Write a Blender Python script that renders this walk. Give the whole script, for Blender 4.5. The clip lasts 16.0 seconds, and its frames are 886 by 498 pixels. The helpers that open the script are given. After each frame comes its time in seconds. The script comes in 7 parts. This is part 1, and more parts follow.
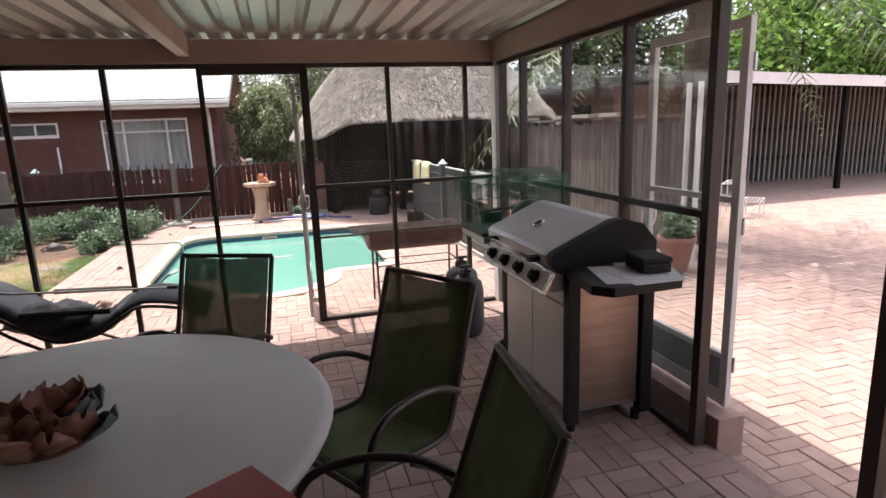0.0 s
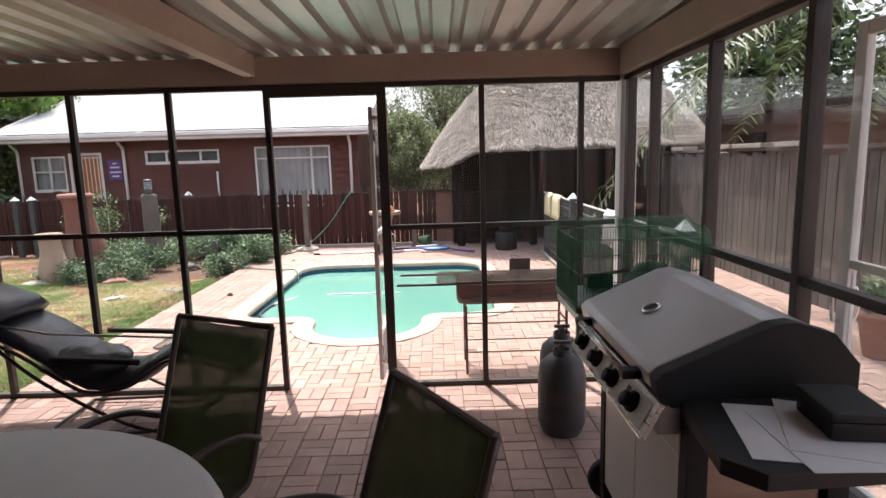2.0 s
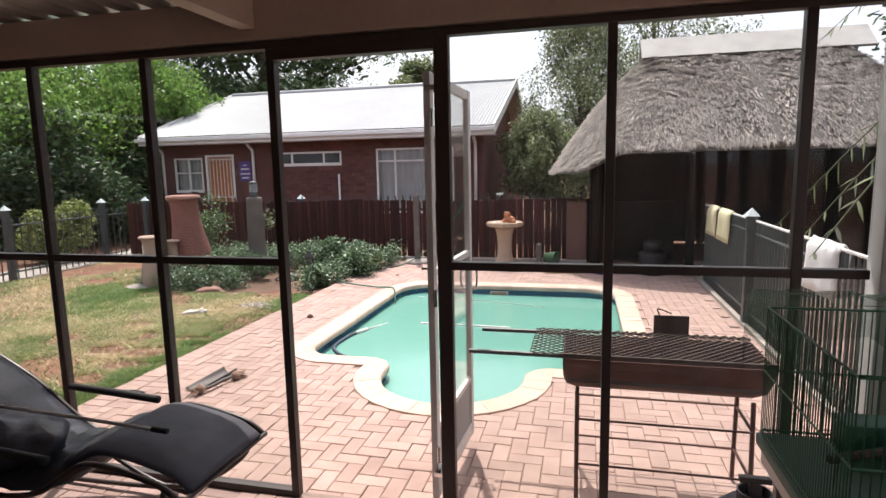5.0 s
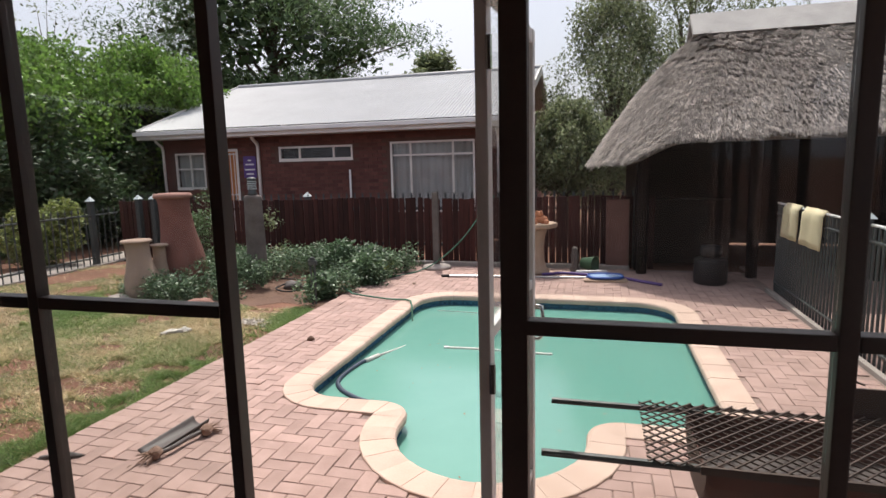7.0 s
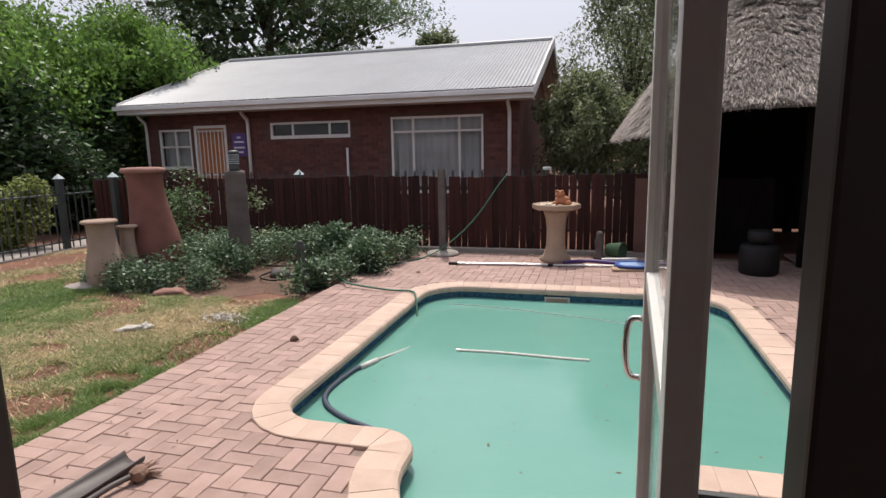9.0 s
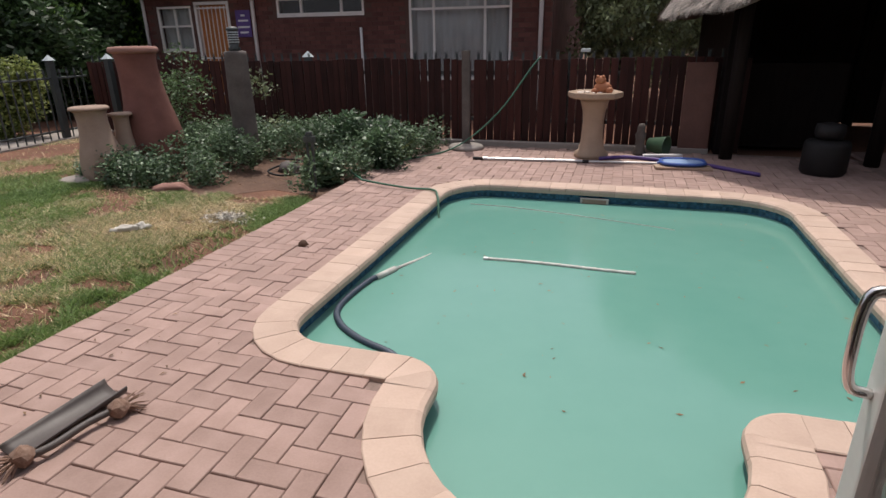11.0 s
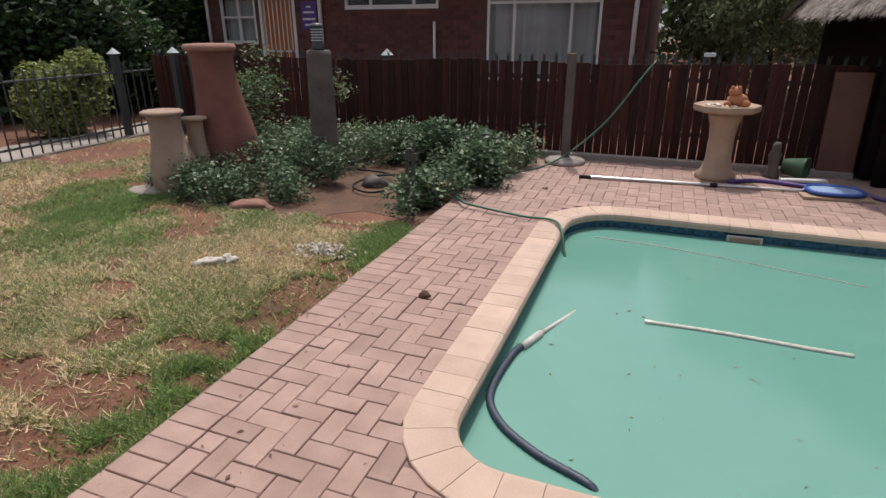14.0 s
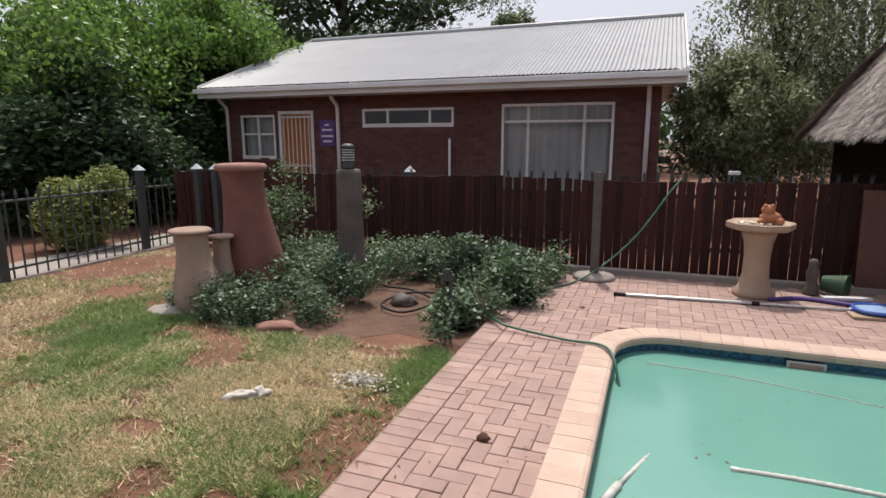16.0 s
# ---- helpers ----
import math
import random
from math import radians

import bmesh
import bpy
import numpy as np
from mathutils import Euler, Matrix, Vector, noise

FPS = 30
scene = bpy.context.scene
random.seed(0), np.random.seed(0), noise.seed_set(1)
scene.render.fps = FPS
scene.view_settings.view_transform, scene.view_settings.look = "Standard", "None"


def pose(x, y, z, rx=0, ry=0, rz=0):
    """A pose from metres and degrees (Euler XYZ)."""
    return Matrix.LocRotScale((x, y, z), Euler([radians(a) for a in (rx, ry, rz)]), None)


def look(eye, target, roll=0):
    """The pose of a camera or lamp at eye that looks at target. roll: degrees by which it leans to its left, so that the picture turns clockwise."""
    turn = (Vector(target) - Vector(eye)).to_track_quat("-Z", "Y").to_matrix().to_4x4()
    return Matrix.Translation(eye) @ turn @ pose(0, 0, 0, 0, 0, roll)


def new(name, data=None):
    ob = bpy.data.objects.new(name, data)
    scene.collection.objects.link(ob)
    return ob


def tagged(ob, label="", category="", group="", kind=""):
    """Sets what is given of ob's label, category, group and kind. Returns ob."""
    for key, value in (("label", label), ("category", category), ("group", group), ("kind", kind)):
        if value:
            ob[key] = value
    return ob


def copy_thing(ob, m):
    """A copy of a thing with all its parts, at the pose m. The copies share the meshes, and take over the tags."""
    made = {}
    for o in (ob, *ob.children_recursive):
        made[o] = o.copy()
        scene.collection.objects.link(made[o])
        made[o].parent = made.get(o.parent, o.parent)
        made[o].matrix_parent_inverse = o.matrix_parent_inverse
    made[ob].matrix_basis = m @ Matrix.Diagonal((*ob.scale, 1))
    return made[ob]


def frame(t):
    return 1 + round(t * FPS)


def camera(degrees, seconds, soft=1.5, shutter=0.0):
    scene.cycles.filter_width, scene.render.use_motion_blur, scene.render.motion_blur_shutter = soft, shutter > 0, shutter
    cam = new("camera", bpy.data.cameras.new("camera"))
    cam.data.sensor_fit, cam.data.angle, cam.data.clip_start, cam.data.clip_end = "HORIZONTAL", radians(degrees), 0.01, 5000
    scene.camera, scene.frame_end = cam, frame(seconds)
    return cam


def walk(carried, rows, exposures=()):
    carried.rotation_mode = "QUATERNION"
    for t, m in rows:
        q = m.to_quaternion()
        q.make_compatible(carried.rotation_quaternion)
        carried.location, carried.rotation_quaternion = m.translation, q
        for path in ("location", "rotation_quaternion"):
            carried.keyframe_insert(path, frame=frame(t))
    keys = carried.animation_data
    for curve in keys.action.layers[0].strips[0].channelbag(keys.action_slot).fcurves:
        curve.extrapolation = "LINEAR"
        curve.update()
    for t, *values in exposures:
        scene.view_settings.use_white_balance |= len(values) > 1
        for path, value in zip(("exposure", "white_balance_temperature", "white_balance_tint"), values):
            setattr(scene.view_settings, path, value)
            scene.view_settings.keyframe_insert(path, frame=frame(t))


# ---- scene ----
cam = camera(75.6, 16.0)
EXPOSURES = [(0, 1.2), (4, 1.0), (6.5, 0.38), (8, 0.12), (10, -0.15), (12.5, -0.42), (14.5, -0.2), (16, -0.02)]
PATH = [
    (0, (0.703, -0.219, 1.643), (1.22, 1.668, 1.227), -2.2),
    (0.5, (0.896, -0.047, 1.654), (1.251, 1.882, 1.266), -2.0),
    (1, (1.024, 0.189, 1.659), (1.248, 2.145, 1.308), -1.9),
    (1.5, (1.156, 0.429, 1.643), (1.311, 2.396, 1.314), -1.8),
    (2, (1.321, 0.695, 1.656), (1.329, 2.671, 1.348), -1.6),
    (2.5, (1.406, 0.958, 1.641), (1.291, 2.932, 1.341), -1.5),
    (3, (1.441, 1.236, 1.646), (1.253, 3.206, 1.36), -1.4),
    (3.5, (1.493, 1.49, 1.632), (1.254, 3.456, 1.348), -1.2),
    (4, (1.554, 1.787, 1.638), (1.234, 3.741, 1.361), -1.2),
    (4.2, (1.581, 1.889, 1.622), (1.211, 3.835, 1.347), -1.1),
    (6.5, (1.236, 3.181, 1.608), (0.719, 5.091, 1.319), -1.3),
    (7, (1.128, 3.422, 1.575), (0.606, 5.330, 1.284), -1.4),
    (7.5, (1.045, 3.670, 1.568), (0.521, 5.577, 1.269), -1.35),
    (8, (0.970, 3.908, 1.533), (0.444, 5.813, 1.223), -1.25),
    (8.5, (0.868, 4.118, 1.480), (0.343, 6.020, 1.151), -1.05),
    (9, (0.774, 4.340, 1.388), (0.252, 6.243, 1.053), -1.1),
    (9.5, (0.731, 4.489, 1.374), (0.198, 6.376, 0.976), -1.1),
    (10, (0.712, 4.582, 1.309), (0.176, 6.441, 0.805), -0.9),
    (10.2, (0.693, 4.636, 1.296), (0.151, 6.478, 0.735), -0.9),
    (12.3, (0.253, 5.184, 1.334), (-0.362, 6.938, 0.597), -0.6),
    (12.5, (0.2, 5.224, 1.331), (-0.435, 6.973, 0.596), -0.5),
    (13, (0.01, 5.333, 1.346), (-0.65, 7.07, 0.608), -0.3),
    (13.5, (-0.183, 5.377, 1.368), (-0.844, 7.114, 0.63), -0.2),
    (14, (-0.351, 5.421, 1.42), (-1.013, 7.164, 0.696), -0.1),
    (14.5, (-0.52, 5.493, 1.472), (-1.195, 7.267, 0.84), -0.1),
    (15, (-0.612, 5.531, 1.49), (-1.3, 7.338, 0.978), -0.1),
    (15.5, (-0.694, 5.541, 1.504), (-1.388, 7.366, 1.068), -0.0),
    (16, (-0.755, 5.532, 1.51), (-1.443, 7.372, 1.132), -0.1),
]
walk(cam, [(t, look(eye, target, roll)) for t, eye, target, roll in PATH], EXPOSURES)

# ---- daylight ----
SUN = Vector((-0.33, 0.88, 2.2)).normalized()
world = bpy.data.worlds.new("world")
scene.world = world
world.use_nodes = True
wn = world.node_tree
sky = wn.nodes.new("ShaderNodeTexSky")
sky.sky_type = "NISHITA"
sky.sun_disc = False
sky.sun_elevation = math.asin(SUN.z)
sky.sun_rotation = math.atan2(SUN.x, SUN.y)
sky.air_density, sky.dust_density, sky.ozone_density = 1.0, 7.0, 1.0
wn.nodes["Background"].inputs["Strength"].default_value = 0.15
haze = wn.nodes.new("ShaderNodeMix")
haze.data_type = "RGBA"
haze.inputs["Factor"].default_value = 0.5
haze.inputs["B"].default_value = (6.4, 6.4, 7.3, 1)
wn.links.new(sky.outputs[0], haze.inputs["A"])
wn.links.new(haze.outputs["Result"], wn.nodes["Background"].inputs["Color"])
sun_data = bpy.data.lights.new("sun", "SUN")
sun_data.energy, sun_data.angle, sun_data.color = 3.5, radians(0.6), (1.0, 0.95, 0.89)
sun_lamp = new("sun", sun_data)
sun_lamp.matrix_world = look(SUN * 40, (0, 0, 0))


# ---- materials ----
def mat(name, c1, c2=None, rough=0.6, metal=0.0, scale=8.0, fine=60.0, bump=0.15, depth=0.004, rand=0.0, spec=0.5, stretch=(1, 1, 1), coords="Object", island=False):
    """A surface with two sizes of colour variation, relief, and a change of tone from piece to piece."""
    m = bpy.data.materials.new(name)
    m.use_nodes = True
    nt = m.node_tree
    n, l = nt.nodes, nt.links
    p = n["Principled BSDF"]
    p.inputs["Roughness"].default_value, p.inputs["Metallic"].default_value = rough, metal
    p.inputs["Specular IOR Level"].default_value = spec
    c2 = c2 or tuple(v * 0.75 for v in c1)
    tc = n.new("ShaderNodeTexCoord")
    mp = n.new("ShaderNodeMapping")
    mp.inputs["Scale"].default_value = stretch
    l.new(tc.outputs[coords], mp.inputs["Vector"])
    info = n.new("ShaderNodeObjectInfo")
    geo = n.new("ShaderNodeNewGeometry")
    rnd = geo.outputs["Random Per Island"] if island else info.outputs["Random"]
    shift = n.new("ShaderNodeVectorMath")
    shift.operation = "ADD"
    big = n.new("ShaderNodeTexNoise")
    big.inputs["Scale"].default_value, big.inputs["Detail"].default_value = scale, 4
    sml = n.new("ShaderNodeTexNoise")
    sml.inputs["Scale"].default_value, sml.inputs["Detail"].default_value = fine, 5
    l.new(mp.outputs[0], shift.inputs[0])
    l.new(rnd, shift.inputs[1])
    l.new(shift.outputs[0], big.inputs["Vector"])
    l.new(shift.outputs[0], sml.inputs["Vector"])
    add = n.new("ShaderNodeMath")
    add.operation = "MULTIPLY_ADD"
    add.inputs[1].default_value = 0.45
    l.new(sml.outputs[0], add.inputs[0])
    l.new(big.outputs[0], add.inputs[2])
    rmp = n.new("ShaderNodeMapRange")
    rmp.inputs["From Min"].default_value, rmp.inputs["From Max"].default_value = 0.45, 1.0
    l.new(add.outputs[0], rmp.inputs["Value"])
    mix = n.new("ShaderNodeMix")
    mix.data_type = "RGBA"
    mix.inputs["A"].default_value, mix.inputs["B"].default_value = (*c1, 1), (*c2, 1)
    l.new(rmp.outputs[0], mix.inputs["Factor"])
    col = mix.outputs["Result"]
    if rand:
        hs = n.new("ShaderNodeHueSaturation")
        vr = n.new("ShaderNodeMapRange")
        vr.inputs["To Min"].default_value, vr.inputs["To Max"].default_value = 1 - rand, 1 + rand
        l.new(rnd, vr.inputs["Value"])
        l.new(vr.outputs[0], hs.inputs["Value"])
        l.new(col, hs.inputs["Color"])
        col = hs.outputs[0]
    l.new(col, p.inputs["Base Color"])
    if bump:
        b = n.new("ShaderNodeBump")
        b.inputs["Strength"].default_value, b.inputs["Distance"].default_value = bump, depth
        l.new(add.outputs[0], b.inputs["Height"])
        l.new(b.outputs[0], p.inputs["Normal"])
    rr = n.new("ShaderNodeMapRange")
    rr.inputs["To Min"].default_value, rr.inputs["To Max"].default_value = max(0.02, rough - 0.12), min(1, rough + 0.12)
    l.new(big.outputs[0], rr.inputs["Value"])
    l.new(rr.outputs[0], p.inputs["Roughness"])
    return m


def see_through(m, share):
    """Lets a share of the light pass straight through a thin cloth or net, and glow through it."""
    nt = m.node_tree
    out, p = nt.nodes["Material Output"], nt.nodes["Principled BSDF"]
    tr, mx = nt.nodes.new("ShaderNodeBsdfTransparent"), nt.nodes.new("ShaderNodeMixShader")
    mx.inputs[0].default_value = share
    nt.links.new(p.outputs[0], mx.inputs[1])
    nt.links.new(tr.outputs[0], mx.inputs[2])
    nt.links.new(mx.outputs[0], out.inputs[0])
    return m


def leafy(name, c1, c2, share=0.35):
    """Leaf: paint on both sides, with light coming through."""
    m = mat(name, c1, c2, rough=0.5, scale=1.2, fine=9, bump=0, rand=0.62, island=True)
    nt = m.node_tree
    out, p = nt.nodes["Material Output"], nt.nodes["Principled BSDF"]
    tl, mx = nt.nodes.new("ShaderNodeBsdfTranslucent"), nt.nodes.new("ShaderNodeMixShader")
    src = p.inputs["Base Color"].links[0].from_socket
    nt.links.new(src, tl.inputs["Color"])
    mx.inputs[0].default_value = share
    nt.links.new(p.outputs[0], mx.inputs[1])
    nt.links.new(tl.outputs[0], mx.inputs[2])
    nt.links.new(mx.outputs[0], out.inputs[0])
    return m


def glass_mat(name, tint=(0.97, 0.98, 0.975), dust=0.03):
    """Thin, slightly dusty window glass: mostly clear, with a Fresnel gloss."""
    m = bpy.data.materials.new(name)
    m.use_nodes = True
    nt = m.node_tree
    n, l = nt.nodes, nt.links
    n.remove(n["Principled BSDF"])
    tr, gl, df = n.new("ShaderNodeBsdfTransparent"), n.new("ShaderNodeBsdfGlossy"), n.new("ShaderNodeBsdfDiffuse")
    tr.inputs[0].default_value = (*tint, 1)
    gl.inputs["Roughness"].default_value = 0.02
    df.inputs[0].default_value = (0.5, 0.48, 0.45, 1)
    lw = n.new("ShaderNodeLayerWeight")
    lw.inputs["Blend"].default_value = 0.5
    pw = n.new("ShaderNodeMath")
    pw.operation = "POWER"
    pw.inputs[1].default_value = 4.0
    l.new(lw.outputs["Facing"], pw.inputs[0])
    fr = n.new("ShaderNodeMapRange")
    fr.inputs["To Min"].default_value, fr.inputs["To Max"].default_value = 0.025, 0.6
    l.new(pw.outputs[0], fr.inputs["Value"])
    m1, m2 = n.new("ShaderNodeMixShader"), n.new("ShaderNodeMixShader")
    l.new(fr.outputs[0], m1.inputs[0])
    l.new(tr.outputs[0], m1.inputs[1])
    l.new(gl.outputs[0], m1.inputs[2])
    noise_t = n.new("ShaderNodeTexNoise")
    noise_t.inputs["Scale"].default_value, noise_t.inputs["Detail"].default_value = 3.0, 6
    mul = n.new("ShaderNodeMath")
    mul.operation = "MULTIPLY"
    mul.inputs[1].default_value = dust * 2
    l.new(noise_t.outputs[0], mul.inputs[0])
    l.new(mul.outputs[0], m2.inputs[0])
    l.new(m1.outputs[0], m2.inputs[1])
    l.new(df.outputs[0], m2.inputs[2])
    l.new(m2.outputs[0], n["Material Output"].inputs[0])
    return m


PAVER = mat("clay_paver", (0.40, 0.272, 0.233), (0.29, 0.193, 0.162), rough=0.9, scale=6, fine=120, bump=0.4, depth=0.003, rand=0.10)
PAVER_IN = mat("patio_paver", (0.34, 0.225, 0.195), (0.26, 0.165, 0.14), rough=0.75, scale=9, fine=120, bump=0.4, depth=0.003, rand=0.18)
PAVER_STUFF = mat("clay_paver_far", (0.40, 0.272, 0.233), (0.29, 0.193, 0.162), rough=0.9, scale=5, fine=90, bump=0.4, depth=0.003, rand=0.10, island=True)
PAVER_IN_STUFF = mat("patio_paver_far", (0.34, 0.225, 0.195), (0.26, 0.165, 0.14), rough=0.75, scale=5, fine=90, bump=0.4, depth=0.003, rand=0.18, island=True)
COPING = mat("coping_stone", (0.56, 0.415, 0.335), (0.47, 0.34, 0.27), rough=0.85, scale=6, fine=90, bump=0.35, depth=0.003, rand=0.08)
JOINT = mat("joint_sand", (0.17, 0.12, 0.10), (0.31, 0.22, 0.185), rough=0.95, scale=20, fine=200, bump=0.5)
SOIL = mat("red_soil", (0.15, 0.08, 0.05), (0.085, 0.048, 0.032), rough=0.95, scale=3, fine=40, bump=0.8, depth=0.03)
LAWN_SOIL = mat("lawn_ground", (0.21, 0.092, 0.052), (0.10, 0.044, 0.026), rough=0.95, scale=1.6, fine=45, bump=0.7, depth=0.03)
GRASS = leafy("grass_blade", (0.25, 0.35, 0.11), (0.11, 0.19, 0.05), 0.25)
DRY_GRASS = leafy("dry_grass_blade", (0.70, 0.57, 0.35), (0.45, 0.34, 0.19), 0.2)
BRONZE = mat("bronze_aluminium", (0.024, 0.016, 0.013), (0.042, 0.027, 0.021), rough=0.5, metal=0.0, scale=5, fine=80, bump=0.08)
CREAM_STEEL = mat("cream_beam_paint", (0.47, 0.38, 0.31), (0.38, 0.30, 0.245), rough=0.55, scale=2, fine=30, bump=0.1)
ROOF_SHEET = mat("galvanised_sheet", (0.55, 0.53, 0.50), (0.40, 0.385, 0.36), rough=0.36, metal=0.75, scale=3, fine=40, bump=0.1, stretch=(1, 0.2, 1))
WHITE_ALU = mat("white_powder_coat", (0.72, 0.71, 0.69), (0.60, 0.585, 0.56), rough=0.4, scale=4, fine=60, bump=0.05)
GREY_PANEL = mat("grey_panel", (0.30, 0.31, 0.32), (0.24, 0.25, 0.26), rough=0.5, scale=3, fine=50, bump=0.05)
PLASTER = mat("cream_plaster", (0.55, 0.48, 0.40), (0.47, 0.40, 0.33), rough=0.9, scale=2, fine=60, bump=0.2)
BRICK = mat("face_brick", (0.14, 0.052, 0.040), (0.085, 0.033, 0.027), rough=0.85, scale=4, fine=60, bump=0.3, rand=0.25, island=True)
MORTAR = mat("mortar", (0.115, 0.064, 0.050), (0.085, 0.047, 0.037), rough=0.95, scale=6, fine=90, bump=0.3)
CORRUGATED = mat("painted_roof_iron", (0.36, 0.37, 0.375), (0.30, 0.305, 0.31), rough=0.45, metal=0.0, scale=0.8, fine=12, bump=0.05)
FASCIA = mat("white_fascia", (0.74, 0.72, 0.70), (0.62, 0.60, 0.58), rough=0.5, scale=2, fine=30, bump=0.05)
WHITE_FRAME = mat("white_window_frame", (0.75, 0.72, 0.68), (0.64, 0.61, 0.57), rough=0.45, scale=4, fine=50, bump=0.05)
CURTAIN = mat("net_curtain", (0.55, 0.53, 0.51), (0.42, 0.40, 0.39), rough=0.9, scale=3, fine=40, bump=0.1)
# near-black colour standing in for unlit depth
UNLIT_DARK = mat("unlit_depth_shade", (0.05, 0.045, 0.04), (0.03, 0.027, 0.025), rough=0.9, scale=2, fine=20, bump=0)
FENCE_WOOD = mat("stained_fence_wood", (0.056, 0.016, 0.012), (0.026, 0.009, 0.007), rough=0.7, spec=0.25, scale=3, fine=50, bump=0.3, rand=0.35, stretch=(6, 6, 0.8))
DARK_IRON = mat("dark_green_iron", (0.035, 0.042, 0.042), (0.055, 0.062, 0.06), rough=0.5, scale=8, fine=80, bump=0.1)
WHITE_CAP = mat("pale_post_cap", (0.55, 0.60, 0.60), (0.45, 0.50, 0.50), rough=0.5, scale=8, fine=80, bump=0.1)
THATCH = mat("weathered_thatch", (0.42, 0.365, 0.325), (0.13, 0.11, 0.098), rough=0.95, scale=2.0, fine=24, bump=1.0, depth=0.05, rand=0.7, island=True)
THATCH_CAP = mat("ridge_cap_cement", (0.42, 0.40, 0.375), (0.31, 0.295, 0.28), rough=0.85, scale=4, fine=50, bump=0.3)
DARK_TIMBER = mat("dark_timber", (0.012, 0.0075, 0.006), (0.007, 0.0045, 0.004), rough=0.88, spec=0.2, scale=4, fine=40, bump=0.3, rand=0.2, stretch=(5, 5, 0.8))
GREY_TIMBER = mat("weathered_grey_timber", (0.125, 0.103, 0.092), (0.065, 0.054, 0.048), rough=0.85, scale=4, fine=40, bump=0.4, rand=0.25, stretch=(5, 5, 0.6))
TERRACOTTA = mat("red_terracotta", (0.21, 0.085, 0.063), (0.14, 0.055, 0.042), rough=0.85, scale=5, fine=70, bump=0.3)
SANDSTONE = mat("sandstone_cement", (0.38, 0.27, 0.205), (0.28, 0.195, 0.15), rough=0.9, scale=5, fine=70, bump=0.35)
CREAM_STONE = mat("cream_cast_stone", (0.42, 0.30, 0.215), (0.33, 0.235, 0.165), rough=0.85, scale=6, fine=80, bump=0.3)
PALE_STONE = mat("pale_stone", (0.62, 0.58, 0.52), (0.48, 0.44, 0.38), rough=0.9, scale=14, fine=90, bump=0.4)
POOL_TILE = mat("pool_tile", (0.06, 0.15, 0.22), (0.03, 0.09, 0.15), rough=0.25, scale=30, fine=90, bump=0.1)
POOL_WALL = mat("pool_plaster", (0.32, 0.50, 0.46), (0.25, 0.42, 0.39), rough=0.7, scale=4, fine=50, bump=0.1)
BARK = mat("bark", (0.10, 0.075, 0.055), (0.05, 0.038, 0.03), rough=0.9, scale=6, fine=50, bump=0.7, depth=0.02, stretch=(4, 4, 0.8))
LEAF_BRIGHT = leafy("bright_leaf", (0.22, 0.36, 0.075), (0.085, 0.17, 0.033), 0.4)
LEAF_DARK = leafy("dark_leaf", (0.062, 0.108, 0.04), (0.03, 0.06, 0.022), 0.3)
LEAF_GREY = leafy("grey_leaf", (0.27, 0.31, 0.16), (0.11, 0.135, 0.065), 0.4)
LEAF_CEDAR = leafy("cedar_spray", (0.14, 0.22, 0.09), (0.05, 0.09, 0.038), 0.35)
LEAF_VINE = leafy("ground_cover_leaf", (0.17, 0.25, 0.135), (0.04, 0.078, 0.034), 0.25)
LEAF_YELLOW = leafy("variegated_leaf", (0.34, 0.36, 0.11), (0.10, 0.15, 0.04), 0.35)
LEAF_PALM = leafy("palm_leaf", (0.13, 0.16, 0.07), (0.06, 0.085, 0.035), 0.3)
TABLE_WHITE = mat("white_moulded_plastic", (0.70, 0.68, 0.66), (0.62, 0.60, 0.58), rough=0.5, scale=3, fine=80, bump=0.1, depth=0.001)
SLING = see_through(mat("green_sling_mesh", (0.09, 0.13, 0.04), (0.065, 0.095, 0.03), rough=0.8, scale=10, fine=300, bump=0.3), 0.16)
TUBE = mat("dark_brown_tube", (0.028, 0.018, 0.015), (0.045, 0.03, 0.024), rough=0.4, scale=8, fine=60, bump=0.05)
BLACK_PAD = mat("black_padded_vinyl", (0.018, 0.018, 0.024), (0.032, 0.032, 0.042), rough=0.4, scale=7, fine=40, bump=0.5, depth=0.01)
GREY_PAD = mat("grey_padded_cloth", (0.06, 0.058, 0.072), (0.038, 0.036, 0.046), rough=0.7, scale=7, fine=80, bump=0.3, depth=0.004)
LID_STEEL = mat("grey_enamel_lid", (0.50, 0.475, 0.47), (0.44, 0.415, 0.41), rough=0.36, metal=0.1, scale=3, fine=60, bump=0.04)
RED_BOARD = mat("red_brown_board", (0.15, 0.065, 0.045), (0.10, 0.042, 0.03), rough=0.6, scale=4, fine=50, bump=0.2)
BROWN_STEEL = mat("tinted_brushed_steel", (0.34, 0.26, 0.21), (0.24, 0.18, 0.145), rough=0.34, metal=0.9, scale=3, fine=60, bump=0.06, stretch=(1, 1, 12))
STAINLESS = mat("brushed_stainless", (0.56, 0.52, 0.49), (0.46, 0.43, 0.40), rough=0.27, metal=0.95, scale=3, fine=60, bump=0.06, stretch=(1, 1, 12))
CREAM_DOOR = mat("cream_enamel_door", (0.55, 0.52, 0.48), (0.50, 0.47, 0.43), rough=0.35, scale=2, fine=60, bump=0.03)
BLACK_PLASTIC = mat("black_plastic", (0.010, 0.009, 0.009), (0.016, 0.014, 0.014), rough=0.62, spec=0.3, scale=8, fine=90, bump=0.1)
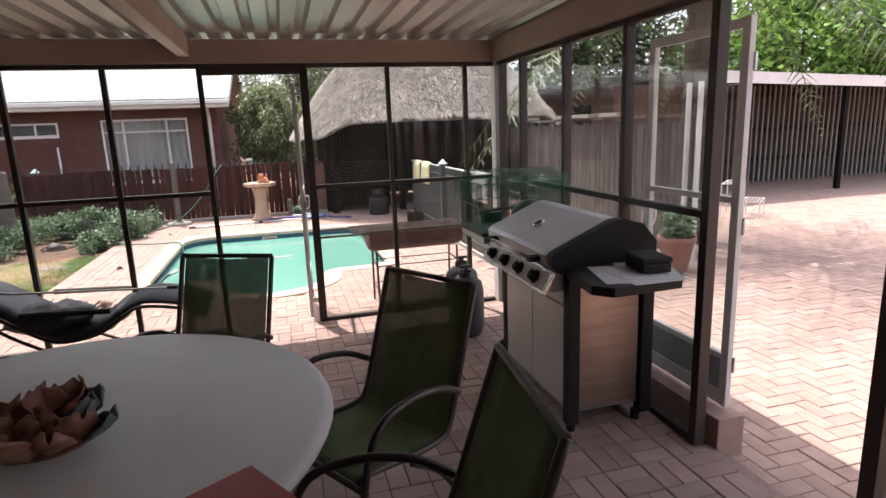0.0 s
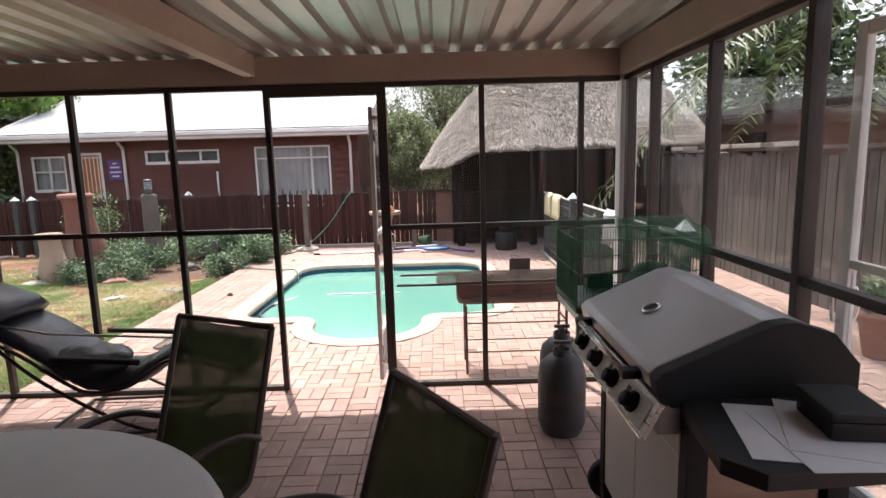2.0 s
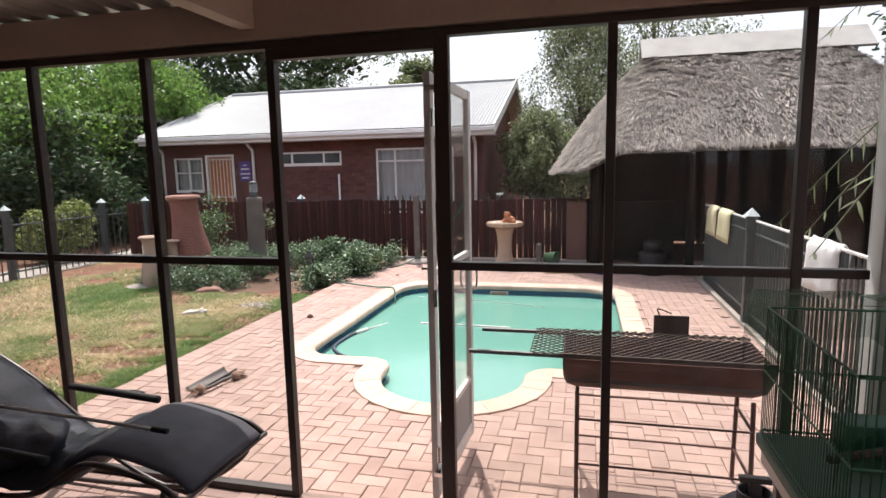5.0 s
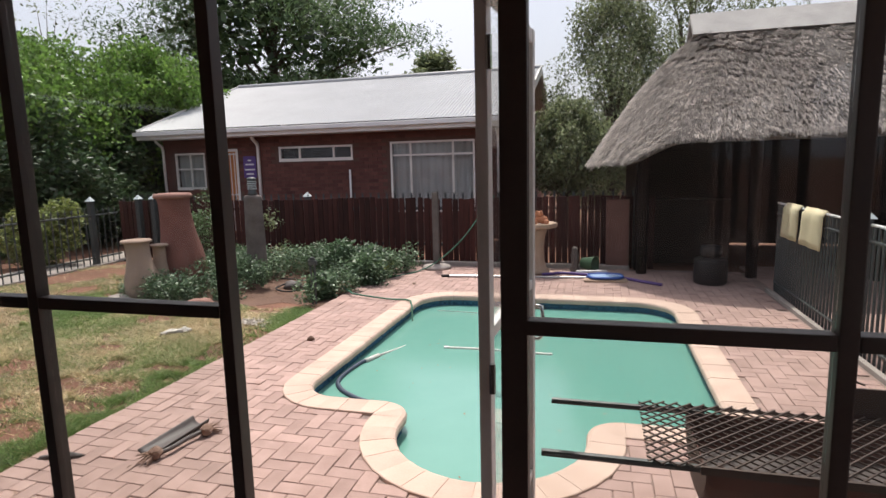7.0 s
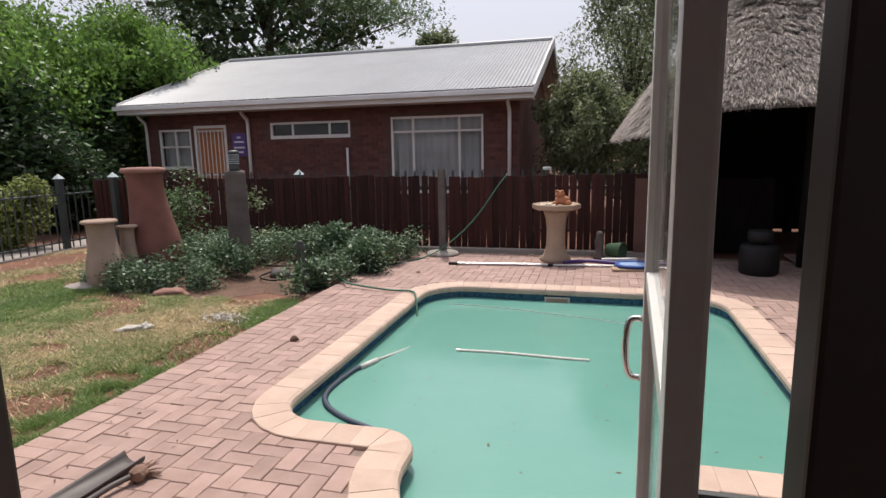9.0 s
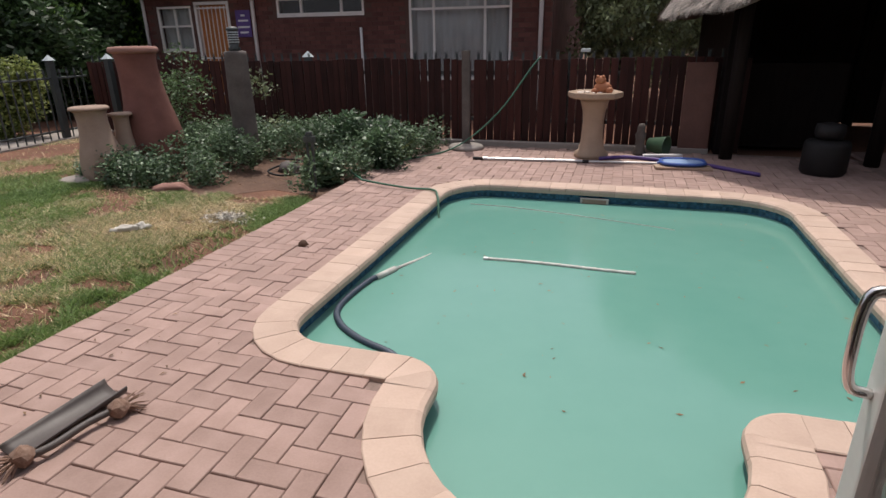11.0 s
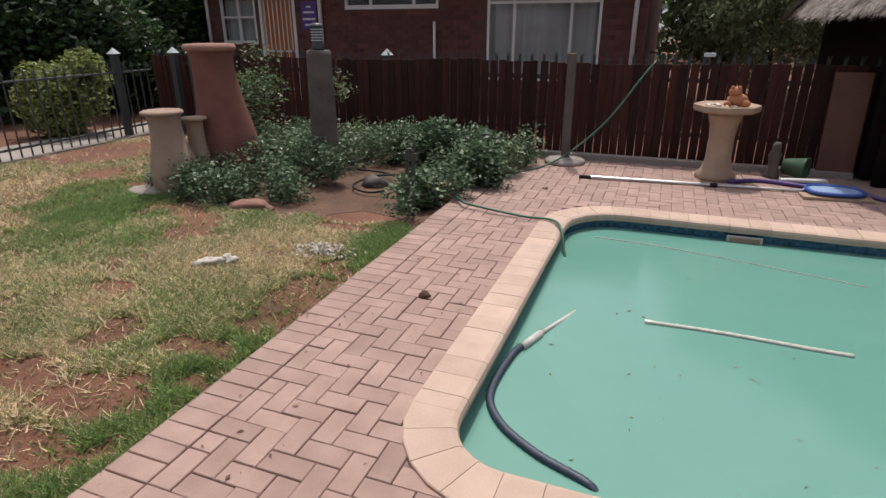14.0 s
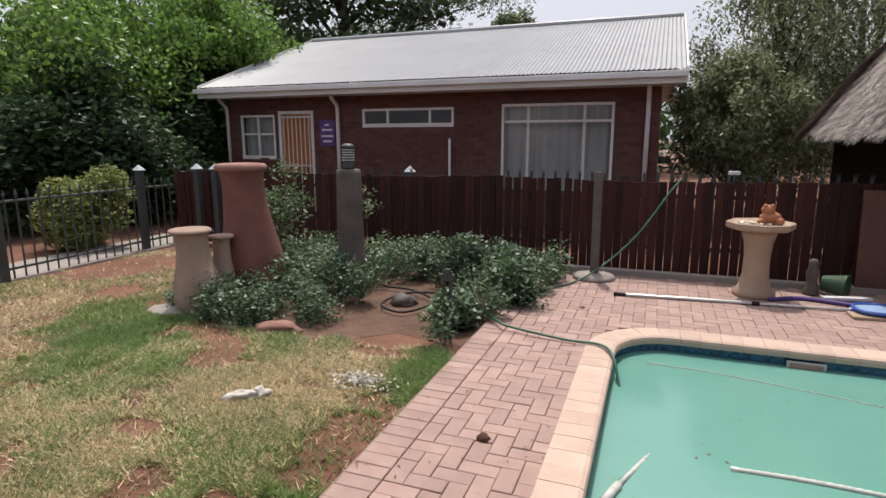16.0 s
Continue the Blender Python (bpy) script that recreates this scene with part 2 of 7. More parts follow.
CHROME = mat("chrome", (0.75, 0.75, 0.74), (0.65, 0.65, 0.64), rough=0.15, metal=1.0, scale=8, fine=60, bump=0.02)
GAS_GREY = mat("grey_gas_bottle", (0.075, 0.073, 0.076), (0.045, 0.044, 0.046), rough=0.5, scale=6, fine=50, bump=0.15)
RUST = mat("rusty_brown_steel", (0.13, 0.05, 0.035), (0.07, 0.03, 0.022), rough=0.7, metal=0.2, scale=7, fine=60, bump=0.3)
MESH_STEEL = mat("blackened_mesh_steel", (0.05, 0.035, 0.03), (0.09, 0.06, 0.045), rough=0.6, metal=0.4, scale=9, fine=60, bump=0.2)
NET_GREEN = see_through(mat("green_net", (0.06, 0.19, 0.09), (0.04, 0.13, 0.06), rough=0.7, scale=8, fine=90, bump=0.2), 0.64)
GREEN_LID = mat("green_plastic", (0.045, 0.10, 0.05), (0.03, 0.07, 0.035), rough=0.5, scale=6, fine=60, bump=0.1)
TOWEL = mat("cream_towel", (0.62, 0.55, 0.36), (0.5, 0.44, 0.27), rough=0.95, scale=12, fine=160, bump=0.5)
POLE_ALU = mat("aluminium_pole", (0.62, 0.60, 0.58), (0.5, 0.48, 0.46), rough=0.35, metal=0.8, scale=6, fine=60, bump=0.05)
BLUE_PLASTIC = mat("blue_plastic", (0.05, 0.12, 0.42), (0.03, 0.08, 0.30), rough=0.45, scale=6, fine=60, bump=0.1)
PALE_BLUE = mat("pale_blue_net", (0.30, 0.42, 0.62), (0.22, 0.33, 0.52), rough=0.6, scale=9, fine=90, bump=0.2)
PURPLE = mat("purple_enamel", (0.10, 0.05, 0.22), (0.07, 0.035, 0.16), rough=0.5, scale=6, fine=60, bump=0.1)
WHITE_PRINT = mat("white_print", (0.7, 0.68, 0.68), (0.6, 0.58, 0.58), rough=0.6, scale=8, fine=60, bump=0)
HOSE_GREEN = mat("green_garden_hose", (0.04, 0.15, 0.09), (0.03, 0.10, 0.06), rough=0.45, scale=9, fine=60, bump=0.1)
HOSE_BLUE = mat("dark_blue_pool_hose", (0.03, 0.045, 0.075), (0.05, 0.065, 0.09), rough=0.5, scale=20, fine=60, bump=0.5, depth=0.01)
HOSE_WHITE = mat("white_pool_hose", (0.62, 0.61, 0.56), (0.45, 0.44, 0.40), rough=0.5, scale=25, fine=60, bump=0.4, depth=0.01)
ORANGE_WOOD = mat("varnished_orange_door", (0.50, 0.20, 0.05), (0.38, 0.14, 0.035), rough=0.45, scale=4, fine=30, bump=0.1, stretch=(6, 6, 0.6))
POST_GREY = mat("grey_concrete_post", (0.15, 0.125, 0.11), (0.07, 0.058, 0.05), rough=0.85, scale=5, fine=60, bump=0.4)
CONCRETE = mat("pale_concrete", (0.34, 0.30, 0.265), (0.26, 0.225, 0.20), rough=0.9, scale=1.5, fine=30, bump=0.3)
FROG = mat("orange_clay", (0.48, 0.20, 0.10), (0.36, 0.14, 0.07), rough=0.8, scale=20, fine=90, bump=0.3)
SHELL = mat("pale_shell", (0.68, 0.58, 0.50), (0.55, 0.45, 0.38), rough=0.5, scale=15, fine=80, bump=0.3)
FLOWER = mat("brown_wood_flower", (0.34, 0.16, 0.115), (0.17, 0.07, 0.045), rough=0.6, scale=14, fine=90, bump=0.4)
TEAL_PETAL = mat("grey_teal_petal", (0.16, 0.18, 0.17), (0.10, 0.12, 0.12), rough=0.6, scale=14, fine=90, bump=0.4)
RED_CARD = mat("red_card", (0.36, 0.03, 0.035), (0.30, 0.022, 0.03), rough=0.5, scale=6, fine=60, bump=0.05)
PAPER = mat("white_paper", (0.62, 0.60, 0.60), (0.54, 0.52, 0.52), rough=0.8, scale=6, fine=60, bump=0.05)
CARD_GREY = mat("grey_brown_sheet", (0.095, 0.078, 0.072), (0.065, 0.052, 0.048), rough=0.6, scale=6, fine=60, bump=0.1)
ROPE = mat("dirty_rope", (0.30, 0.20, 0.15), (0.18, 0.10, 0.07), rough=0.95, scale=40, fine=160, bump=0.6)
STRAW = mat("dry_leaf_litter", (0.24, 0.15, 0.08), (0.12, 0.075, 0.045), rough=0.95, scale=9, fine=60, bump=0.3, rand=0.3, island=True)
GLASS = glass_mat("patio_glass")
GLASS_HOUSE = glass_mat("house_glass", (0.9, 0.92, 0.92), 0.02)

WATER = mat("milky_pool_water", (0.125, 0.30, 0.245), (0.15, 0.33, 0.27), rough=0.08, scale=0.7, fine=5, bump=0.05, depth=0.02)


# ---- helpers for meshes ----
def link_bm(name, bm, material, parent=None, label="", smooth=False):
    me = bpy.data.meshes.new(name)
    bm.to_mesh(me)
    bm.free()
    if smooth:
        me.polygons.foreach_set("use_smooth", [True] * len(me.polygons))
    if material:
        me.materials.append(material)
    ob = new(name, me)
    if parent:
        ob.parent = parent
    if label:
        ob["label"] = label
    return ob


def part(name, bm, material, parent, label="", smooth=False):
    return link_bm(name, bm, material, parent, label, smooth)


def thing(name, label, category, at=(0, 0, 0), rz=0, group="", kind=""):
    ob = new(name)
    ob.matrix_world = pose(*at, 0, 0, rz)
    return tagged(ob, label, category, group, kind)


def box(bm, x0, y0, z0, x1, y1, z1, bevel=0.0, m=None):
    r = bmesh.ops.create_cube(bm, size=1)
    vs = r["verts"]
    bmesh.ops.transform(bm, matrix=Matrix.Translation(((x0 + x1) / 2, (y0 + y1) / 2, (z0 + z1) / 2)) @ Matrix.Diagonal((x1 - x0, y1 - y0, z1 - z0, 1)), verts=vs)
    if bevel:
        es = list({e for v in vs for e in v.link_edges})
        r = bmesh.ops.bevel(bm, geom=es, offset=bevel, segments=2, affect="EDGES", profile=0.7)
        vs = list({v for f in r["faces"] for v in f.verts} | {v for v in vs if v.is_valid})
    if m is not None:
        bmesh.ops.transform(bm, matrix=m, verts=[v for v in vs if v.is_valid])
    return bm


def boxes(*rows, bevel=0.0):
    bm = bmesh.new()
    for r in rows:
        box(bm, *r, bevel=bevel)
    return bm


def tube(points, radius, sides=8, closed=False, caps=True, bm=None, taper=None):
    """A round tube swept along points."""
    bm = bm or bmesh.new()
    pts = [Vector(p) for p in points]
    rings, side = [], None
    count = len(pts)
    for i, p in enumerate(pts):
        a = pts[i - 1] if (i or closed) else p
        b = pts[(i + 1) % count] if (i < count - 1 or closed) else p
        d = (b - a).normalized()
        if side is None:
            side = d.orthogonal().normalized()
        side = (side - d * side.dot(d)).normalized()
        up = d.cross(side)
        r = radius * (taper[i] if taper else 1)
        rings.append([bm.verts.new(p + (side * math.cos(t) + up * math.sin(t)) * r) for t in [2 * math.pi * k / sides for k in range(sides)]])
    for i in range(count if closed else count - 1):
        a, b = rings[i], rings[(i + 1) % count]
        for k in range(sides):
            bm.faces.new((a[k], a[(k + 1) % sides], b[(k + 1) % sides], b[k]))
    if caps and not closed:
        bm.faces.new(rings[0][::-1])
        bm.faces.new(rings[-1])
    return bm


def lathe(profile, sides=28, bm=None, wobble=0.0, seed=0):
    """A turned body from (radius, height) pairs."""
    bm = bm or bmesh.new()
    rings = []
    for r, z in profile:
        ring = []
        for k in range(sides):
            a = 2 * math.pi * k / sides
            w = 1 + wobble * noise.noise((math.cos(a) * 1.5 + seed, math.sin(a) * 1.5, z * 3))
            ring.append(bm.verts.new((r * w * math.cos(a), r * w * math.sin(a), z)))
        rings.append(ring)
    for a, b in zip(rings, rings[1:]):
        for k in range(sides):
            bm.faces.new((a[k], a[(k + 1) % sides], b[(k + 1) % sides], b[k]))
    bm.faces.new(rings[0][::-1])
    bm.faces.new(rings[-1])
    return bm


def curve_points(ctrl, steps=8):
    """Catmull-Rom points through the control points."""
    p = [Vector(c) for c in ctrl]
    p = [p[0] * 2 - p[1]] + p + [p[-1] * 2 - p[-2]]
    out = []
    for i in range(1, len(p) - 2):
        for k in range(steps):
            t = k / steps
            out.append(0.5 * ((2 * p[i]) + (p[i + 1] - p[i - 1]) * t + (2 * p[i - 1] - 5 * p[i] + 4 * p[i + 1] - p[i + 2]) * t * t + (3 * p[i] - p[i - 1] - 3 * p[i + 1] + p[i + 2]) * t ** 3))
    return out + [p[-2]]


def prism(outline, depth, axis="y", at=0.0, bevel=0.0):
    """An outline in a plane, drawn out along an axis from at to at + depth."""
    bm = bmesh.new()
    put = {"y": lambda a, b, c: (a, c, b), "x": lambda a, b, c: (c, a, b), "z": lambda a, b, c: (a, b, c)}[axis]
    lo = [bm.verts.new(put(a, b, at)) for a, b in outline]
    hi = [bm.verts.new(put(a, b, at + depth)) for a, b in outline]
    bm.faces.new(lo)
    bm.faces.new(hi[::-1])
    for i in range(len(lo)):
        j = (i + 1) % len(lo)
        bm.faces.new((lo[j], lo[i], hi[i], hi[j]))
    bmesh.ops.recalc_face_normals(bm, faces=bm.faces)
    if bevel:
        bmesh.ops.bevel(bm, geom=list(bm.edges), offset=bevel, segments=2, affect="EDGES", profile=0.7)
    return bm


def soup(name, verts, faces, material, parent=None):
    me = bpy.data.meshes.new(name)
    me.from_pydata(verts, [], faces)
    me.materials.append(material)
    ob = new(name, me)
    if parent:
        ob.parent = parent
    return ob


# ---- pool outline ----
G = -0.07
WATER_Z = -0.19
RIM = 0.226


def arc(cx, cy, r, a0, a1, n):
    return [(cx + r * math.cos(radians(a0 + (a1 - a0) * k / n)), cy + r * math.sin(radians(a0 + (a1 - a0) * k / n))) for k in range(n + 1)]


def pool_outline():
    """The pool's inner edge, counter-clockwise: a rectangle with rounded corners and a round bay at its near end."""
    pts = arc(-0.72, 7.27, 0.25, 180, 270, 6)
    pts += arc(-0.31, 6.79, 0.23, 90, -4.7, 7)
    pts += arc(0.5, 6.723, 0.583, 175.3, 364.7, 18)
    pts += arc(1.31, 6.79, 0.23, 184.7, 90, 7)
    pts += arc(1.69, 7.27, 0.25, 270, 360, 6)
    pts += arc(1.52, 9.85, 0.42, 0, 90, 8)
    pts += arc(-0.55, 9.85, 0.42, 90, 180, 8)
    return pts


POOL = pool_outline()


def inside(x, y, poly):
    hit = False
    for (x0, y0), (x1, y1) in zip(poly, poly[1:] + poly[:1]):
        if (y0 > y) != (y1 > y) and x < (x1 - x0) * (y - y0) / (y1 - y0) + x0:
            hit = not hit
    return hit


def offset_outline(poly, d):
    out = []
    n = len(poly)
    for i in range(n):
        a, b = Vector(poly[i - 1]), Vector(poly[(i + 1) % n])
        t = (b - a).normalized()
        out.append((poly[i][0] + t.y * d, poly[i][1] - t.x * d))
    return out


RIM_OUT = offset_outline(POOL, RIM)

# ---- ground ----
# one sheet to the horizon with an opening for the pool's basin
bm = bmesh.new()
ring = [bm.verts.new((x, y, G - 0.06)) for x, y in offset_outline(POOL, 0.05)]
far_ring = []
for v in ring:
    d = Vector((v.co.x - 0.5, v.co.y - 8.5, 0)).normalized()
    far_ring.append(bm.verts.new((0.5 + d.x * 600, 8.5 + d.y * 600, G - 0.06)))
mid_ring = [bm.verts.new((0.5 + (v.co.x - 0.5) / 600 * 24, 8.5 + (v.co.y - 8.5) / 600 * 24, G - 0.06)) for v in far_ring]
for A, B in ((ring, mid_ring), (mid_ring, far_ring)):
    for i in range(len(A)):
        j = (i + 1) % len(A)
        bm.faces.new((A[i], A[j], B[j], B[i]))
bmesh.ops.recalc_face_normals(bm, faces=bm.faces)
ground = tagged(link_bm("ground", bm, LAWN_SOIL), "bare red-brown garden soil", "ground", kind="structure")


def slab(name, x0, y0, x1, y1, top, thick, material, label):
    return tagged(link_bm(name, boxes((x0, y0, top - thick, x1, y1, top)), material), label, "paving", kind="structure")


def ring_slab(name, outer, hole, z, material, label):
    """A flat bed with the pool cut out of it."""
    b = bmesh.new()
    hv = [b.verts.new((x, y, z)) for x, y in hole]
    x0, y0, x1, y1 = outer
    ov = []
    for x, y in hole:
        d = Vector((x - 0.5, y - 8.4))
        s = min(((x1 - 0.5) / d.x if d.x > 0 else (x0 - 0.5) / d.x) if abs(d.x) > 1e-6 else 1e9, ((y1 - 8.4) / d.y if d.y > 0 else (y0 - 8.4) / d.y) if abs(d.y) > 1e-6 else 1e9)
        ov.append(b.verts.new((0.5 + d.x * s, 8.4 + d.y * s, z)))
    for i in range(len(hv)):
        j = (i + 1) % len(hv)
        b.faces.new((hv[i], hv[j], ov[j], ov[i]))
    bmesh.ops.recalc_face_normals(b, faces=b.faces)
    return tagged(link_bm(name, b, material), label, "paving", kind="structure")


pavement = ring_slab("pavement", (-2.1, 4.8, 3.25, 12.5), offset_outline(POOL, 0.06), G - 0.012, JOINT, "pinkish clay brick paving in herringbone round the pool")
driveway = slab("pavement_side", 3.25, -8.0, 24.0, 13.0, G - 0.012, 0.03, PAVER_STUFF, "pale clay brick paving of a sunlit yard")
driveway_near = slab("pavement_near", 2.72, -8.0, 3.25, 4.8, G - 0.012, 0.03, JOINT, "pale clay brick paving beside the patio screen")
floor = slab("floor", -4.6, -3.1, 2.72, 4.8, -0.012, 0.12, JOINT, "dark red clay brick patio floor in basket weave")

# lawn, bed, path beyond the railings
lawn = slab("lawn", -7.7, 3.0, -2.1, 12.5, G - 0.045, 0.014, LAWN_SOIL, "patchy lawn soil under thin grass")
tagged(slab("path", -8.75, 2.0, -7.75, 14.5, G - 0.03, 0.03, CONCRETE, "pale concrete path beyond the dark railings"), category="path")

# ---- pool basin, water and coping ----
bm = bmesh.new()
loops = [[bm.verts.new((x, y, z)) for x, y in offset_outline(POOL, 0.04)] for z in (G - 0.05, G - 0.20)]
for i in range(len(POOL)):
    j = (i + 1) % len(POOL)
    bm.faces.new((loops[0][i], loops[1][i], loops[1][j], loops[0][j]))
pool_wall = tagged(link_bm("pool_wall", bm, POOL_TILE), "dark blue mosaic tile band round the pool", "pool", kind="structure")
bm = bmesh.new()
top_ring = [bm.verts.new((x, y, G - 0.20)) for x, y in offset_outline(POOL, 0.04)]
low_ring = [bm.verts.new((x, y, -1.5)) for x, y in offset_outline(POOL, 0.04)]
for i in range(len(POOL)):
    j = (i + 1) % len(POOL)
    bm.faces.new((top_ring[i], low_ring[i], low_ring[j], top_ring[j]))
bm.faces.new(low_ring)
part("basin", bm, POOL_WALL, pool_wall, "pale plastered pool basin")
# mosaic tiles showing above the water
tile_v, tile_f = [], []
edge = offset_outline(POOL, 0.038)
for i in range(len(edge)):
    a, b = Vector(edge[i]), Vector(edge[(i + 1) % len(edge)])
    n_t = max(1, round((b - a).length / 0.027))
    inward = Vector((-(b - a).y, (b - a).x)).normalized() * 0.003
    for k in range(n_t):
        p, q = a.lerp(b, (k + 0.06) / n_t) + inward, a.lerp(b, (k + 0.94) / n_t) + inward
        for r in range(5):
            z0 = G - 0.056 - r * 0.027
            s = len(tile_v)
            tile_v += [(p.x, p.y, z0), (q.x, q.y, z0), (q.x, q.y, z0 - 0.024), (p.x, p.y, z0 - 0.024)]
            tile_f.append((s, s + 1, s + 2, s + 3))
TILE_GLAZE = mat("blue_glazed_tile", (0.05, 0.16, 0.26), (0.03, 0.10, 0.19), rough=0.2, scale=30, fine=90, bump=0.05, rand=0.4, island=True)
tagged(soup("mosaic_tile", tile_v, tile_f, TILE_GLAZE, pool_wall), kind="stuff")
bm = bmesh.new()
bm.faces.new([bm.verts.new((x, y, WATER_Z)) for x, y in offset_outline(POOL, 0.035)])
tagged(link_bm("water", bm, WATER), "milky turquoise pool water, still", "water", kind="structure")

coping = thing("coping", "sandy pink cast coping stones edging the pool", "coping", kind="structure")


def coping_stone(seg_in, seg_out, top):
    """One rim stone between inner and outer edge points, its pool edge rounded."""
    b = bmesh.new()
    rows = []
    for (xi, yi), (xo, yo) in zip(seg_in, seg_out):
        d = Vector((xi - xo, yi - yo))
        d = d.normalized() if d.length > 1e-4 else Vector((0, 0))
        rows.append([b.verts.new(p) for p in ((xo, yo, top - 0.06), (xo, yo, top - 0.004), (xo + d.x * 0.005, yo + d.y * 0.005, top), (xi - d.x * 0.03, yi - d.y * 0.03, top), (xi - d.x * 0.008, yi - d.y * 0.008, top - 0.01), (xi, yi, top - 0.03), (xi - d.x * 0.004, yi - d.y * 0.004, top - 0.062))])
    for r0, r1 in zip(rows, rows[1:]):
        for k in range(6):
            b.faces.new((r0[k], r0[k + 1], r1[k + 1], r1[k]))
    b.faces.new(rows[0])
    b.faces.new(rows[-1][::-1])
    bmesh.ops.recalc_face_normals(b, faces=b.faces)
    return b


def lay_coping():
    n = len(POOL)
    fine = []
    for i in range(n):
        a, b = Vector(POOL[i]), Vector(POOL[(i + 1) % n])
        ao, bo = Vector(RIM_OUT[i]), Vector(RIM_OUT[(i + 1) % n])
        steps = max(1, round(max((b - a).length, (bo - ao).length) / 0.05))
        for k in range(steps):
            fine.append((a.lerp(b, k / steps), ao.lerp(bo, k / steps)))
    acc, cur = 0.0, []
    total = len(fine)
    for i in range(total + 1):
        p = fine[i % total]
        cur.append(p)
        if len(cur) > 1:
            acc += max((cur[-1][0] - cur[-2][0]).length, 0.7 * (cur[-1][1] - cur[-2][1]).length)
        if acc >= 0.125 or i == total:
            ins, outs = [c[0].copy() for c in cur], [c[1].copy() for c in cur]
            mid = (ins[0] + ins[-1]) / 2
            gap = 0.0012
            for row in (ins, outs):
                if (row[-1] - row[0]).length > 0.03:
                    d = (row[-1] - row[0]).normalized()
                    row[0] += d * gap
                    row[-1] -= d * gap
            part("coping_stone", coping_stone(ins, outs, G + 0.012 + random.uniform(-0.002, 0.002)), COPING, coping)
            cur, acc = [p], 0.0


lay_coping()

# ---- patio screen: front wall, side wall, beams, roof ----
YF, XR, HEAD, RAIL = 4.75, 2.63, 2.19, 1.19
FRONT = [-3.9, -3.22, -2.55, -1.87, -1.20, -0.525, 0.15, 0.94, 1.63, 2.32]
SIDE = [4.19, 3.45, 2.72, 2.02]

screen = thing("wall_front", "dark bronze aluminium patio screen with clear panes", "screen wall", kind="structure")
for x in FRONT:
    w = 0.032 if x == 0.94 else 0.019
    part("mullion", boxes((x - w, YF - 0.022, 0, x + w, YF + 0.022, HEAD), bevel=0.004), BRONZE, screen)
part("head", boxes((-4.6, YF - 0.028, HEAD - 0.03, 2.58, YF + 0.028, HEAD + 0.004), bevel=0.004), BRONZE, screen)
bays = list(zip([-4.55] + FRONT, FRONT + [2.585]))
for x0, x1 in bays:
    if x0 == 0.15:
        continue
    part("rail", boxes((x0 + 0.02, YF - 0.022, RAIL - 0.018, x1 - 0.02, YF + 0.022, RAIL + 0.018), bevel=0.004), BRONZE, screen)
    part("sill", boxes((x0 + 0.02, YF - 0.024, 0.0, x1 - 0.02, YF + 0.024, 0.035), bevel=0.004), BRONZE, screen)
    for z0, z1 in ((0.03, RAIL - 0.015), (RAIL + 0.015, HEAD - 0.025)):
        p = part("pane", boxes((x0 + 0.02, YF - 0.003, z0, x1 - 0.02, YF + 0.003, z1)), GLASS, screen)
        p.visible_shadow = False
part("transom", boxes((0.17, YF - 0.028, 2.11, 0.908, YF + 0.028, HEAD - 0.03), bevel=0.004), BRONZE, screen, "dark door head")
part("corner_post", boxes((2.585, YF - 0.05, 0, 2.70, YF + 0.06, HEAD + 0.01), bevel=0.006), WHITE_ALU, screen, "pale grey corner post")

side = thing("wall_side", "dark bronze aluminium side screen with hazy panes", "screen wall", kind="structure")
for y in SIDE:
    w = 0.026 if y == 2.02 else 0.02
    part("mullion", boxes((XR - 0.03, y - w, 0, XR + 0.03, y + w, HEAD), bevel=0.004), BRONZE, side)
part("head", boxes((XR - 0.028, -3.1, HEAD - 0.03, XR + 0.028, YF - 0.05, HEAD + 0.003), bevel=0.004), BRONZE, side)
part("corner_mullion", boxes((XR - 0.03, 4.60, 0, XR + 0.03, 4.66, HEAD), bevel=0.004), BRONZE, side)
ys = [4.63] + SIDE
for y1, y0 in zip(ys, ys[1:]):
    part("rail", boxes((XR - 0.022, y0 + 0.02, RAIL - 0.018, XR + 0.022, y1 - 0.02, RAIL + 0.018), bevel=0.004), BRONZE, side)
    part("sill", boxes((XR - 0.024, y0 + 0.02, 0, XR + 0.024, y1 - 0.02, 0.04), bevel=0.004), BRONZE, side)
    for z0, z1 in ((0.035, RAIL - 0.015), (RAIL + 0.015, HEAD - 0.025)):
        p = part("pane", boxes((XR - 0.003, y0 + 0.02, z0, XR + 0.003, y1 - 0.02, z1)), GLASS, side)
        p.visible_shadow = False
for y in (1.13, 0.4, -0.35, -1.1, -1.9):
    part("mullion", boxes((XR - 0.03, y - 0.03, 0, XR + 0.03, y + 0.03, HEAD), bevel=0.004), BRONZE, side)
for y1, y0 in zip((1.13, 0.4, -0.35, -1.1, -1.9), (0.4, -0.35, -1.1, -1.9, -3.1)):
    p = part("pane", boxes((XR - 0.003, y0 + 0.02, 0.04, XR + 0.003, y1 - 0.02, HEAD - 0.03)), GLASS, side)
    p.visible_shadow = False

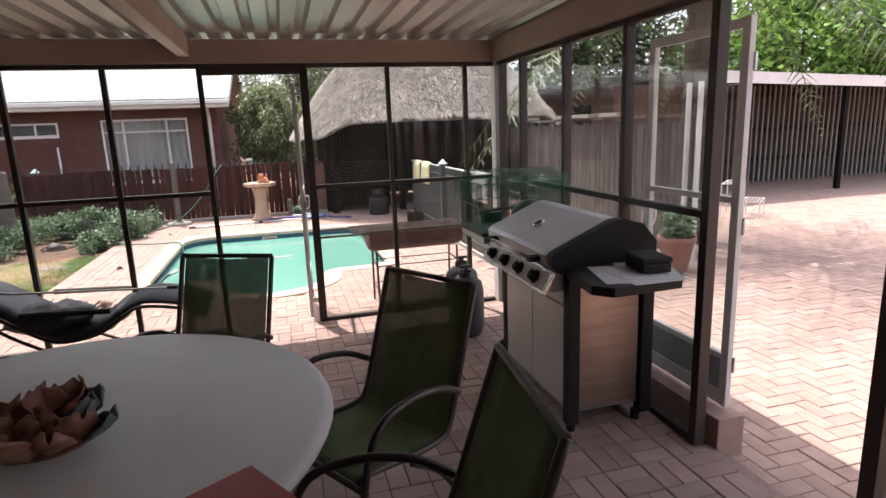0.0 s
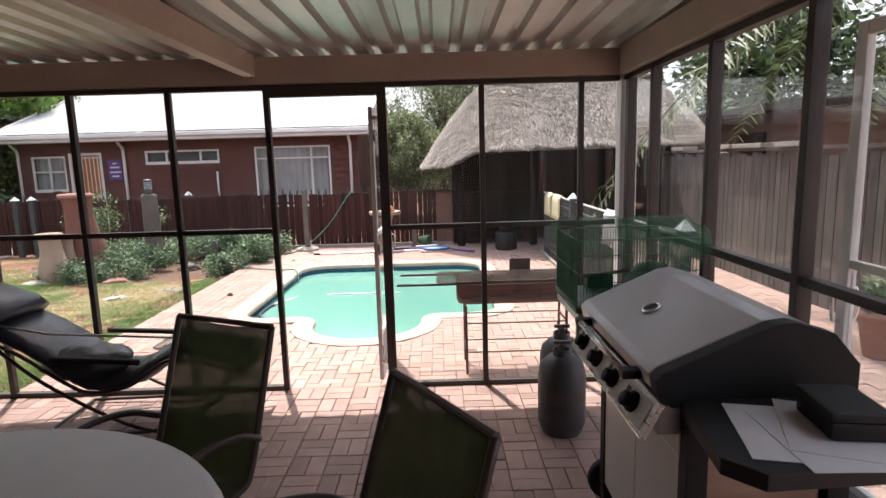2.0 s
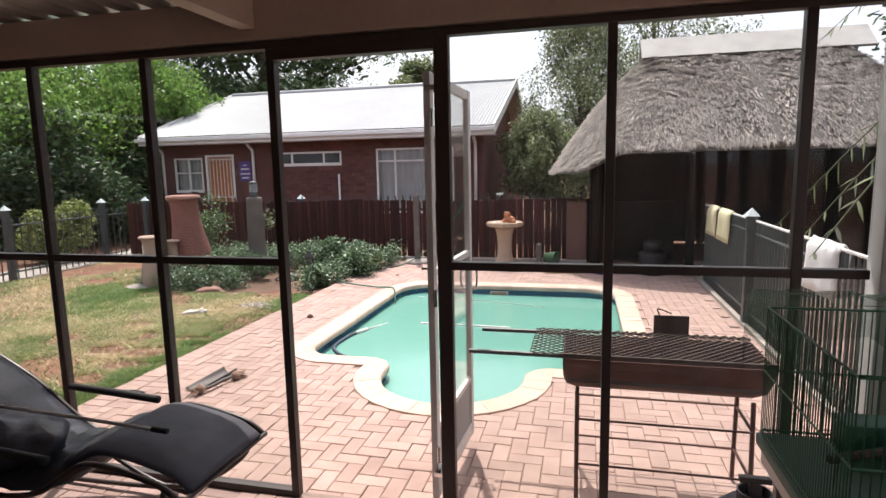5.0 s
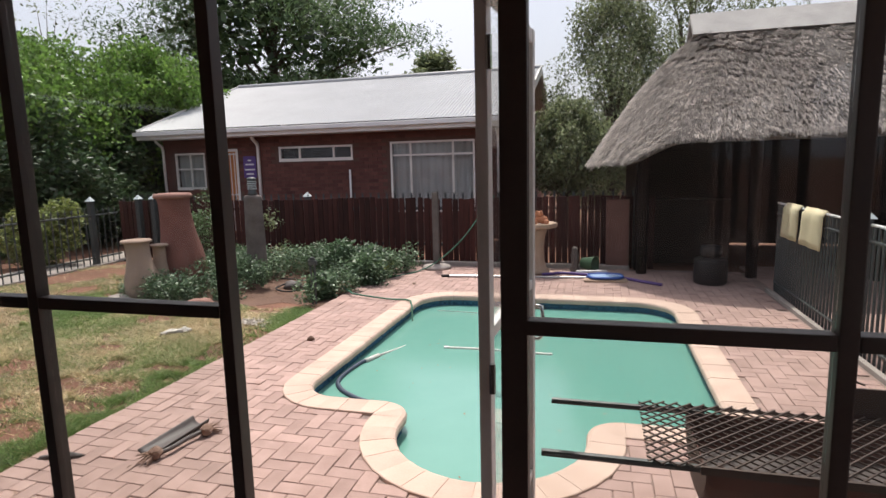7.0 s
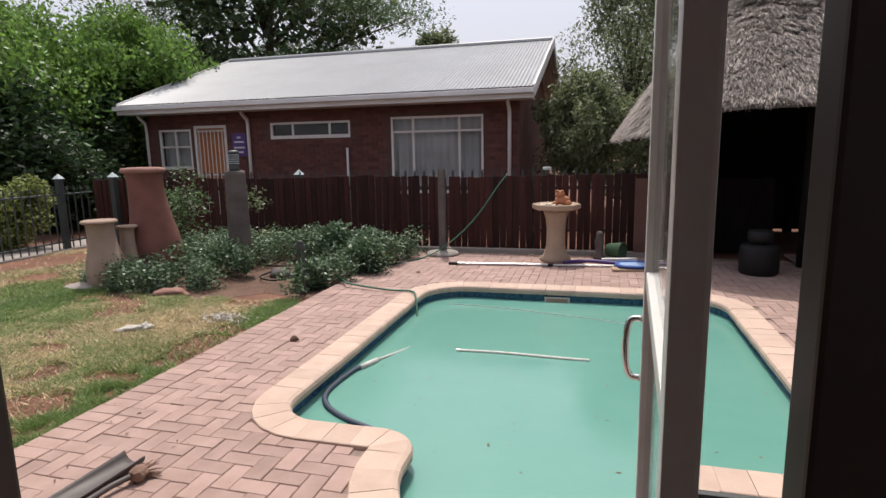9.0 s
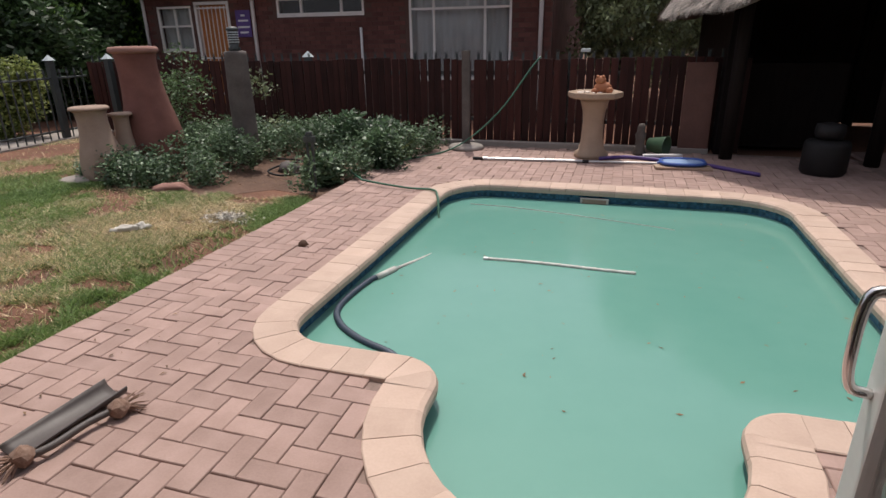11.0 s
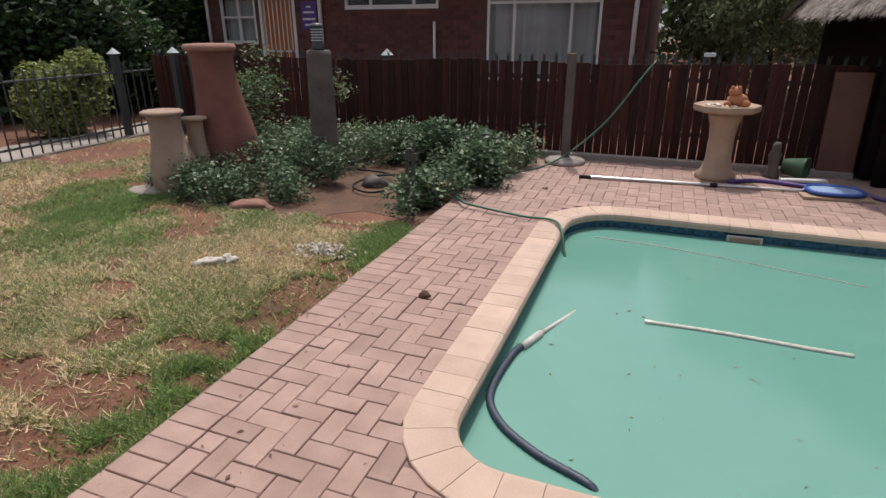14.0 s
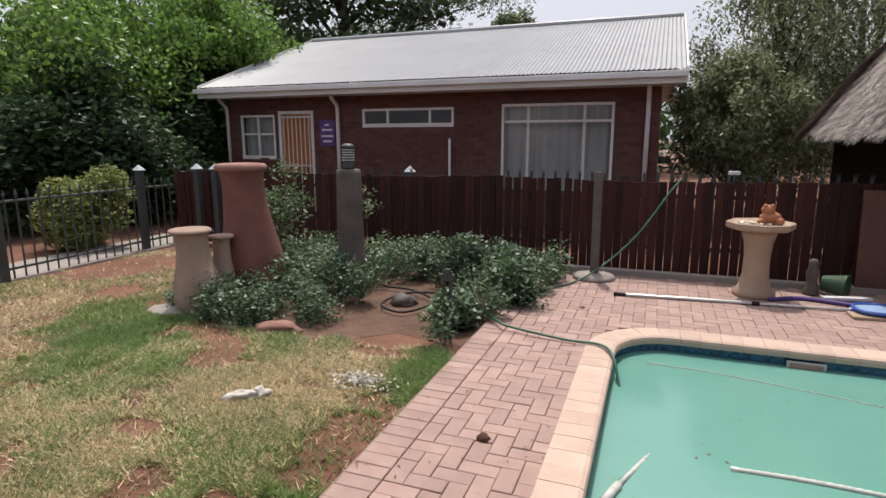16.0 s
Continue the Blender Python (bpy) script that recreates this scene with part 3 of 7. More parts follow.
tagged(link_bm("trim_front_beam", boxes((-4.6, 4.71, 2.20, 2.72, 4.80, 2.375), bevel=0.006), CREAM_STEEL), "cream painted steel beam along the patio front", "beam", kind="structure")
tagged(link_bm("trim_side_beam", boxes((2.57, -3.1, 2.20, 2.66, 4.705, 2.385), bevel=0.006), CREAM_STEEL), "cream painted steel beam along the patio side", "beam", kind="structure")
for i, x in enumerate((0.06, -2.6)):
    tagged(link_bm("trim_rafter", boxes((x - 0.04, -3.0, 2.245, x + 0.04, 4.705, 2.395), bevel=0.006), CREAM_STEEL), "cream painted rafter under the roof sheeting", "rafter", kind="structure")


def roof_sheet(x0, x1, y0, y1, z):
    """Ribbed roof sheeting: flat pans with raised trapezoid ribs, running front to back."""
    pitch = 0.177
    prof = []
    x = x0
    while x < x1:
        prof += [(x, 0), (x + 0.088, 0), (x + 0.108, 0.036), (x + 0.152, 0.036), (x + 0.172, 0)]
        x += pitch
    v, f = [], []
    ys_ = [y0, y0 + (y1 - y0) * 0.4, y1]
    for t in (0.0, 0.004):
        for y in ys_:
            v += [(px, y, z + pz + t + (y1 - y) * 0.012) for px, pz in prof]
    n_ = len(prof)
    for s in range(2):
        for r in range(2):
            b = (s * 3 + r) * n_
            for k in range(n_ - 1):
                f.append((b + k, b + k + 1, b + n_ + k + 1, b + n_ + k))
    return v, f


v, f = roof_sheet(-4.7, 2.85, -3.1, 5.24, 2.381)
ceiling = tagged(soup("ceiling", v, f, ROOF_SHEET), "galvanised ribbed roof sheeting over the patio", "roof", kind="structure")
tagged(link_bm("wall_back", boxes((-4.75, -3.3, -0.1, 2.72, -3.1, 2.6)), PLASTER), "cream plastered house wall behind the patio", "wall", kind="structure")
tagged(link_bm("wall_left", boxes((-4.75, -3.1, -0.1, -4.6, 4.8, 2.37)), PLASTER), "cream plastered wall closing the patio", "wall", kind="structure")


# ---- screen doors ----
def screen_door(name, label, w, h, at, rz, mid_z, panel_top):
    """A narrow aluminium door with glass, a mid rail and a kick panel; its hinge is the origin, and it lies along +x."""
    d = thing(name, label, "door", at, rz, kind="structure")
    t = 0.016
    part("stile", boxes((0, -t, 0.02, 0.05, t, h), bevel=0.005), WHITE_ALU, d)
    part("stile", boxes((w - 0.05, -t, 0.02, w, t, h), bevel=0.005), WHITE_ALU, d)
    part("top_rail", boxes((0.05, -t + 0.002, h - 0.05, w - 0.05, t - 0.002, h - 0.002), bevel=0.005), WHITE_ALU, d)
    part("mid_rail", boxes((0.05, -t + 0.002, mid_z - 0.016, w - 0.05, t - 0.002, mid_z + 0.016), bevel=0.005), WHITE_ALU, d)
    part("bottom_rail", boxes((0.05, -t + 0.002, 0.022, w - 0.05, t - 0.002, 0.10), bevel=0.005), WHITE_ALU, d)
    if panel_top:
        part("kick_panel", boxes((0.05, -0.006, 0.10, w - 0.05, 0.006, panel_top), bevel=0.002), GREY_PANEL, d, "grey kick panel")
        part("low_rail", boxes((0.05, -t + 0.002, panel_top, w - 0.05, t - 0.002, panel_top + 0.03), bevel=0.004), WHITE_ALU, d)
    for z0, z1 in (((panel_top + 0.03) if panel_top else 0.10, mid_z - 0.025), (mid_z + 0.025, h - 0.05)):
        g = part("pane", boxes((0.05, -0.003, z0, w - 0.05, 0.003, z1)), GLASS, d)
        g.visible_shadow = False
    for sgn in (-1, 1):
        hnd = part("door_handle", tube(curve_points([(w - 0.02, sgn * 0.016, mid_z - 0.22), (w - 0.02, sgn * 0.04, mid_z - 0.212), (w - 0.025, sgn * 0.048, mid_z - 0.16), (w - 0.02, sgn * 0.042, mid_z - 0.098), (w - 0.02, sgn * 0.016, mid_z - 0.09)], 5), 0.007, 8), CHROME, d, "bright metal pull handle", smooth=True)
    for z in (0.25, h / 2, h - 0.2):
        part("hinge", tube([(0.0, -0.02, z - 0.04), (0.0, -0.02, z + 0.04)], 0.009, 8), CHROME, d)
    return d


door_1 = screen_door("door_1", "pale aluminium glazed screen door standing open to the pool", 0.74, 2.04, (0.848, 4.83, 0.0), 87.1, 1.13, 0.36)
for z in (0.18, 1.96):
    part("hinge_arm", boxes((-0.06, -0.068, z - 0.012, 0.02, -0.014, z + 0.012), bevel=0.003), CHROME, door_1)
screen_door("door_2", "white framed screen door swung back against the side screen", 0.74, 1.93, (2.80, 2.01, 0.155), 90, 1.09, 0.27)
plinth = tagged(link_bm("trim_plinth", boxes((2.70, 1.95, G - 0.02, 2.86, 2.78, 0.15), bevel=0.008), PAVER), "low brick plinth under the swung-back door", "plinth", kind="structure")


# ---- brick house beyond the fence ----
HX0, HX1, HY, HZ = -9.66, -0.78, 15.92, 2.42
EY, EZ, RY, RZ = 15.32, 2.55, 19.7, 4.14
EX0 = -9.86


def lay_bricks(x0, x1, z0, z1, y, holes, name, parent, depth=0.012):
    """A skin of stretcher-bond bricks in one mesh, standing proud of the mortar."""
    v, f = [], []
    row = 0
    z = z0
    while z < z1 - 0.02:
        x = x0 - (0.115 if row % 2 else 0)
        while x < x1:
            a, b = max(x, x0), min(x + 0.22, x1)
            c, d = z, min(z + 0.073, z1)
            if b - a > 0.03 and not any(a < hx1 and b > hx0 and c < hz1 and d > hz0 for hx0, hx1, hz0, hz1 in holes):
                s = len(v)
                yo = y - depth + random.uniform(-0.002, 0.002)
                v += [(a, yo, c), (b, yo, c), (b, yo, d), (a, yo, d), (a, y, c), (b, y, c), (b, y, d), (a, y, d)]
                f += [(s, s + 1, s + 2, s + 3), (s, s + 4, s + 5, s + 1), (s + 3, s + 2, s + 6, s + 7), (s, s + 3, s + 7, s + 4), (s + 1, s + 5, s + 6, s + 2)]
            x += 0.23
        z += 0.083
        row += 1
    return tagged(soup(name, v, f, BRICK, parent), kind="stuff")


house = thing("house", "low red face-brick house with a pale corrugated iron roof", "house")
HOLES = [(-9.33, -8.45, 1.12, 2.02), (-8.35, -7.49, 0.0, 2.09), (-6.35, -4.42, 1.77, 2.10), (-3.49, -1.51, 0.55, 2.13)]


def wall_with_holes(x0, x1, y0, y1, z0, z1, holes):
    xs = sorted({x0, x1, *[h[0] for h in holes], *[h[1] for h in holes]})
    out = []
    for a, c in zip(xs, xs[1:]):
        hs = [h for h in holes if h[0] <= a and h[1] >= c]
        if hs:
            h = hs[0]
            if h[2] > z0:
                out.append((a, y0, z0, c, y1, h[2]))
            out.append((a, y0, h[3], c, y1, z1))
        else:
            out.append((a, y0, z0, c, y1, z1))
    return out


for piece in wall_with_holes(HX0, HX1, HY, HY + 0.22, -0.1, HZ + 0.1, HOLES):
    part("wall", boxes(piece), MORTAR, house)
lay_bricks(HX0, HX1, 0.3, HZ, HY, HOLES, "brick_course", house)
part("side_wall", boxes((HX1 - 0.22, HY + 0.22, -0.1, HX1, 2 * RY - HY, HZ + 0.1), (HX0, HY + 0.22, -0.1, HX0 + 0.22, 2 * RY - HY, HZ + 0.1), (HX0 + 0.22, 2 * RY - HY - 0.2, -0.1, HX1 - 0.22, 2 * RY - HY, HZ + 0.1)), BRICK, house)
# gable end bricks and triangle
bm = bmesh.new()
for z_lo, z_hi, y_lo, y_hi in ((HZ, RZ - 0.07, HY, 2 * RY - HY),):
    tri_pts = [(y_lo, z_lo + 0.1), (y_hi, z_lo + 0.1), ((y_lo + y_hi) / 2, z_hi)]
    a = [bm.verts.new((HX1 - 0.1, y_, z_)) for y_, z_ in tri_pts]
    c = [bm.verts.new((HX1 - 0.2, y_, z_)) for y_, z_ in tri_pts]
    bm.faces.new(a)
    bm.faces.new(c[::-1])
part("gable", bm, BRICK, house)
# one dark sheet behind the windows paints the shade of the rooms
part("room", boxes((HX0 + 0.25, HY + 1.6, 0, HX1 - 0.25, HY + 1.7, HZ)), UNLIT_DARK, house, "dark sheet standing in for the unlit rooms")

# roof: corrugated front and back slopes between two gables


def corrugated_slope(x0, x1, y0, z0, y1, z1, clip):
    """Corrugated sheeting over a slope; clip(x) gives how far up the slope the sheet starts and ends."""
    v, f = [], []
    n_ = int((x1 - x0) / 0.0254)
    for i in range(n_ + 1):
        x = x0 + (x1 - x0) * i / n_
        lo, hi = clip(x)
        w = 0.012 * math.sin(i * math.pi / 1.5)
        for t in (lo, hi):
            v.append((x, y0 + (y1 - y0) * t, z0 + (z1 - z0) * t + w))
    for i in range(n_):
        f.append((2 * i, 2 * i + 2, 2 * i + 3, 2 * i + 1))
    return v, f


whole = lambda x: (0.0, 1.0)
v, f = corrugated_slope(EX0, -0.45, EY, EZ + 0.02, RY, RZ, whole)
soup("roof", v, f, CORRUGATED, house)
v, f = corrugated_slope(EX0, -0.45, 2 * RY - EY, EZ + 0.02, RY, RZ, whole)
soup("roof", v, f, CORRUGATED, house)
part("ridge_cap", tube([(EX0, RY, RZ + 0.01), (-0.44, RY, RZ + 0.01)], 0.07, 10), CORRUGATED, house)
part("fascia", boxes((EX0 - 0.02, EY - 0.03, EZ - 0.20, -0.43, EY, EZ - 0.005), bevel=0.006), FASCIA, house, "white painted fascia board")
part("gutter", boxes((EX0 - 0.05, EY - 0.13, EZ - 0.11, -0.42, EY - 0.032, EZ - 0.02), bevel=0.012), FASCIA, house, "white roof gutter")
part("soffit", boxes((EX0 + 0.02, EY + 0.002, EZ - 0.19, -0.47, HY - 0.015, EZ - 0.17)), FASCIA, house)
for bx_ in (-0.44, EX0 - 0.03):
    bm = bmesh.new()
    for ya, za, yb, zb in ((EY - 0.02, EZ, RY, RZ), (RY, RZ, 2 * RY - EY, EZ)):
        q = [bm.verts.new(p) for p in ((bx_, ya, za + 0.05), (bx_, yb, zb + 0.05), (bx_, yb, zb - 0.17), (bx_, ya, za - 0.17))]
        q2 = [bm.verts.new((p.co.x + 0.03, p.co.y, p.co.z)) for p in q]
        bm.faces.new(q)
        bm.faces.new(q2[::-1])
        for i in range(4):
            bm.faces.new((q[i], q2[i], q2[(i + 1) % 4], q[(i + 1) % 4]))
    bmesh.ops.recalc_face_normals(bm, faces=bm.faces)
    part("barge_board", bm, FASCIA, house, "white barge board on the gable")
for x, wide in ((-9.63, 0.035), (-6.88, 0.04), (-0.97, 0.04)):
    ctrl = [(x, HY - 0.30, EZ - 0.16), (x, HY - 0.28, EZ - 0.24), (x, HY - 0.08, EZ - 0.36), (x, HY - 0.06, EZ - 0.45), (x, HY - 0.055, 0.0)]
    part("downpipe", tube(ctrl, wide, 10), FASCIA, house, "white downpipe", smooth=True)
part("vent_pipe", tube([(-4.48, HY - 0.06, -0.1), (-4.48, HY - 0.06, 1.52)], 0.027, 8), FASCIA, house, "white waste pipe", smooth=True)


def house_window(x0, x1, z0, z1, bars_x, bars_z, curtain):
    w = part("window", boxes((x0, HY - 0.012, z0 - 0.03, x1, HY + 0.03, z0 + 0.02), bevel=0.004), WHITE_FRAME, house, "white steel framed window")
    t = 0.045
    part("frame", boxes((x0, HY - 0.004, z0, x0 + t, HY + 0.05, z1), (x1 - t, HY - 0.004, z0, x1, HY + 0.05, z1), (x0 + t, HY - 0.002, z1 - t, x1 - t, HY + 0.05, z1), (x0 + t, HY - 0.002, z0, x1 - t, HY + 0.05, z0 + t)), WHITE_FRAME, w)
    for bx in bars_x:
        part("bar", boxes((bx - 0.022, HY + 0.002, z0 + t, bx + 0.022, HY + 0.045, z1 - t)), WHITE_FRAME, w)
    for bz in bars_z:
        part("bar", boxes((x0 + t, HY + 0.006, bz - 0.02, x1 - t, HY + 0.04, bz + 0.02)), WHITE_FRAME, w)
    xs = [x0 + t] + [b for b in bars_x] + [x1 - t]
    zs = [z0 + t] + [b for b in bars_z] + [z1 - t]
    for xa, xb in zip(xs, xs[1:]):
        for za, zb in zip(zs, zs[1:]):
            g = part("pane", boxes((xa, HY + 0.024, za, xb, HY + 0.028, zb)), GLASS_HOUSE, w)
            g.visible_shadow = False
    if curtain:
        b = bmesh.new()
        n_ = int((x1 - x0) / 0.03)
        rows = []
        for zc in (z0, z1):
            rows.append([b.verts.new((x0 + (x1 - x0) * i / n_, HY + 0.16 + 0.03 * math.sin(i * 1.1) + 0.012 * math.sin(i * 2.7), zc)) for i in range(n_ + 1)])
        for i in range(n_):
            b.faces.new((rows[0][i], rows[0][i + 1], rows[1][i + 1], rows[1][i]))
        part("curtain", b, CURTAIN, w, "pale net curtain", smooth=True)
    return w


house_window(-9.33, -8.45, 1.12, 2.02, (-8.88,), (1.62,), True)
house_window(-6.35, -4.42, 1.77, 2.10, (-5.80, -4.91), (), False)
house_window(-3.49, -1.51, 0.55, 2.13, (-3.00, -2.01), (1.82,), True)
dr = part("door", boxes((-8.29, HY + 0.09, 0, -7.55, HY + 0.13, 2.03)), ORANGE_WOOD, house, "varnished orange wooden door behind a white security gate")
part("door_frame", boxes((-8.35, HY - 0.015, 0, -8.29, HY + 0.08, 2.03), (-7.55, HY - 0.015, 0, -7.49, HY + 0.08, 2.03), (-8.35, HY - 0.015, 2.03, -7.49, HY + 0.08, 2.09)), WHITE_FRAME, dr)
for i in range(7):
    x = -8.23 + i * 0.103
    part("gate_bar", tube([(x, HY, 0.05), (x, HY, 2.0)], 0.011, 6), WHITE_FRAME, dr)
for z in (0.2, 0.95, 1.95):
    part("gate_rail", boxes((-8.28, HY - 0.012, z, -7.56, HY + 0.012, z + 0.03)), WHITE_FRAME, dr)
sign = tagged(link_bm("sign", boxes((-7.33, HY - 0.035, 1.38, -6.98, HY - 0.02, 1.90), bevel=0.004), PURPLE), "small purple notice board with white lines on brick", "sign")
for z, w_ in ((1.80, 0.10), (1.70, 0.24), (1.575, 0.28), (1.47, 0.2)):
    part("text_bar", boxes((-7.155 - w_ / 2, HY - 0.038, z - 0.018, -7.155 + w_ / 2, HY - 0.0352, z + 0.018)), WHITE_PRINT, sign)


# ---- fences ----
timber_fence = thing("timber_fence", "dark red-brown stained board fence with pale spiked tops", "fence")
x = -8.0
FY = 12.66
board_mesh = None
while x < 1.95:
    h = 1.03 + 0.015 * math.sin(x * 1.7) + random.uniform(-0.012, 0.012)
    w = 0.088
    if board_mesh is None:
        ob = part("board", boxes((0, -0.011, 0, w, 0.011, 1.12), bevel=0.003), FENCE_WOOD, timber_fence)
        board_mesh = ob.data
    else:
        ob = new("board", board_mesh)
        ob.parent = timber_fence
    ob.matrix_basis = Matrix.Translation((x, FY + random.uniform(-0.004, 0.004), G - 0.02)) @ Euler((0, radians(random.uniform(-0.5, 0.5)), 0)).to_matrix().to_4x4() @ Matrix.Diagonal((1, 1, (h - G + 0.02) / 1.12, 1))
    x += w + random.choice((0.006, 0.008, 0.010, 0.014, 0.026))
for z in (0.22, 0.83):
    part("rail", boxes((-8.0, FY + 0.016, z, 1.95, FY + 0.056, z + 0.05)), DARK_IRON, timber_fence)
spike = None
for i in range(66):
    x = -7.95 + i * 0.15
    if spike is None:
        b = bmesh.new()
        box(b, -0.018, 0.06, 0, 0.018, 0.066, 1.15)
        for sgn in (-1, 0, 1):
            vs = [b.verts.new(p) for p in ((-0.008 + sgn * 0.006, 0.063, 1.14), (0.008 + sgn * 0.006, 0.063, 1.14), (sgn * 0.026, 0.055, 1.22))]
            b.faces.new(vs)
        ob = part("pale", b, DARK_IRON, timber_fence, "steel palisade pale with a split spike")
        spike = ob.data
    else:
        ob = new("pale", spike)
        ob.parent = timber_fence
    ob.matrix_basis = Matrix.Translation((x, FY, G))


def capped_post(x, y, h, w=0.075):
    p = thing("fence_post", "dark square steel post with a pale pyramid cap", "post", (x, y, G - 0.03), group="capped fence posts")
    part("shaft", boxes((-w / 2, -w / 2, 0, w / 2, w / 2, h), bevel=0.004), DARK_IRON, p)
    b = bmesh.new()
    c = w * 0.72
    vs = [b.verts.new(q) for q in ((-c, -c, h), (c, -c, h), (c, c, h), (-c, c, h))]
    apex = b.verts.new((0, 0, h + w * 0.95))
    b.faces.new(vs[::-1])
    for i in range(4):
        b.faces.new((vs[i], vs[(i + 1) % 4], apex))
    part("cap", b, WHITE_CAP, p, "pale pyramid cap")
    return p


post0 = capped_post(-7.89, 11.88, 1.17, 0.09)
for x, y in ((-7.72, 9.75), (-7.62, 7.6), (-7.05, 12.50), (-7.35, 12.45), (-3.95, 12.78)):
    copy_thing(post0, pose(x, y, G - 0.03))
concrete_post = thing("fence_stay_post", "grey steel post with a round concrete foot", "post", (-1.37, 12.15, G))
part("shaft", boxes((-0.045, -0.045, 0.02, 0.045, 0.045, 1.22), bevel=0.006), POST_GREY, concrete_post)
part("foot", lathe([(0.23, 0), (0.24, 0.02), (0.21, 0.05), (0.07, 0.07)], 20), CONCRETE, concrete_post, "round concrete foot", smooth=True)


def bar_fence(name, label, a, b, height, spacing, bar_r, pointed, group=""):
    """Railings between two points: bars, two rails."""
    f_ = thing(name, label, "railing")
    A, B = Vector(a), Vector(b)
    L = (B - A).length
    d = (B - A) / L
    for z in (0.12, height - 0.14):
        part("rail", tube([A + Vector((0, 0, z)), B + Vector((0, 0, z))], 0.016, 6), DARK_IRON, f_)
    n_ = int(L / spacing)
    me = None
    for i in range(n_ + 1):
        p = A + d * (i * spacing)
        if me is None:
            if pointed:
                bm_ = lathe([(bar_r, 0), (bar_r, height - 0.08), (bar_r * 1.9, height - 0.07), (bar_r * 0.2, height)], 6)
            else:
                bm_ = lathe([(bar_r, 0), (bar_r, height)], 6)
            ob_ = part("bar", bm_, DARK_IRON, f_)
            me = ob_.data
        else:
            ob_ = new("bar", me)
            ob_.parent = f_
        ob_.matrix_basis = Matrix.Translation(p)
    return f_


bar_fence("railing", "dark iron railing with spear tops along the lawn", (-7.62, 6.0, G - 0.03), (-7.92, 12.5, G - 0.03), 1.05, 0.14, 0.011, True)
bar_fence("pool_fence", "dark steel bar fence along the pool side", (3.22, 5.05, G), (3.25, 11.2, G), 1.10, 0.085, 0.012, False)
copy_thing(post0, pose(3.2, 5.04, G - 0.03))
copy_thing(post0, pose(3.2, 8.72, G - 0.03))


# ---- thatched lapa ----
lapa = thing("thatched_shelter", "round-cornered thatched garden shelter with dark timber sides", "shelter")
LX0, LX1, LY0, LY1 = 1.02, 7.2, 11.0, 16.3
RIDGE = (Vector((2.75, 13.7, 3.62)), Vector((5.6, 13.7, 3.62)))


def eave_point(t):
    """A point of the eave, a rounded rectangle, with its lowest dip at the corners."""
    a = 2 * math.pi * t
    c, s = math.cos(a), math.sin(a)
    e = 0.6
    x = (LX0 + LX1) / 2 + (LX1 - LX0) / 2 * math.copysign(abs(c) ** e, c)
    y = (LY0 + LY1) / 2 + (LY1 - LY0) / 2 * math.copysign(abs(s) ** e, s)
    k = min(1, max(0, (abs(c) - 0.45) / 0.35))
    dip = 0.28 * k * k * (3 - 2 * k)
    return Vector((x, y, 1.86 - dip))


def ridge_point(p):
    x = min(max(p.x, RIDGE[0].x), RIDGE[1].x)
    return Vector((x, RIDGE[0].y, RIDGE[0].z))


def thatch_at(t, u):
    e = eave_point(t)
    r = ridge_point(e)
    q = e.lerp(r, u)
    q.z += 0.22 * math.sin(math.pi * u) * (1 - 0.3 * u) + 0.04 * noise.noise((q.x * 3.5, q.y * 3.5, q.z * 2)) + 0.035 * noise.noise((q.x * 11, q.y * 11, q.z * 6))
    return q


bm = bmesh.new()
NT, NU = 380, 64
grid_v = [[bm.verts.new(thatch_at(i / NT, j / NU)) for i in range(NT)] for j in range(NU + 1)]
for j in range(NU):
    for i in range(NT):
        k = (i + 1) % NT
        bm.faces.new((grid_v[j][i], grid_v[j][k], grid_v[j + 1][k], grid_v[j + 1][i]))
under = [bm.verts.new(eave_point(i / NT) * 1.0 + Vector((0, 0, -0.16)) + (ridge_point(eave_point(i / NT)) - eave_point(i / NT)).normalized() * 0.14) for i in range(NT)]
inner = [bm.verts.new(thatch_at(i / NT, 0.9) + Vector((0, 0, -0.3))) for i in range(NT)]
for i in range(NT):
    k = (i + 1) % NT
    bm.faces.new((grid_v[0][k], grid_v[0][i], under[i], under[k]))
    bm.faces.new((under[k], under[i], inner[i], inner[k]))
bmesh.ops.recalc_face_normals(bm, faces=bm.faces)
part("thatch", bm, THATCH, lapa, "grey weathered thatch", smooth=True)
# loose reeds over the surface and along the eave
v, f = [], []
rng = random.Random(5)
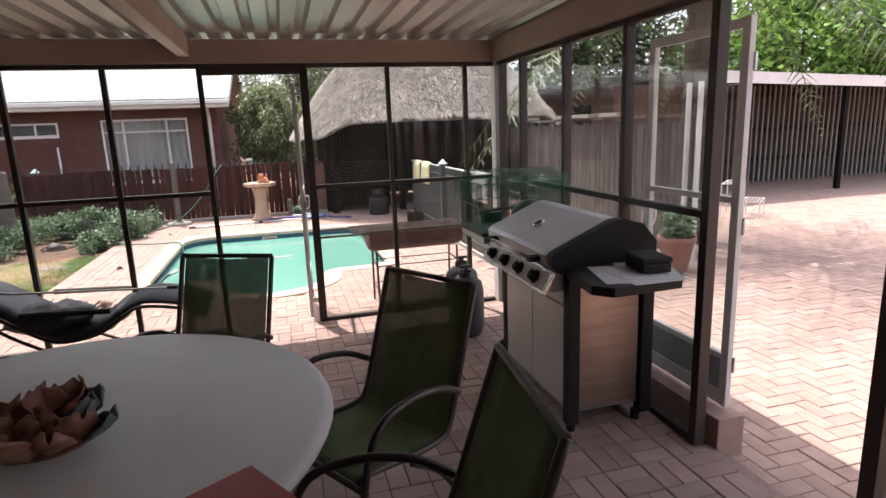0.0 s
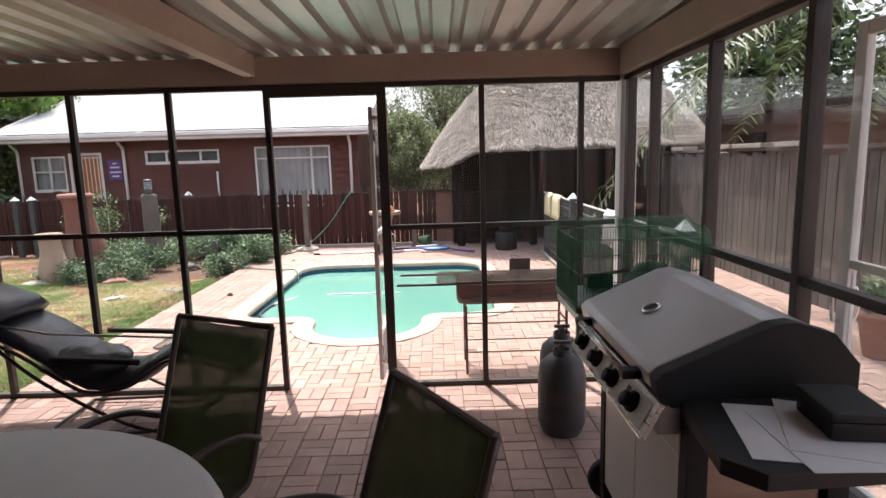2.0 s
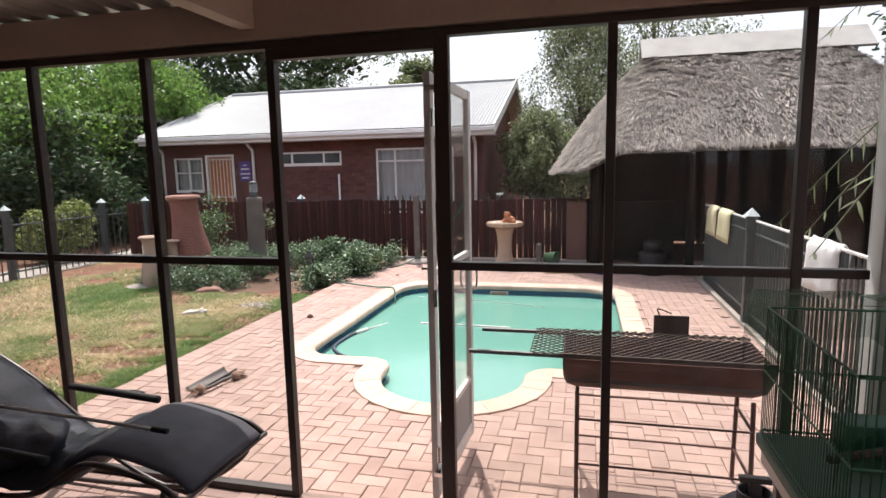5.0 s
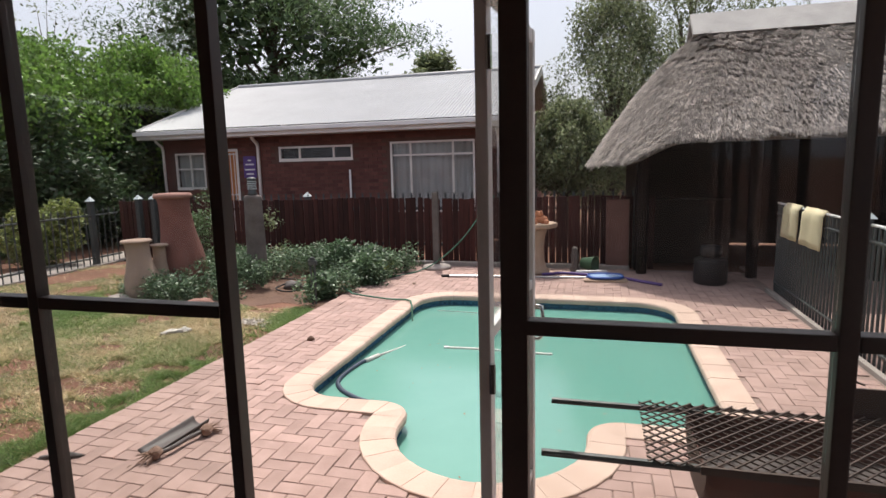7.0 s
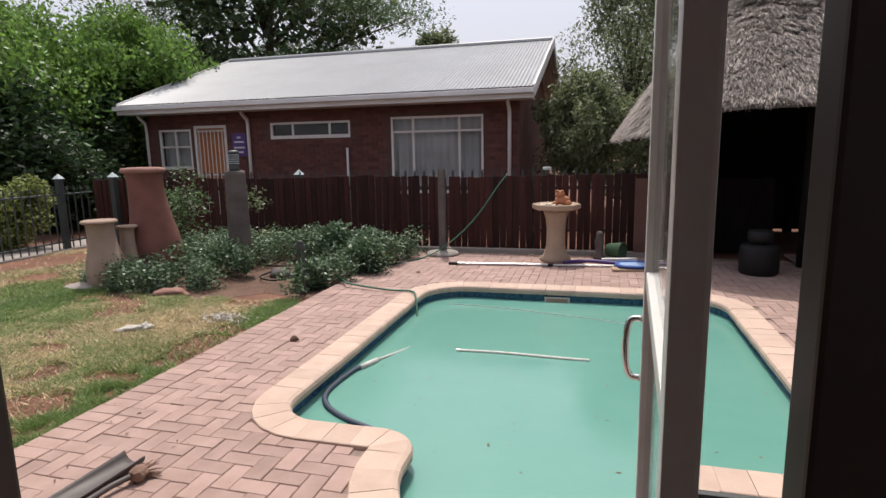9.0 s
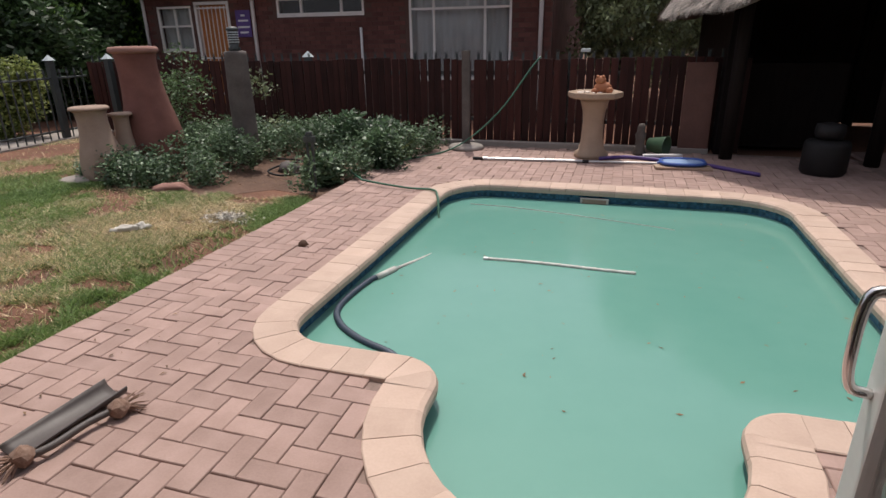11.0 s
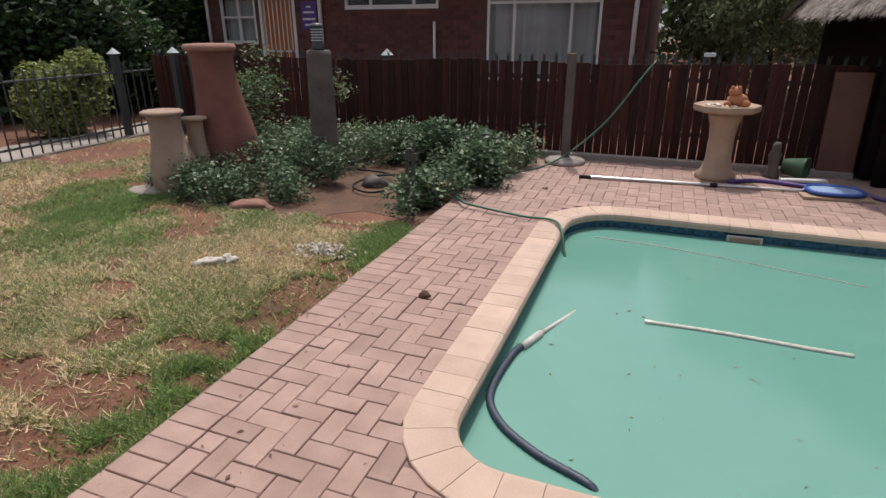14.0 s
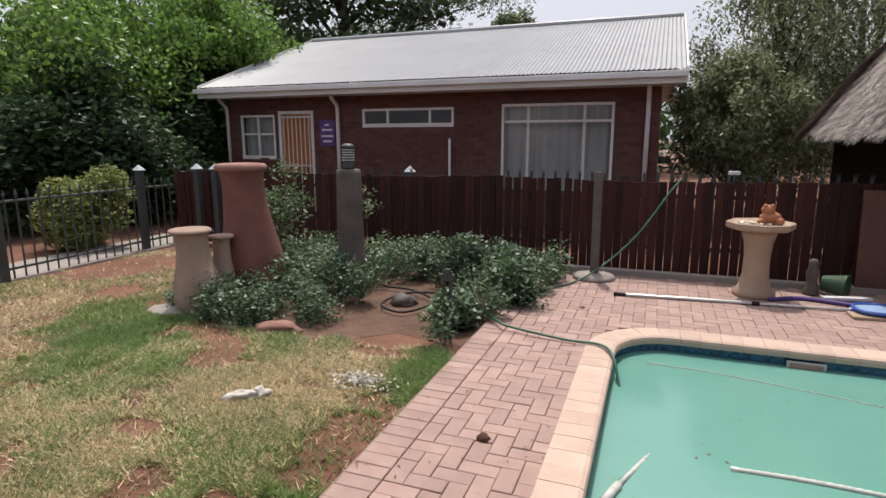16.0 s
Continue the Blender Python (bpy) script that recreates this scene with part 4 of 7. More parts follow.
for i in range(130000):
    t = rng.random() if rng.random() < 0.25 else rng.uniform(0.45, 0.85)
    u = rng.random() ** 1.15 * 0.97
    if i < 9000:
        u = rng.uniform(0, 0.03)
    p = thatch_at(t % 1, u)
    q = thatch_at(t % 1, max(0, u - 0.05))
    d = (q - p).normalized() if (q - p).length > 1e-4 else Vector((0, -0.7, -0.7))
    if u < 0.05:
        d = (eave_point(t % 1) - thatch_at(t % 1, 0.12)).normalized()
    L = rng.uniform(0.07, 0.19)
    out = Vector((0, 0, 1)) if abs(d.z) < 0.9 else Vector((0, -1, 0))
    side_v = d.cross(out).normalized()
    nrm = side_v.cross(d).normalized()
    if nrm.z < 0:
        nrm = -nrm
    w = rng.uniform(0.004, 0.011)
    d2 = (d + side_v * rng.uniform(-0.32, 0.32) + nrm * rng.uniform(0.0, 0.38)).normalized()
    s = len(v)
    base_p = p + nrm * rng.uniform(0.0, 0.02)
    v += [tuple(base_p - side_v * w), tuple(base_p + side_v * w), tuple(base_p + d2 * L)]
    f.append((s, s + 1, s + 2))
tagged(soup("reeds", v, f, THATCH, lapa), kind="stuff")
part("ridge_cap", prism([(13.25, 3.46), (13.7, 3.86), (14.15, 3.46), (14.05, 3.44), (13.7, 3.74), (13.35, 3.44)], 3.6, "x", 2.5, 0.01), THATCH_CAP, lapa, "pale cement ridge cap")
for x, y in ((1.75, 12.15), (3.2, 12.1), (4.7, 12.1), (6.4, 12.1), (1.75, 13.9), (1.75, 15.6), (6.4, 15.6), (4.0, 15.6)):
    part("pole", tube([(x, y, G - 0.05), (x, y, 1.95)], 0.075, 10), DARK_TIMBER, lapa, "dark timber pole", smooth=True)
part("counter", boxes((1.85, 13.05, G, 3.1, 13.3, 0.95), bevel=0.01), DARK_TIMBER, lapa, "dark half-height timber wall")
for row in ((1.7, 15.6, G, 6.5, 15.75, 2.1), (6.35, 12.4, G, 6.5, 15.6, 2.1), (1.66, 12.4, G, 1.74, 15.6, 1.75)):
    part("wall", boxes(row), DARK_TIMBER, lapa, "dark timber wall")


# ---- trees ----
def leaf_cloud(centres, count, size, rng, flat=0.5, droop=0.0, slim=1.0):
    """Leaves as small folded quads scattered in clumps."""
    v, f = [], []
    for _ in range(count):
        c, r = centres[rng.randrange(len(centres))]
        while True:
            d = Vector((rng.uniform(-1, 1), rng.uniform(-1, 1), rng.uniform(-1, 1)))
            if 0.15 < d.length < 1:
                break
        p = Vector(c) + Vector((d.x * r, d.y * r, d.z * r * flat * 1.5))
        a = rng.uniform(0, 2 * math.pi)
        side_ = Vector((math.cos(a), math.sin(a), rng.uniform(-0.5, 0.5))).normalized()
        up_ = Vector((rng.uniform(-1, 1), rng.uniform(-1, 1), rng.uniform(-0.6, 1) - droop)).normalized()
        w, h = size * rng.uniform(0.35, 0.6) * slim, size * rng.uniform(0.8, 1.4)
        s = len(v)
        v += [tuple(p), tuple(p + side_ * w + up_ * h * 0.45), tuple(p + up_ * h), tuple(p - side_ * w + up_ * h * 0.45)]
        f.append((s, s + 1, s + 2, s + 3))
    return v, f


def tree(name, label, at, height, radius, material, seed, count=9000, size=0.14, trunk=0.16, clumps=46, low=0.25, droop=0.0, squash=0.75, lift=0.0, slim=1.0, shade_leaves=0):
    rng = random.Random(seed)
    t = thing(name, label, "tree", at)
    bm_ = bmesh.new()
    lean = Vector((rng.uniform(-0.08, 0.08), rng.uniform(-0.08, 0.08), 0))
    top = height * 0.75
    tube(curve_points([(0, 0, -0.1), lean * top * 0.4 + Vector((0, 0, top * 0.35)), lean * top + Vector((0, 0, top))], 4), trunk, 8, bm=bm_, taper=[1 - 0.75 * k / 8 for k in range(9)])
    centres = []
    for k in range(clumps):
        a, zz = rng.uniform(0, 2 * math.pi), rng.uniform(low, 1.0)
        prof = math.sin(math.pi * min(1, max(0.08, (zz - low) / (1.02 - low) * 0.85 + 0.12)))
        rr = radius * prof * rng.uniform(0.45, 1.05)
        c = Vector((math.cos(a) * rr, math.sin(a) * rr, height * zz * 0.95))
        centres.append((c, radius * rng.uniform(0.18, 0.36)))
    for c, r in centres[:22]:
        base = Vector((0, 0, min(top, max(height * 0.18, c.z * 0.6))))
        tube([base, base.lerp(c, 0.5) + Vector((0, 0, 0.1 * height * 0.3)), c], trunk * 0.28, 5, bm=bm_, taper=[1, 0.6, 0.15])
    part("trunk", bm_, BARK, t, smooth=True)
    v_, f_ = leaf_cloud(centres, count, size, rng, squash, droop - lift, slim)
    tagged(soup("crown", v_, f_, material, t), kind="stuff")
    # larger dark leaves put the crown's inner shade into leaf colour
    if shade_leaves:
        v_, f_ = leaf_cloud([(c * 0.72 + Vector((0, 0, height * 0.10)), r * 0.9) for c, r in centres], shade_leaves, size * 2.2, rng, squash, droop)
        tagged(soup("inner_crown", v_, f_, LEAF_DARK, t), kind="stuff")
    return t


tree("tree", "bright green bushy tree beyond the railings", (-13.2, 15.6, 0), 4.7, 2.9, LEAF_BRIGHT, 1, 46000, 0.10, clumps=95, low=0.22, lift=0.7, shade_leaves=2500)
tree("tree", "bright green bushy tree beside the brick house", (-11.4, 17.6, 0), 4.9, 2.3, LEAF_BRIGHT, 2, 38000, 0.10, clumps=80, low=0.2, lift=0.7, shade_leaves=2500)
tree("tree", "tall bushy green tree behind the railings", (-17.8, 19.5, 0), 5.2, 3.2, LEAF_BRIGHT, 3, 28000, 0.14, clumps=80, low=0.15, lift=0.7, shade_leaves=2000)
tree("tree", "dense dark green hedge tree", (-17.0, 13.0, 0), 4.6, 3.0, LEAF_DARK, 4, 14000, 0.18, clumps=60, low=0.05)
tree("tree", "dense dark green shrub behind the railings", (-11.2, 13.9, 0), 2.9, 1.9, LEAF_DARK, 14, 16000, 0.12, clumps=60, low=0.04, trunk=0.07)
tree("tree", "dense dark green shrub beside the house corner", (-10.9, 16.1, 0), 2.7, 1.2, LEAF_DARK, 15, 12000, 0.12, clumps=50, low=0.04, trunk=0.07)
tree("tree", "broad dark cedar with layered sprays behind the roof", (-15.6, 31.0, 0), 14.0, 7.4, LEAF_CEDAR, 5, 80000, 0.2, 0.4, clumps=170, low=0.24, squash=0.28, slim=0.45, shade_leaves=3500)
tree("tree", "sparse leafless tree against the sky", (-22.3, 24.0, 0), 9.4, 2.6, LEAF_GREY, 6, 260, 0.13, 0.13, low=0.45)
tree("tree", "grey-green feathery tree beside the gable", (1.5, 19.4, 0), 6.0, 1.9, LEAF_GREY, 7, 34000, 0.09, clumps=120, low=0.08, droop=0.8, slim=0.55)
tree("tree", "grey-green feathery tree behind the thatch", (3.6, 21.5, 0), 7.6, 2.9, LEAF_GREY, 8, 32000, 0.10, clumps=120, low=0.12, droop=0.8, slim=0.55)
tree("tree", "grey-green drooping tree behind the gable", (0.45, 17.0, 0), 2.9, 1.2, LEAF_GREY, 12, 13000, 0.10, clumps=55, low=0.35, droop=0.9, trunk=0.07, slim=0.6)
tree("tree", "low far tree showing over the roof ridge", (-9.6, 42.0, 0), 9.0, 2.6, LEAF_GREY, 9, 6000, 0.30, clumps=50, low=0.5)
tree("tree", "green tree beyond the carport roof", (19.0, 17.0, 0), 6.5, 4.0, LEAF_BRIGHT, 10, 16000, 0.22, clumps=70, low=0.2, lift=0.5)
tree("tree", "green tree behind the yard wall", (12.0, 20.0, 0), 6.5, 4.0, LEAF_DARK, 11, 12000, 0.24, clumps=60, low=0.15)

hedge_v, hedge_f = leaf_cloud([((-30 + i * 2.2, 40 + 6 * math.sin(i * 1.3), 1.5 + 1.5 * math.sin(i * 0.7) ** 2), 3.2) for i in range(38)], 16000, 0.5, random.Random(77), 0.6)
tagged(soup("far_trees", hedge_v, hedge_f, LEAF_DARK), "distant dark tree line beyond the gardens", "trees", kind="stuff")


# ---- patio furniture ----
def sling_chair(at, rz):
    """A sling garden chair that looks along its own -y; its top edge is 0.98 m high."""
    c = thing("sling_chair", "dark green sling patio chair with a brown tube frame", "chair", at, rz, group="chairs round the table")
    hw = 0.27
    prof = curve_points([(0, -0.27, 0.395), (0, -0.22, 0.415), (0, 0.0, 0.385), (0, 0.17, 0.38), (0, 0.235, 0.44), (0, 0.33, 0.72), (0, 0.415, 0.985)], 5)
    for name_, lo, hi in (("seat", 0, 17), ("backrest", 16, len(prof))):
        b = bmesh.new()
        rows = []
        for p in prof[lo:hi]:
            rows.append([b.verts.new((x * (hw - 0.02), p.y + 0.012 * (1 - x * x), p.z - 0.022 * (1 - x * x))) for x in (-1, -0.6, -0.2, 0.2, 0.6, 1)])
        for r0, r1 in zip(rows, rows[1:]):
            for k in range(5):
                b.faces.new((r0[k], r0[k + 1], r1[k + 1], r1[k]))
        s = part(name_, b, SLING, c, "dark green woven sling", smooth=True)
        md = s.modifiers.new("thick", "SOLIDIFY")
        md.thickness = 0.004
    for sx in (-1, 1):
        part("side_rail", tube([(sx * hw, p.y, p.z) for p in prof], 0.014, 8), TUBE, c, smooth=True)
        arm = curve_points([(sx * (hw + 0.03), -0.30, 0.0), (sx * (hw + 0.035), -0.275, 0.35), (sx * (hw + 0.04), -0.20, 0.585), (sx * (hw + 0.04), -0.04, 0.645), (sx * (hw + 0.035), 0.14, 0.625), (sx * (hw + 0.02), 0.27, 0.56)], 6)
        part("arm", tube(arm, 0.015, 8), TUBE, c, smooth=True)
        leg = curve_points([(sx * (hw + 0.02), -0.02, 0.37), (sx * (hw + 0.03), 0.14, 0.25), (sx * (hw + 0.03), 0.30, 0.0)], 5)
        part("leg", tube(leg, 0.014, 8), TUBE, c, smooth=True)
    part("cross_tube", tube([(-hw, 0.415, 0.985), (hw, 0.415, 0.985)], 0.013, 8), TUBE, c)
    part("cross_tube", tube([(-hw - 0.03, -0.28, 0.39), (hw + 0.03, -0.28, 0.39)], 0.013, 8), TUBE, c)
    return c


def chair_at(x, y, fx, fy):
    """Places a chair so that the middle of its top edge stands at x, y and it faces along fx, fy."""
    a = math.atan2(fx, -fy)
    off = Vector((-math.sin(a), math.cos(a))) * 0.415
    return pose(x - off.x, y - off.y, 0.0, 0, 0, math.degrees(a))


chair = sling_chair((0, 0, 0), 0)
chair.matrix_world = chair_at(0.36, 3.13, -0.42, -0.9)
copy_thing(chair, chair_at(1.30, 2.23, -0.85, -0.53))
copy_thing(chair, chair_at(1.26, 1.05, -0.995, 0.10))

table = thing("round_table", "large round white moulded plastic garden table", "table", (-0.13, 1.75, 0))
part("tabletop", lathe([(0.6, 0.69), (0.88, 0.675), (0.925, 0.68), (0.935, 0.70), (0.925, 0.722), (0.90, 0.733), (0.5, 0.735)], 64), TABLE_WHITE, table, smooth=True)
for a in (45, 135, 225, 315):
    ca, sa = math.cos(radians(a)), math.sin(radians(a))
    part("leg", tube([(ca * 0.55, sa * 0.55, 0), (ca * 0.5, sa * 0.5, 0.35), (ca * 0.46, sa * 0.46, 0.69)], 0.035, 8), TABLE_WHITE, table, smooth=True)


def dried_flowers(at):
    """A low centrepiece of curled wooden petals and pods."""
    d = thing("table_centrepiece", "centrepiece of dried brown petals and wooden pods", "decoration", at)
    rng = random.Random(3)
    for i in range(20):
        a, r = rng.uniform(0, 6.28), rng.uniform(0.03, 0.15)
        b = bmesh.new()
        rows = []
        L, W = rng.uniform(0.08, 0.12), rng.uniform(0.05, 0.075)
        for j in range(6):
            t = j / 5
            w = W * math.sin(math.pi * (0.15 + 0.8 * t)) * (1 + 0.15 * math.sin(j * 9 + i))
            rows.append([b.verts.new((x * w, L * t, 0.05 * t * t + 0.03 * x * x + 0.006 * rng.uniform(-1, 1))) for x in (-1, -0.5, 0, 0.5, 1)])
        for r0, r1 in zip(rows, rows[1:]):
            for k in range(4):
                b.faces.new((r0[k], r0[k + 1], r1[k + 1], r1[k]))
        teal = math.cos(a) > 0.72
        p = part("petal", b, TEAL_PETAL if teal else FLOWER, d, "grey-green petal" if teal else "", smooth=True)
        md = p.modifiers.new("thick", "SOLIDIFY")
        md.thickness = 0.005
        p.matrix_basis = pose(math.cos(a) * r, math.sin(a) * r, 0.015 + rng.uniform(0, 0.04), rng.uniform(5, 28), rng.uniform(-25, 25), math.degrees(a) - 90)
    for i in range(8):
        a, r = rng.uniform(0, 6.28), rng.uniform(0, 0.08)
        b = bmesh.new()
        bmesh.ops.create_uvsphere(b, u_segments=10, v_segments=7, radius=rng.uniform(0.022, 0.034))
        p = part("pod", b, FLOWER, d, smooth=True)
        p.matrix_basis = pose(math.cos(a) * r, math.sin(a) * r, 0.07)
    part("base", lathe([(0.12, 0), (0.13, 0.012), (0.1, 0.022)], 20), FLOWER, d)
    return d


dried_flowers((-0.06, 1.67, 0.735))
red = thing("red_folder", "red card folder lying on the white table", "folder", (0.53, 1.13, 0.735), 32)
part("cover", boxes((-0.11, -0.15, 0.0, 0.11, 0.15, 0.003), bevel=0.001), RED_CARD, red)
part("cover", boxes((-0.108, -0.148, 0.005, 0.11, 0.149, 0.008), bevel=0.001), RED_CARD, red)
part("sheet", boxes((-0.104, -0.145, 0.003, 0.106, 0.145, 0.005)), PAPER, red)


def recliner(at, rz):
    """A folding padded recliner along +x, foot end at the origin side, with bent tube frame."""
    r = thing("recliner", "black padded folding recliner with a grey foot pad", "recliner", at, rz)
    pad = curve_points([(0.02, 0, 0.40), (0.14, 0, 0.47), (0.42, 0, 0.52), (0.56, 0, 0.46), (0.72, 0, 0.36), (0.95, 0, 0.33), (1.10, 0, 0.40), (1.35, 0, 0.58), (1.62, 0, 0.72), (1.85, 0, 0.83)], 5)

    def cushion(pts, half, thick, puff):
        b = bmesh.new()
        rows = []
        for i, p in enumerate(pts):
            d = (pts[min(i + 1, len(pts) - 1)] - pts[max(i - 1, 0)]).normalized()
            n_ = Vector((-d.z, 0, d.x))
            if n_.z < 0:
                n_ = -n_
            ring = []
            for k in range(12):
                a = 2 * math.pi * k / 12
                cy = math.copysign(abs(math.cos(a)) ** 0.5, math.cos(a)) * half
                cz = math.sin(a) * thick * (1 + puff * math.sin(i * 1.25) ** 2)
                ring.append(b.verts.new(p + n_ * cz + Vector((0, cy, 0))))
            rows.append(ring)
        for r0, r1 in zip(rows, rows[1:]):
            for k in range(12):
                b.faces.new((r0[k], r0[(k + 1) % 12], r1[(k + 1) % 12], r1[k]))
        b.faces.new(rows[0][::-1])
        b.faces.new(rows[-1])
        bmesh.ops.recalc_face_normals(b, faces=b.faces)
        return b

    part("foot_pad", cushion(pad[:16], 0.25, 0.028, 0.15), GREY_PAD, r, "grey padded foot end", smooth=True)
    part("body_pad", cushion(pad[15:], 0.26, 0.045, 0.35), BLACK_PAD, r, "black padded seat and back", smooth=True)
    part("head_pillow", cushion([Vector((1.5, 0, 0.74)), Vector((1.56, 0, 0.79)), Vector((1.7, 0, 0.85)), Vector((1.8, 0, 0.88))], 0.24, 0.06, 0.2), BLACK_PAD, r, "black head pillow", smooth=True)
    for sy in (-1, 1):
        y = sy * 0.29
        part("side_tube", tube([(p.x, y, p.z - 0.02) for p in pad], 0.012, 8), TUBE, r, smooth=True)
        part("leg", tube(curve_points([(0.10, y, 0.43), (0.16, y, 0.25), (0.52, y, 0.06), (1.30, y, 0.02)], 5), 0.012, 8), TUBE, r, smooth=True)
        part("leg", tube(curve_points([(1.5, y, 0.62), (1.2, y, 0.36), (0.75, y, 0.10), (0.45, y, 0.02)], 5), 0.012, 8), TUBE, r, smooth=True)
        part("armrest", tube(curve_points([(0.62, y * 1.07, 0.50), (0.85, y * 1.07, 0.515), (1.15, y * 1.07, 0.53)], 5), 0.02, 8), BLACK_PLASTIC, r, smooth=True)
    part("foot_bar", tube([(0.02, -0.29, 0.39), (0.02, 0.29, 0.39)], 0.011, 8), TUBE, r)
    part("floor_bar", tube([(1.30, -0.29, 0.02), (1.30, 0.29, 0.02)], 0.012, 8), TUBE, r)
    part("floor_bar", tube([(0.45, -0.29, 0.02), (0.45, 0.29, 0.02)], 0.012, 8), TUBE, r)
    return r


recliner((0.10, 4.32, 0), 180)
bag = thing("black_bag", "crumpled black bag lying on the recliner", "bag", (-0.95, 4.20, 0.375))
b = bmesh.new()
bmesh.ops.create_icosphere(b, subdivisions=3, radius=1)
for v_ in b.verts:
    q = v_.co.copy()
    k = 1 + 0.22 * noise.noise(q * 2.2) + 0.10 * noise.noise(q * 6)
    v_.co = Vector((q.x * 0.27 * k, q.y * 0.17 * k, max(-0.01, (q.z * 0.55 + 0.5) * 0.20 * k - 0.03)))
part("body", b, BLACK_PAD, bag, smooth=True)
stick = thing("long_stick", "long thin metal rod lying across the recliner", "rod", (0, 0, 0))
part("rod", tube([(-1.75, 4.10, 0.80), (-1.13, 4.14, 0.655), (-0.12, 4.2, 0.575)], 0.008, 8), POLE_ALU, stick)
part("grip", tube([(-0.18, 4.197, 0.58), (-0.11, 4.2, 0.574)], 0.012, 8), BLACK_PLASTIC, stick)


# ---- gas grill ----
def gas_grill():
    g = thing("gas_grill", "four-burner gas grill with a grey lid, cream doors and side shelf", "grill", (2.05, 2.31, 0))
    Y = 0.92
    part("cabinet", boxes((0.03, 0.04, 0.10, 0.50, Y - 0.04, 0.80), bevel=0.006), GREY_PANEL, g)
    for y0, y1 in ((0.06, Y / 2 - 0.004), (Y / 2 + 0.004, Y - 0.06)):
        part("door", boxes((0.008, y0, 0.14, 0.03, y1, 0.70), bevel=0.004), CREAM_DOOR, g, "cream enamel cabinet door")
    part("side_panel", boxes((0.07, 0.022, 0.12, 0.43, 0.04, 0.80), bevel=0.003), BROWN_STEEL, g, "brown-tinted brushed steel side panel")
    for x0 in (0.0, 0.44):
        for y0 in (0.0, Y - 0.06):
            part("corner_leg", boxes((x0 + 0.002, y0, 0.05, x0 + 0.07, y0 + 0.06, 0.86), bevel=0.006), BLACK_PLASTIC, g)
    part("drawer_front", boxes((-0.002, 0.05, 0.715, 0.03, Y - 0.05, 0.80), bevel=0.004), CREAM_DOOR, g)
    part("drawer_handle", tube(curve_points([(-0.002, Y - 0.36, 0.765), (-0.035, Y - 0.34, 0.76), (-0.035, Y - 0.20, 0.76), (-0.002, Y - 0.18, 0.765)], 4), 0.011, 8), STAINLESS, g, smooth=True)
    part("panel_housing", boxes((-0.07, 0.05, 0.79, 0.0, Y - 0.05, 0.885), bevel=0.006), GREY_PANEL, g)
    tilt = pose(-0.105, Y / 2, 0.852, 0, 28, 0)
    cp = part("control_panel", boxes((-0.006, -0.45, -0.065, 0.012, 0.45, 0.065), bevel=0.004), STAINLESS, g, "slanted stainless control panel")
    cp.matrix_basis = tilt
    ins = part("fascia", boxes((-0.009, -0.42, -0.048, -0.005, 0.42, 0.048), bevel=0.001), WHITE_PRINT, cp, "pale control strip")
    for k in range(4):
        y = -0.31 + k * 0.205
        kn = part("knob", lathe([(0.036, 0), (0.036, 0.012), (0.027, 0.016), (0.025, 0.04), (0.02, 0.044)], 16), BLACK_PLASTIC, cp, "black round burner knob", smooth=True)
        kn.matrix_basis = pose(-0.009, y, 0, 0, -90, 0)
        sp = part("knob_mark", boxes((-0.0105, y + 0.055, -0.02, -0.0092, y + 0.085, 0.03)), CARD_GREY, cp)
    lid = [(-0.05, 0.90), (-0.09, 0.94), (-0.098, 0.985), (-0.075, 1.008), (0.245, 1.145), (0.30, 1.152), (0.42, 1.115), (0.50, 1.02), (0.50, 0.90)]
    part("lid", prism(lid, Y - 0.07, "y", 0.065, 0.008), LID_STEEL, g, "smooth grey hood")
    for y0 in (0.0,):
        part("lid_end", prism([(x * 1.02 + 0.001, 0.89 + (z - 0.89) * 1.015) for x, z in lid], 0.058, "y", y0, 0.006), BLACK_PLASTIC, g, "black moulded lid end")
    part("fire_box", boxes((0.0, 0.03, 0.80, 0.49, Y - 0.03, 0.895), bevel=0.006), BLACK_PLASTIC, g)
    ga = part("thermometer", lathe([(0.036, 0), (0.038, 0.008), (0.031, 0.014), (0.029, 0.010)], 20), CHROME, g, "round chrome lid thermometer", smooth=True)
    ga.matrix_basis = pose(0.07, 0.50, 1.070, 0, -23, 0)
    dl = part("dial", lathe([(0.027, 0), (0.027, 0.011)], 16), BLACK_PLASTIC, ga, "dark dial face")
    part("handle_bar", tube([(-0.14, 0.14, 0.955), (-0.14, Y - 0.14, 0.955)], 0.013, 10), STAINLESS, g, "straight lid handle bar", smooth=True)
    for y in (0.16, Y - 0.16):
        part("handle_bracket", boxes((-0.155, y - 0.025, 0.94, -0.085, y + 0.025, 0.968), bevel=0.005), BLACK_PLASTIC, g)
    shelf = [(-0.03, -0.03), (-0.07, -0.34), (0.0, -0.42), (0.36, -0.40), (0.42, -0.33), (0.42, -0.01), (0.0, -0.01)]
    part("side_shelf", prism(shelf, 0.045, "z", 0.885, 0.006), BLACK_PLASTIC, g, "dark side shelf")
    part("side_shelf", boxes((0.0, Y, 0.82, 0.50, Y + 0.50, 0.86), bevel=0.008), BLACK_PLASTIC, g, "dark far side shelf")
    for x in (0.06, 0.46):
        w = part("wheel", lathe([(0.06, -0.02), (0.10, -0.022), (0.105, -0.012), (0.105, 0.012), (0.10, 0.022), (0.06, 0.02)], 24), BLACK_PLASTIC, g, smooth=True)
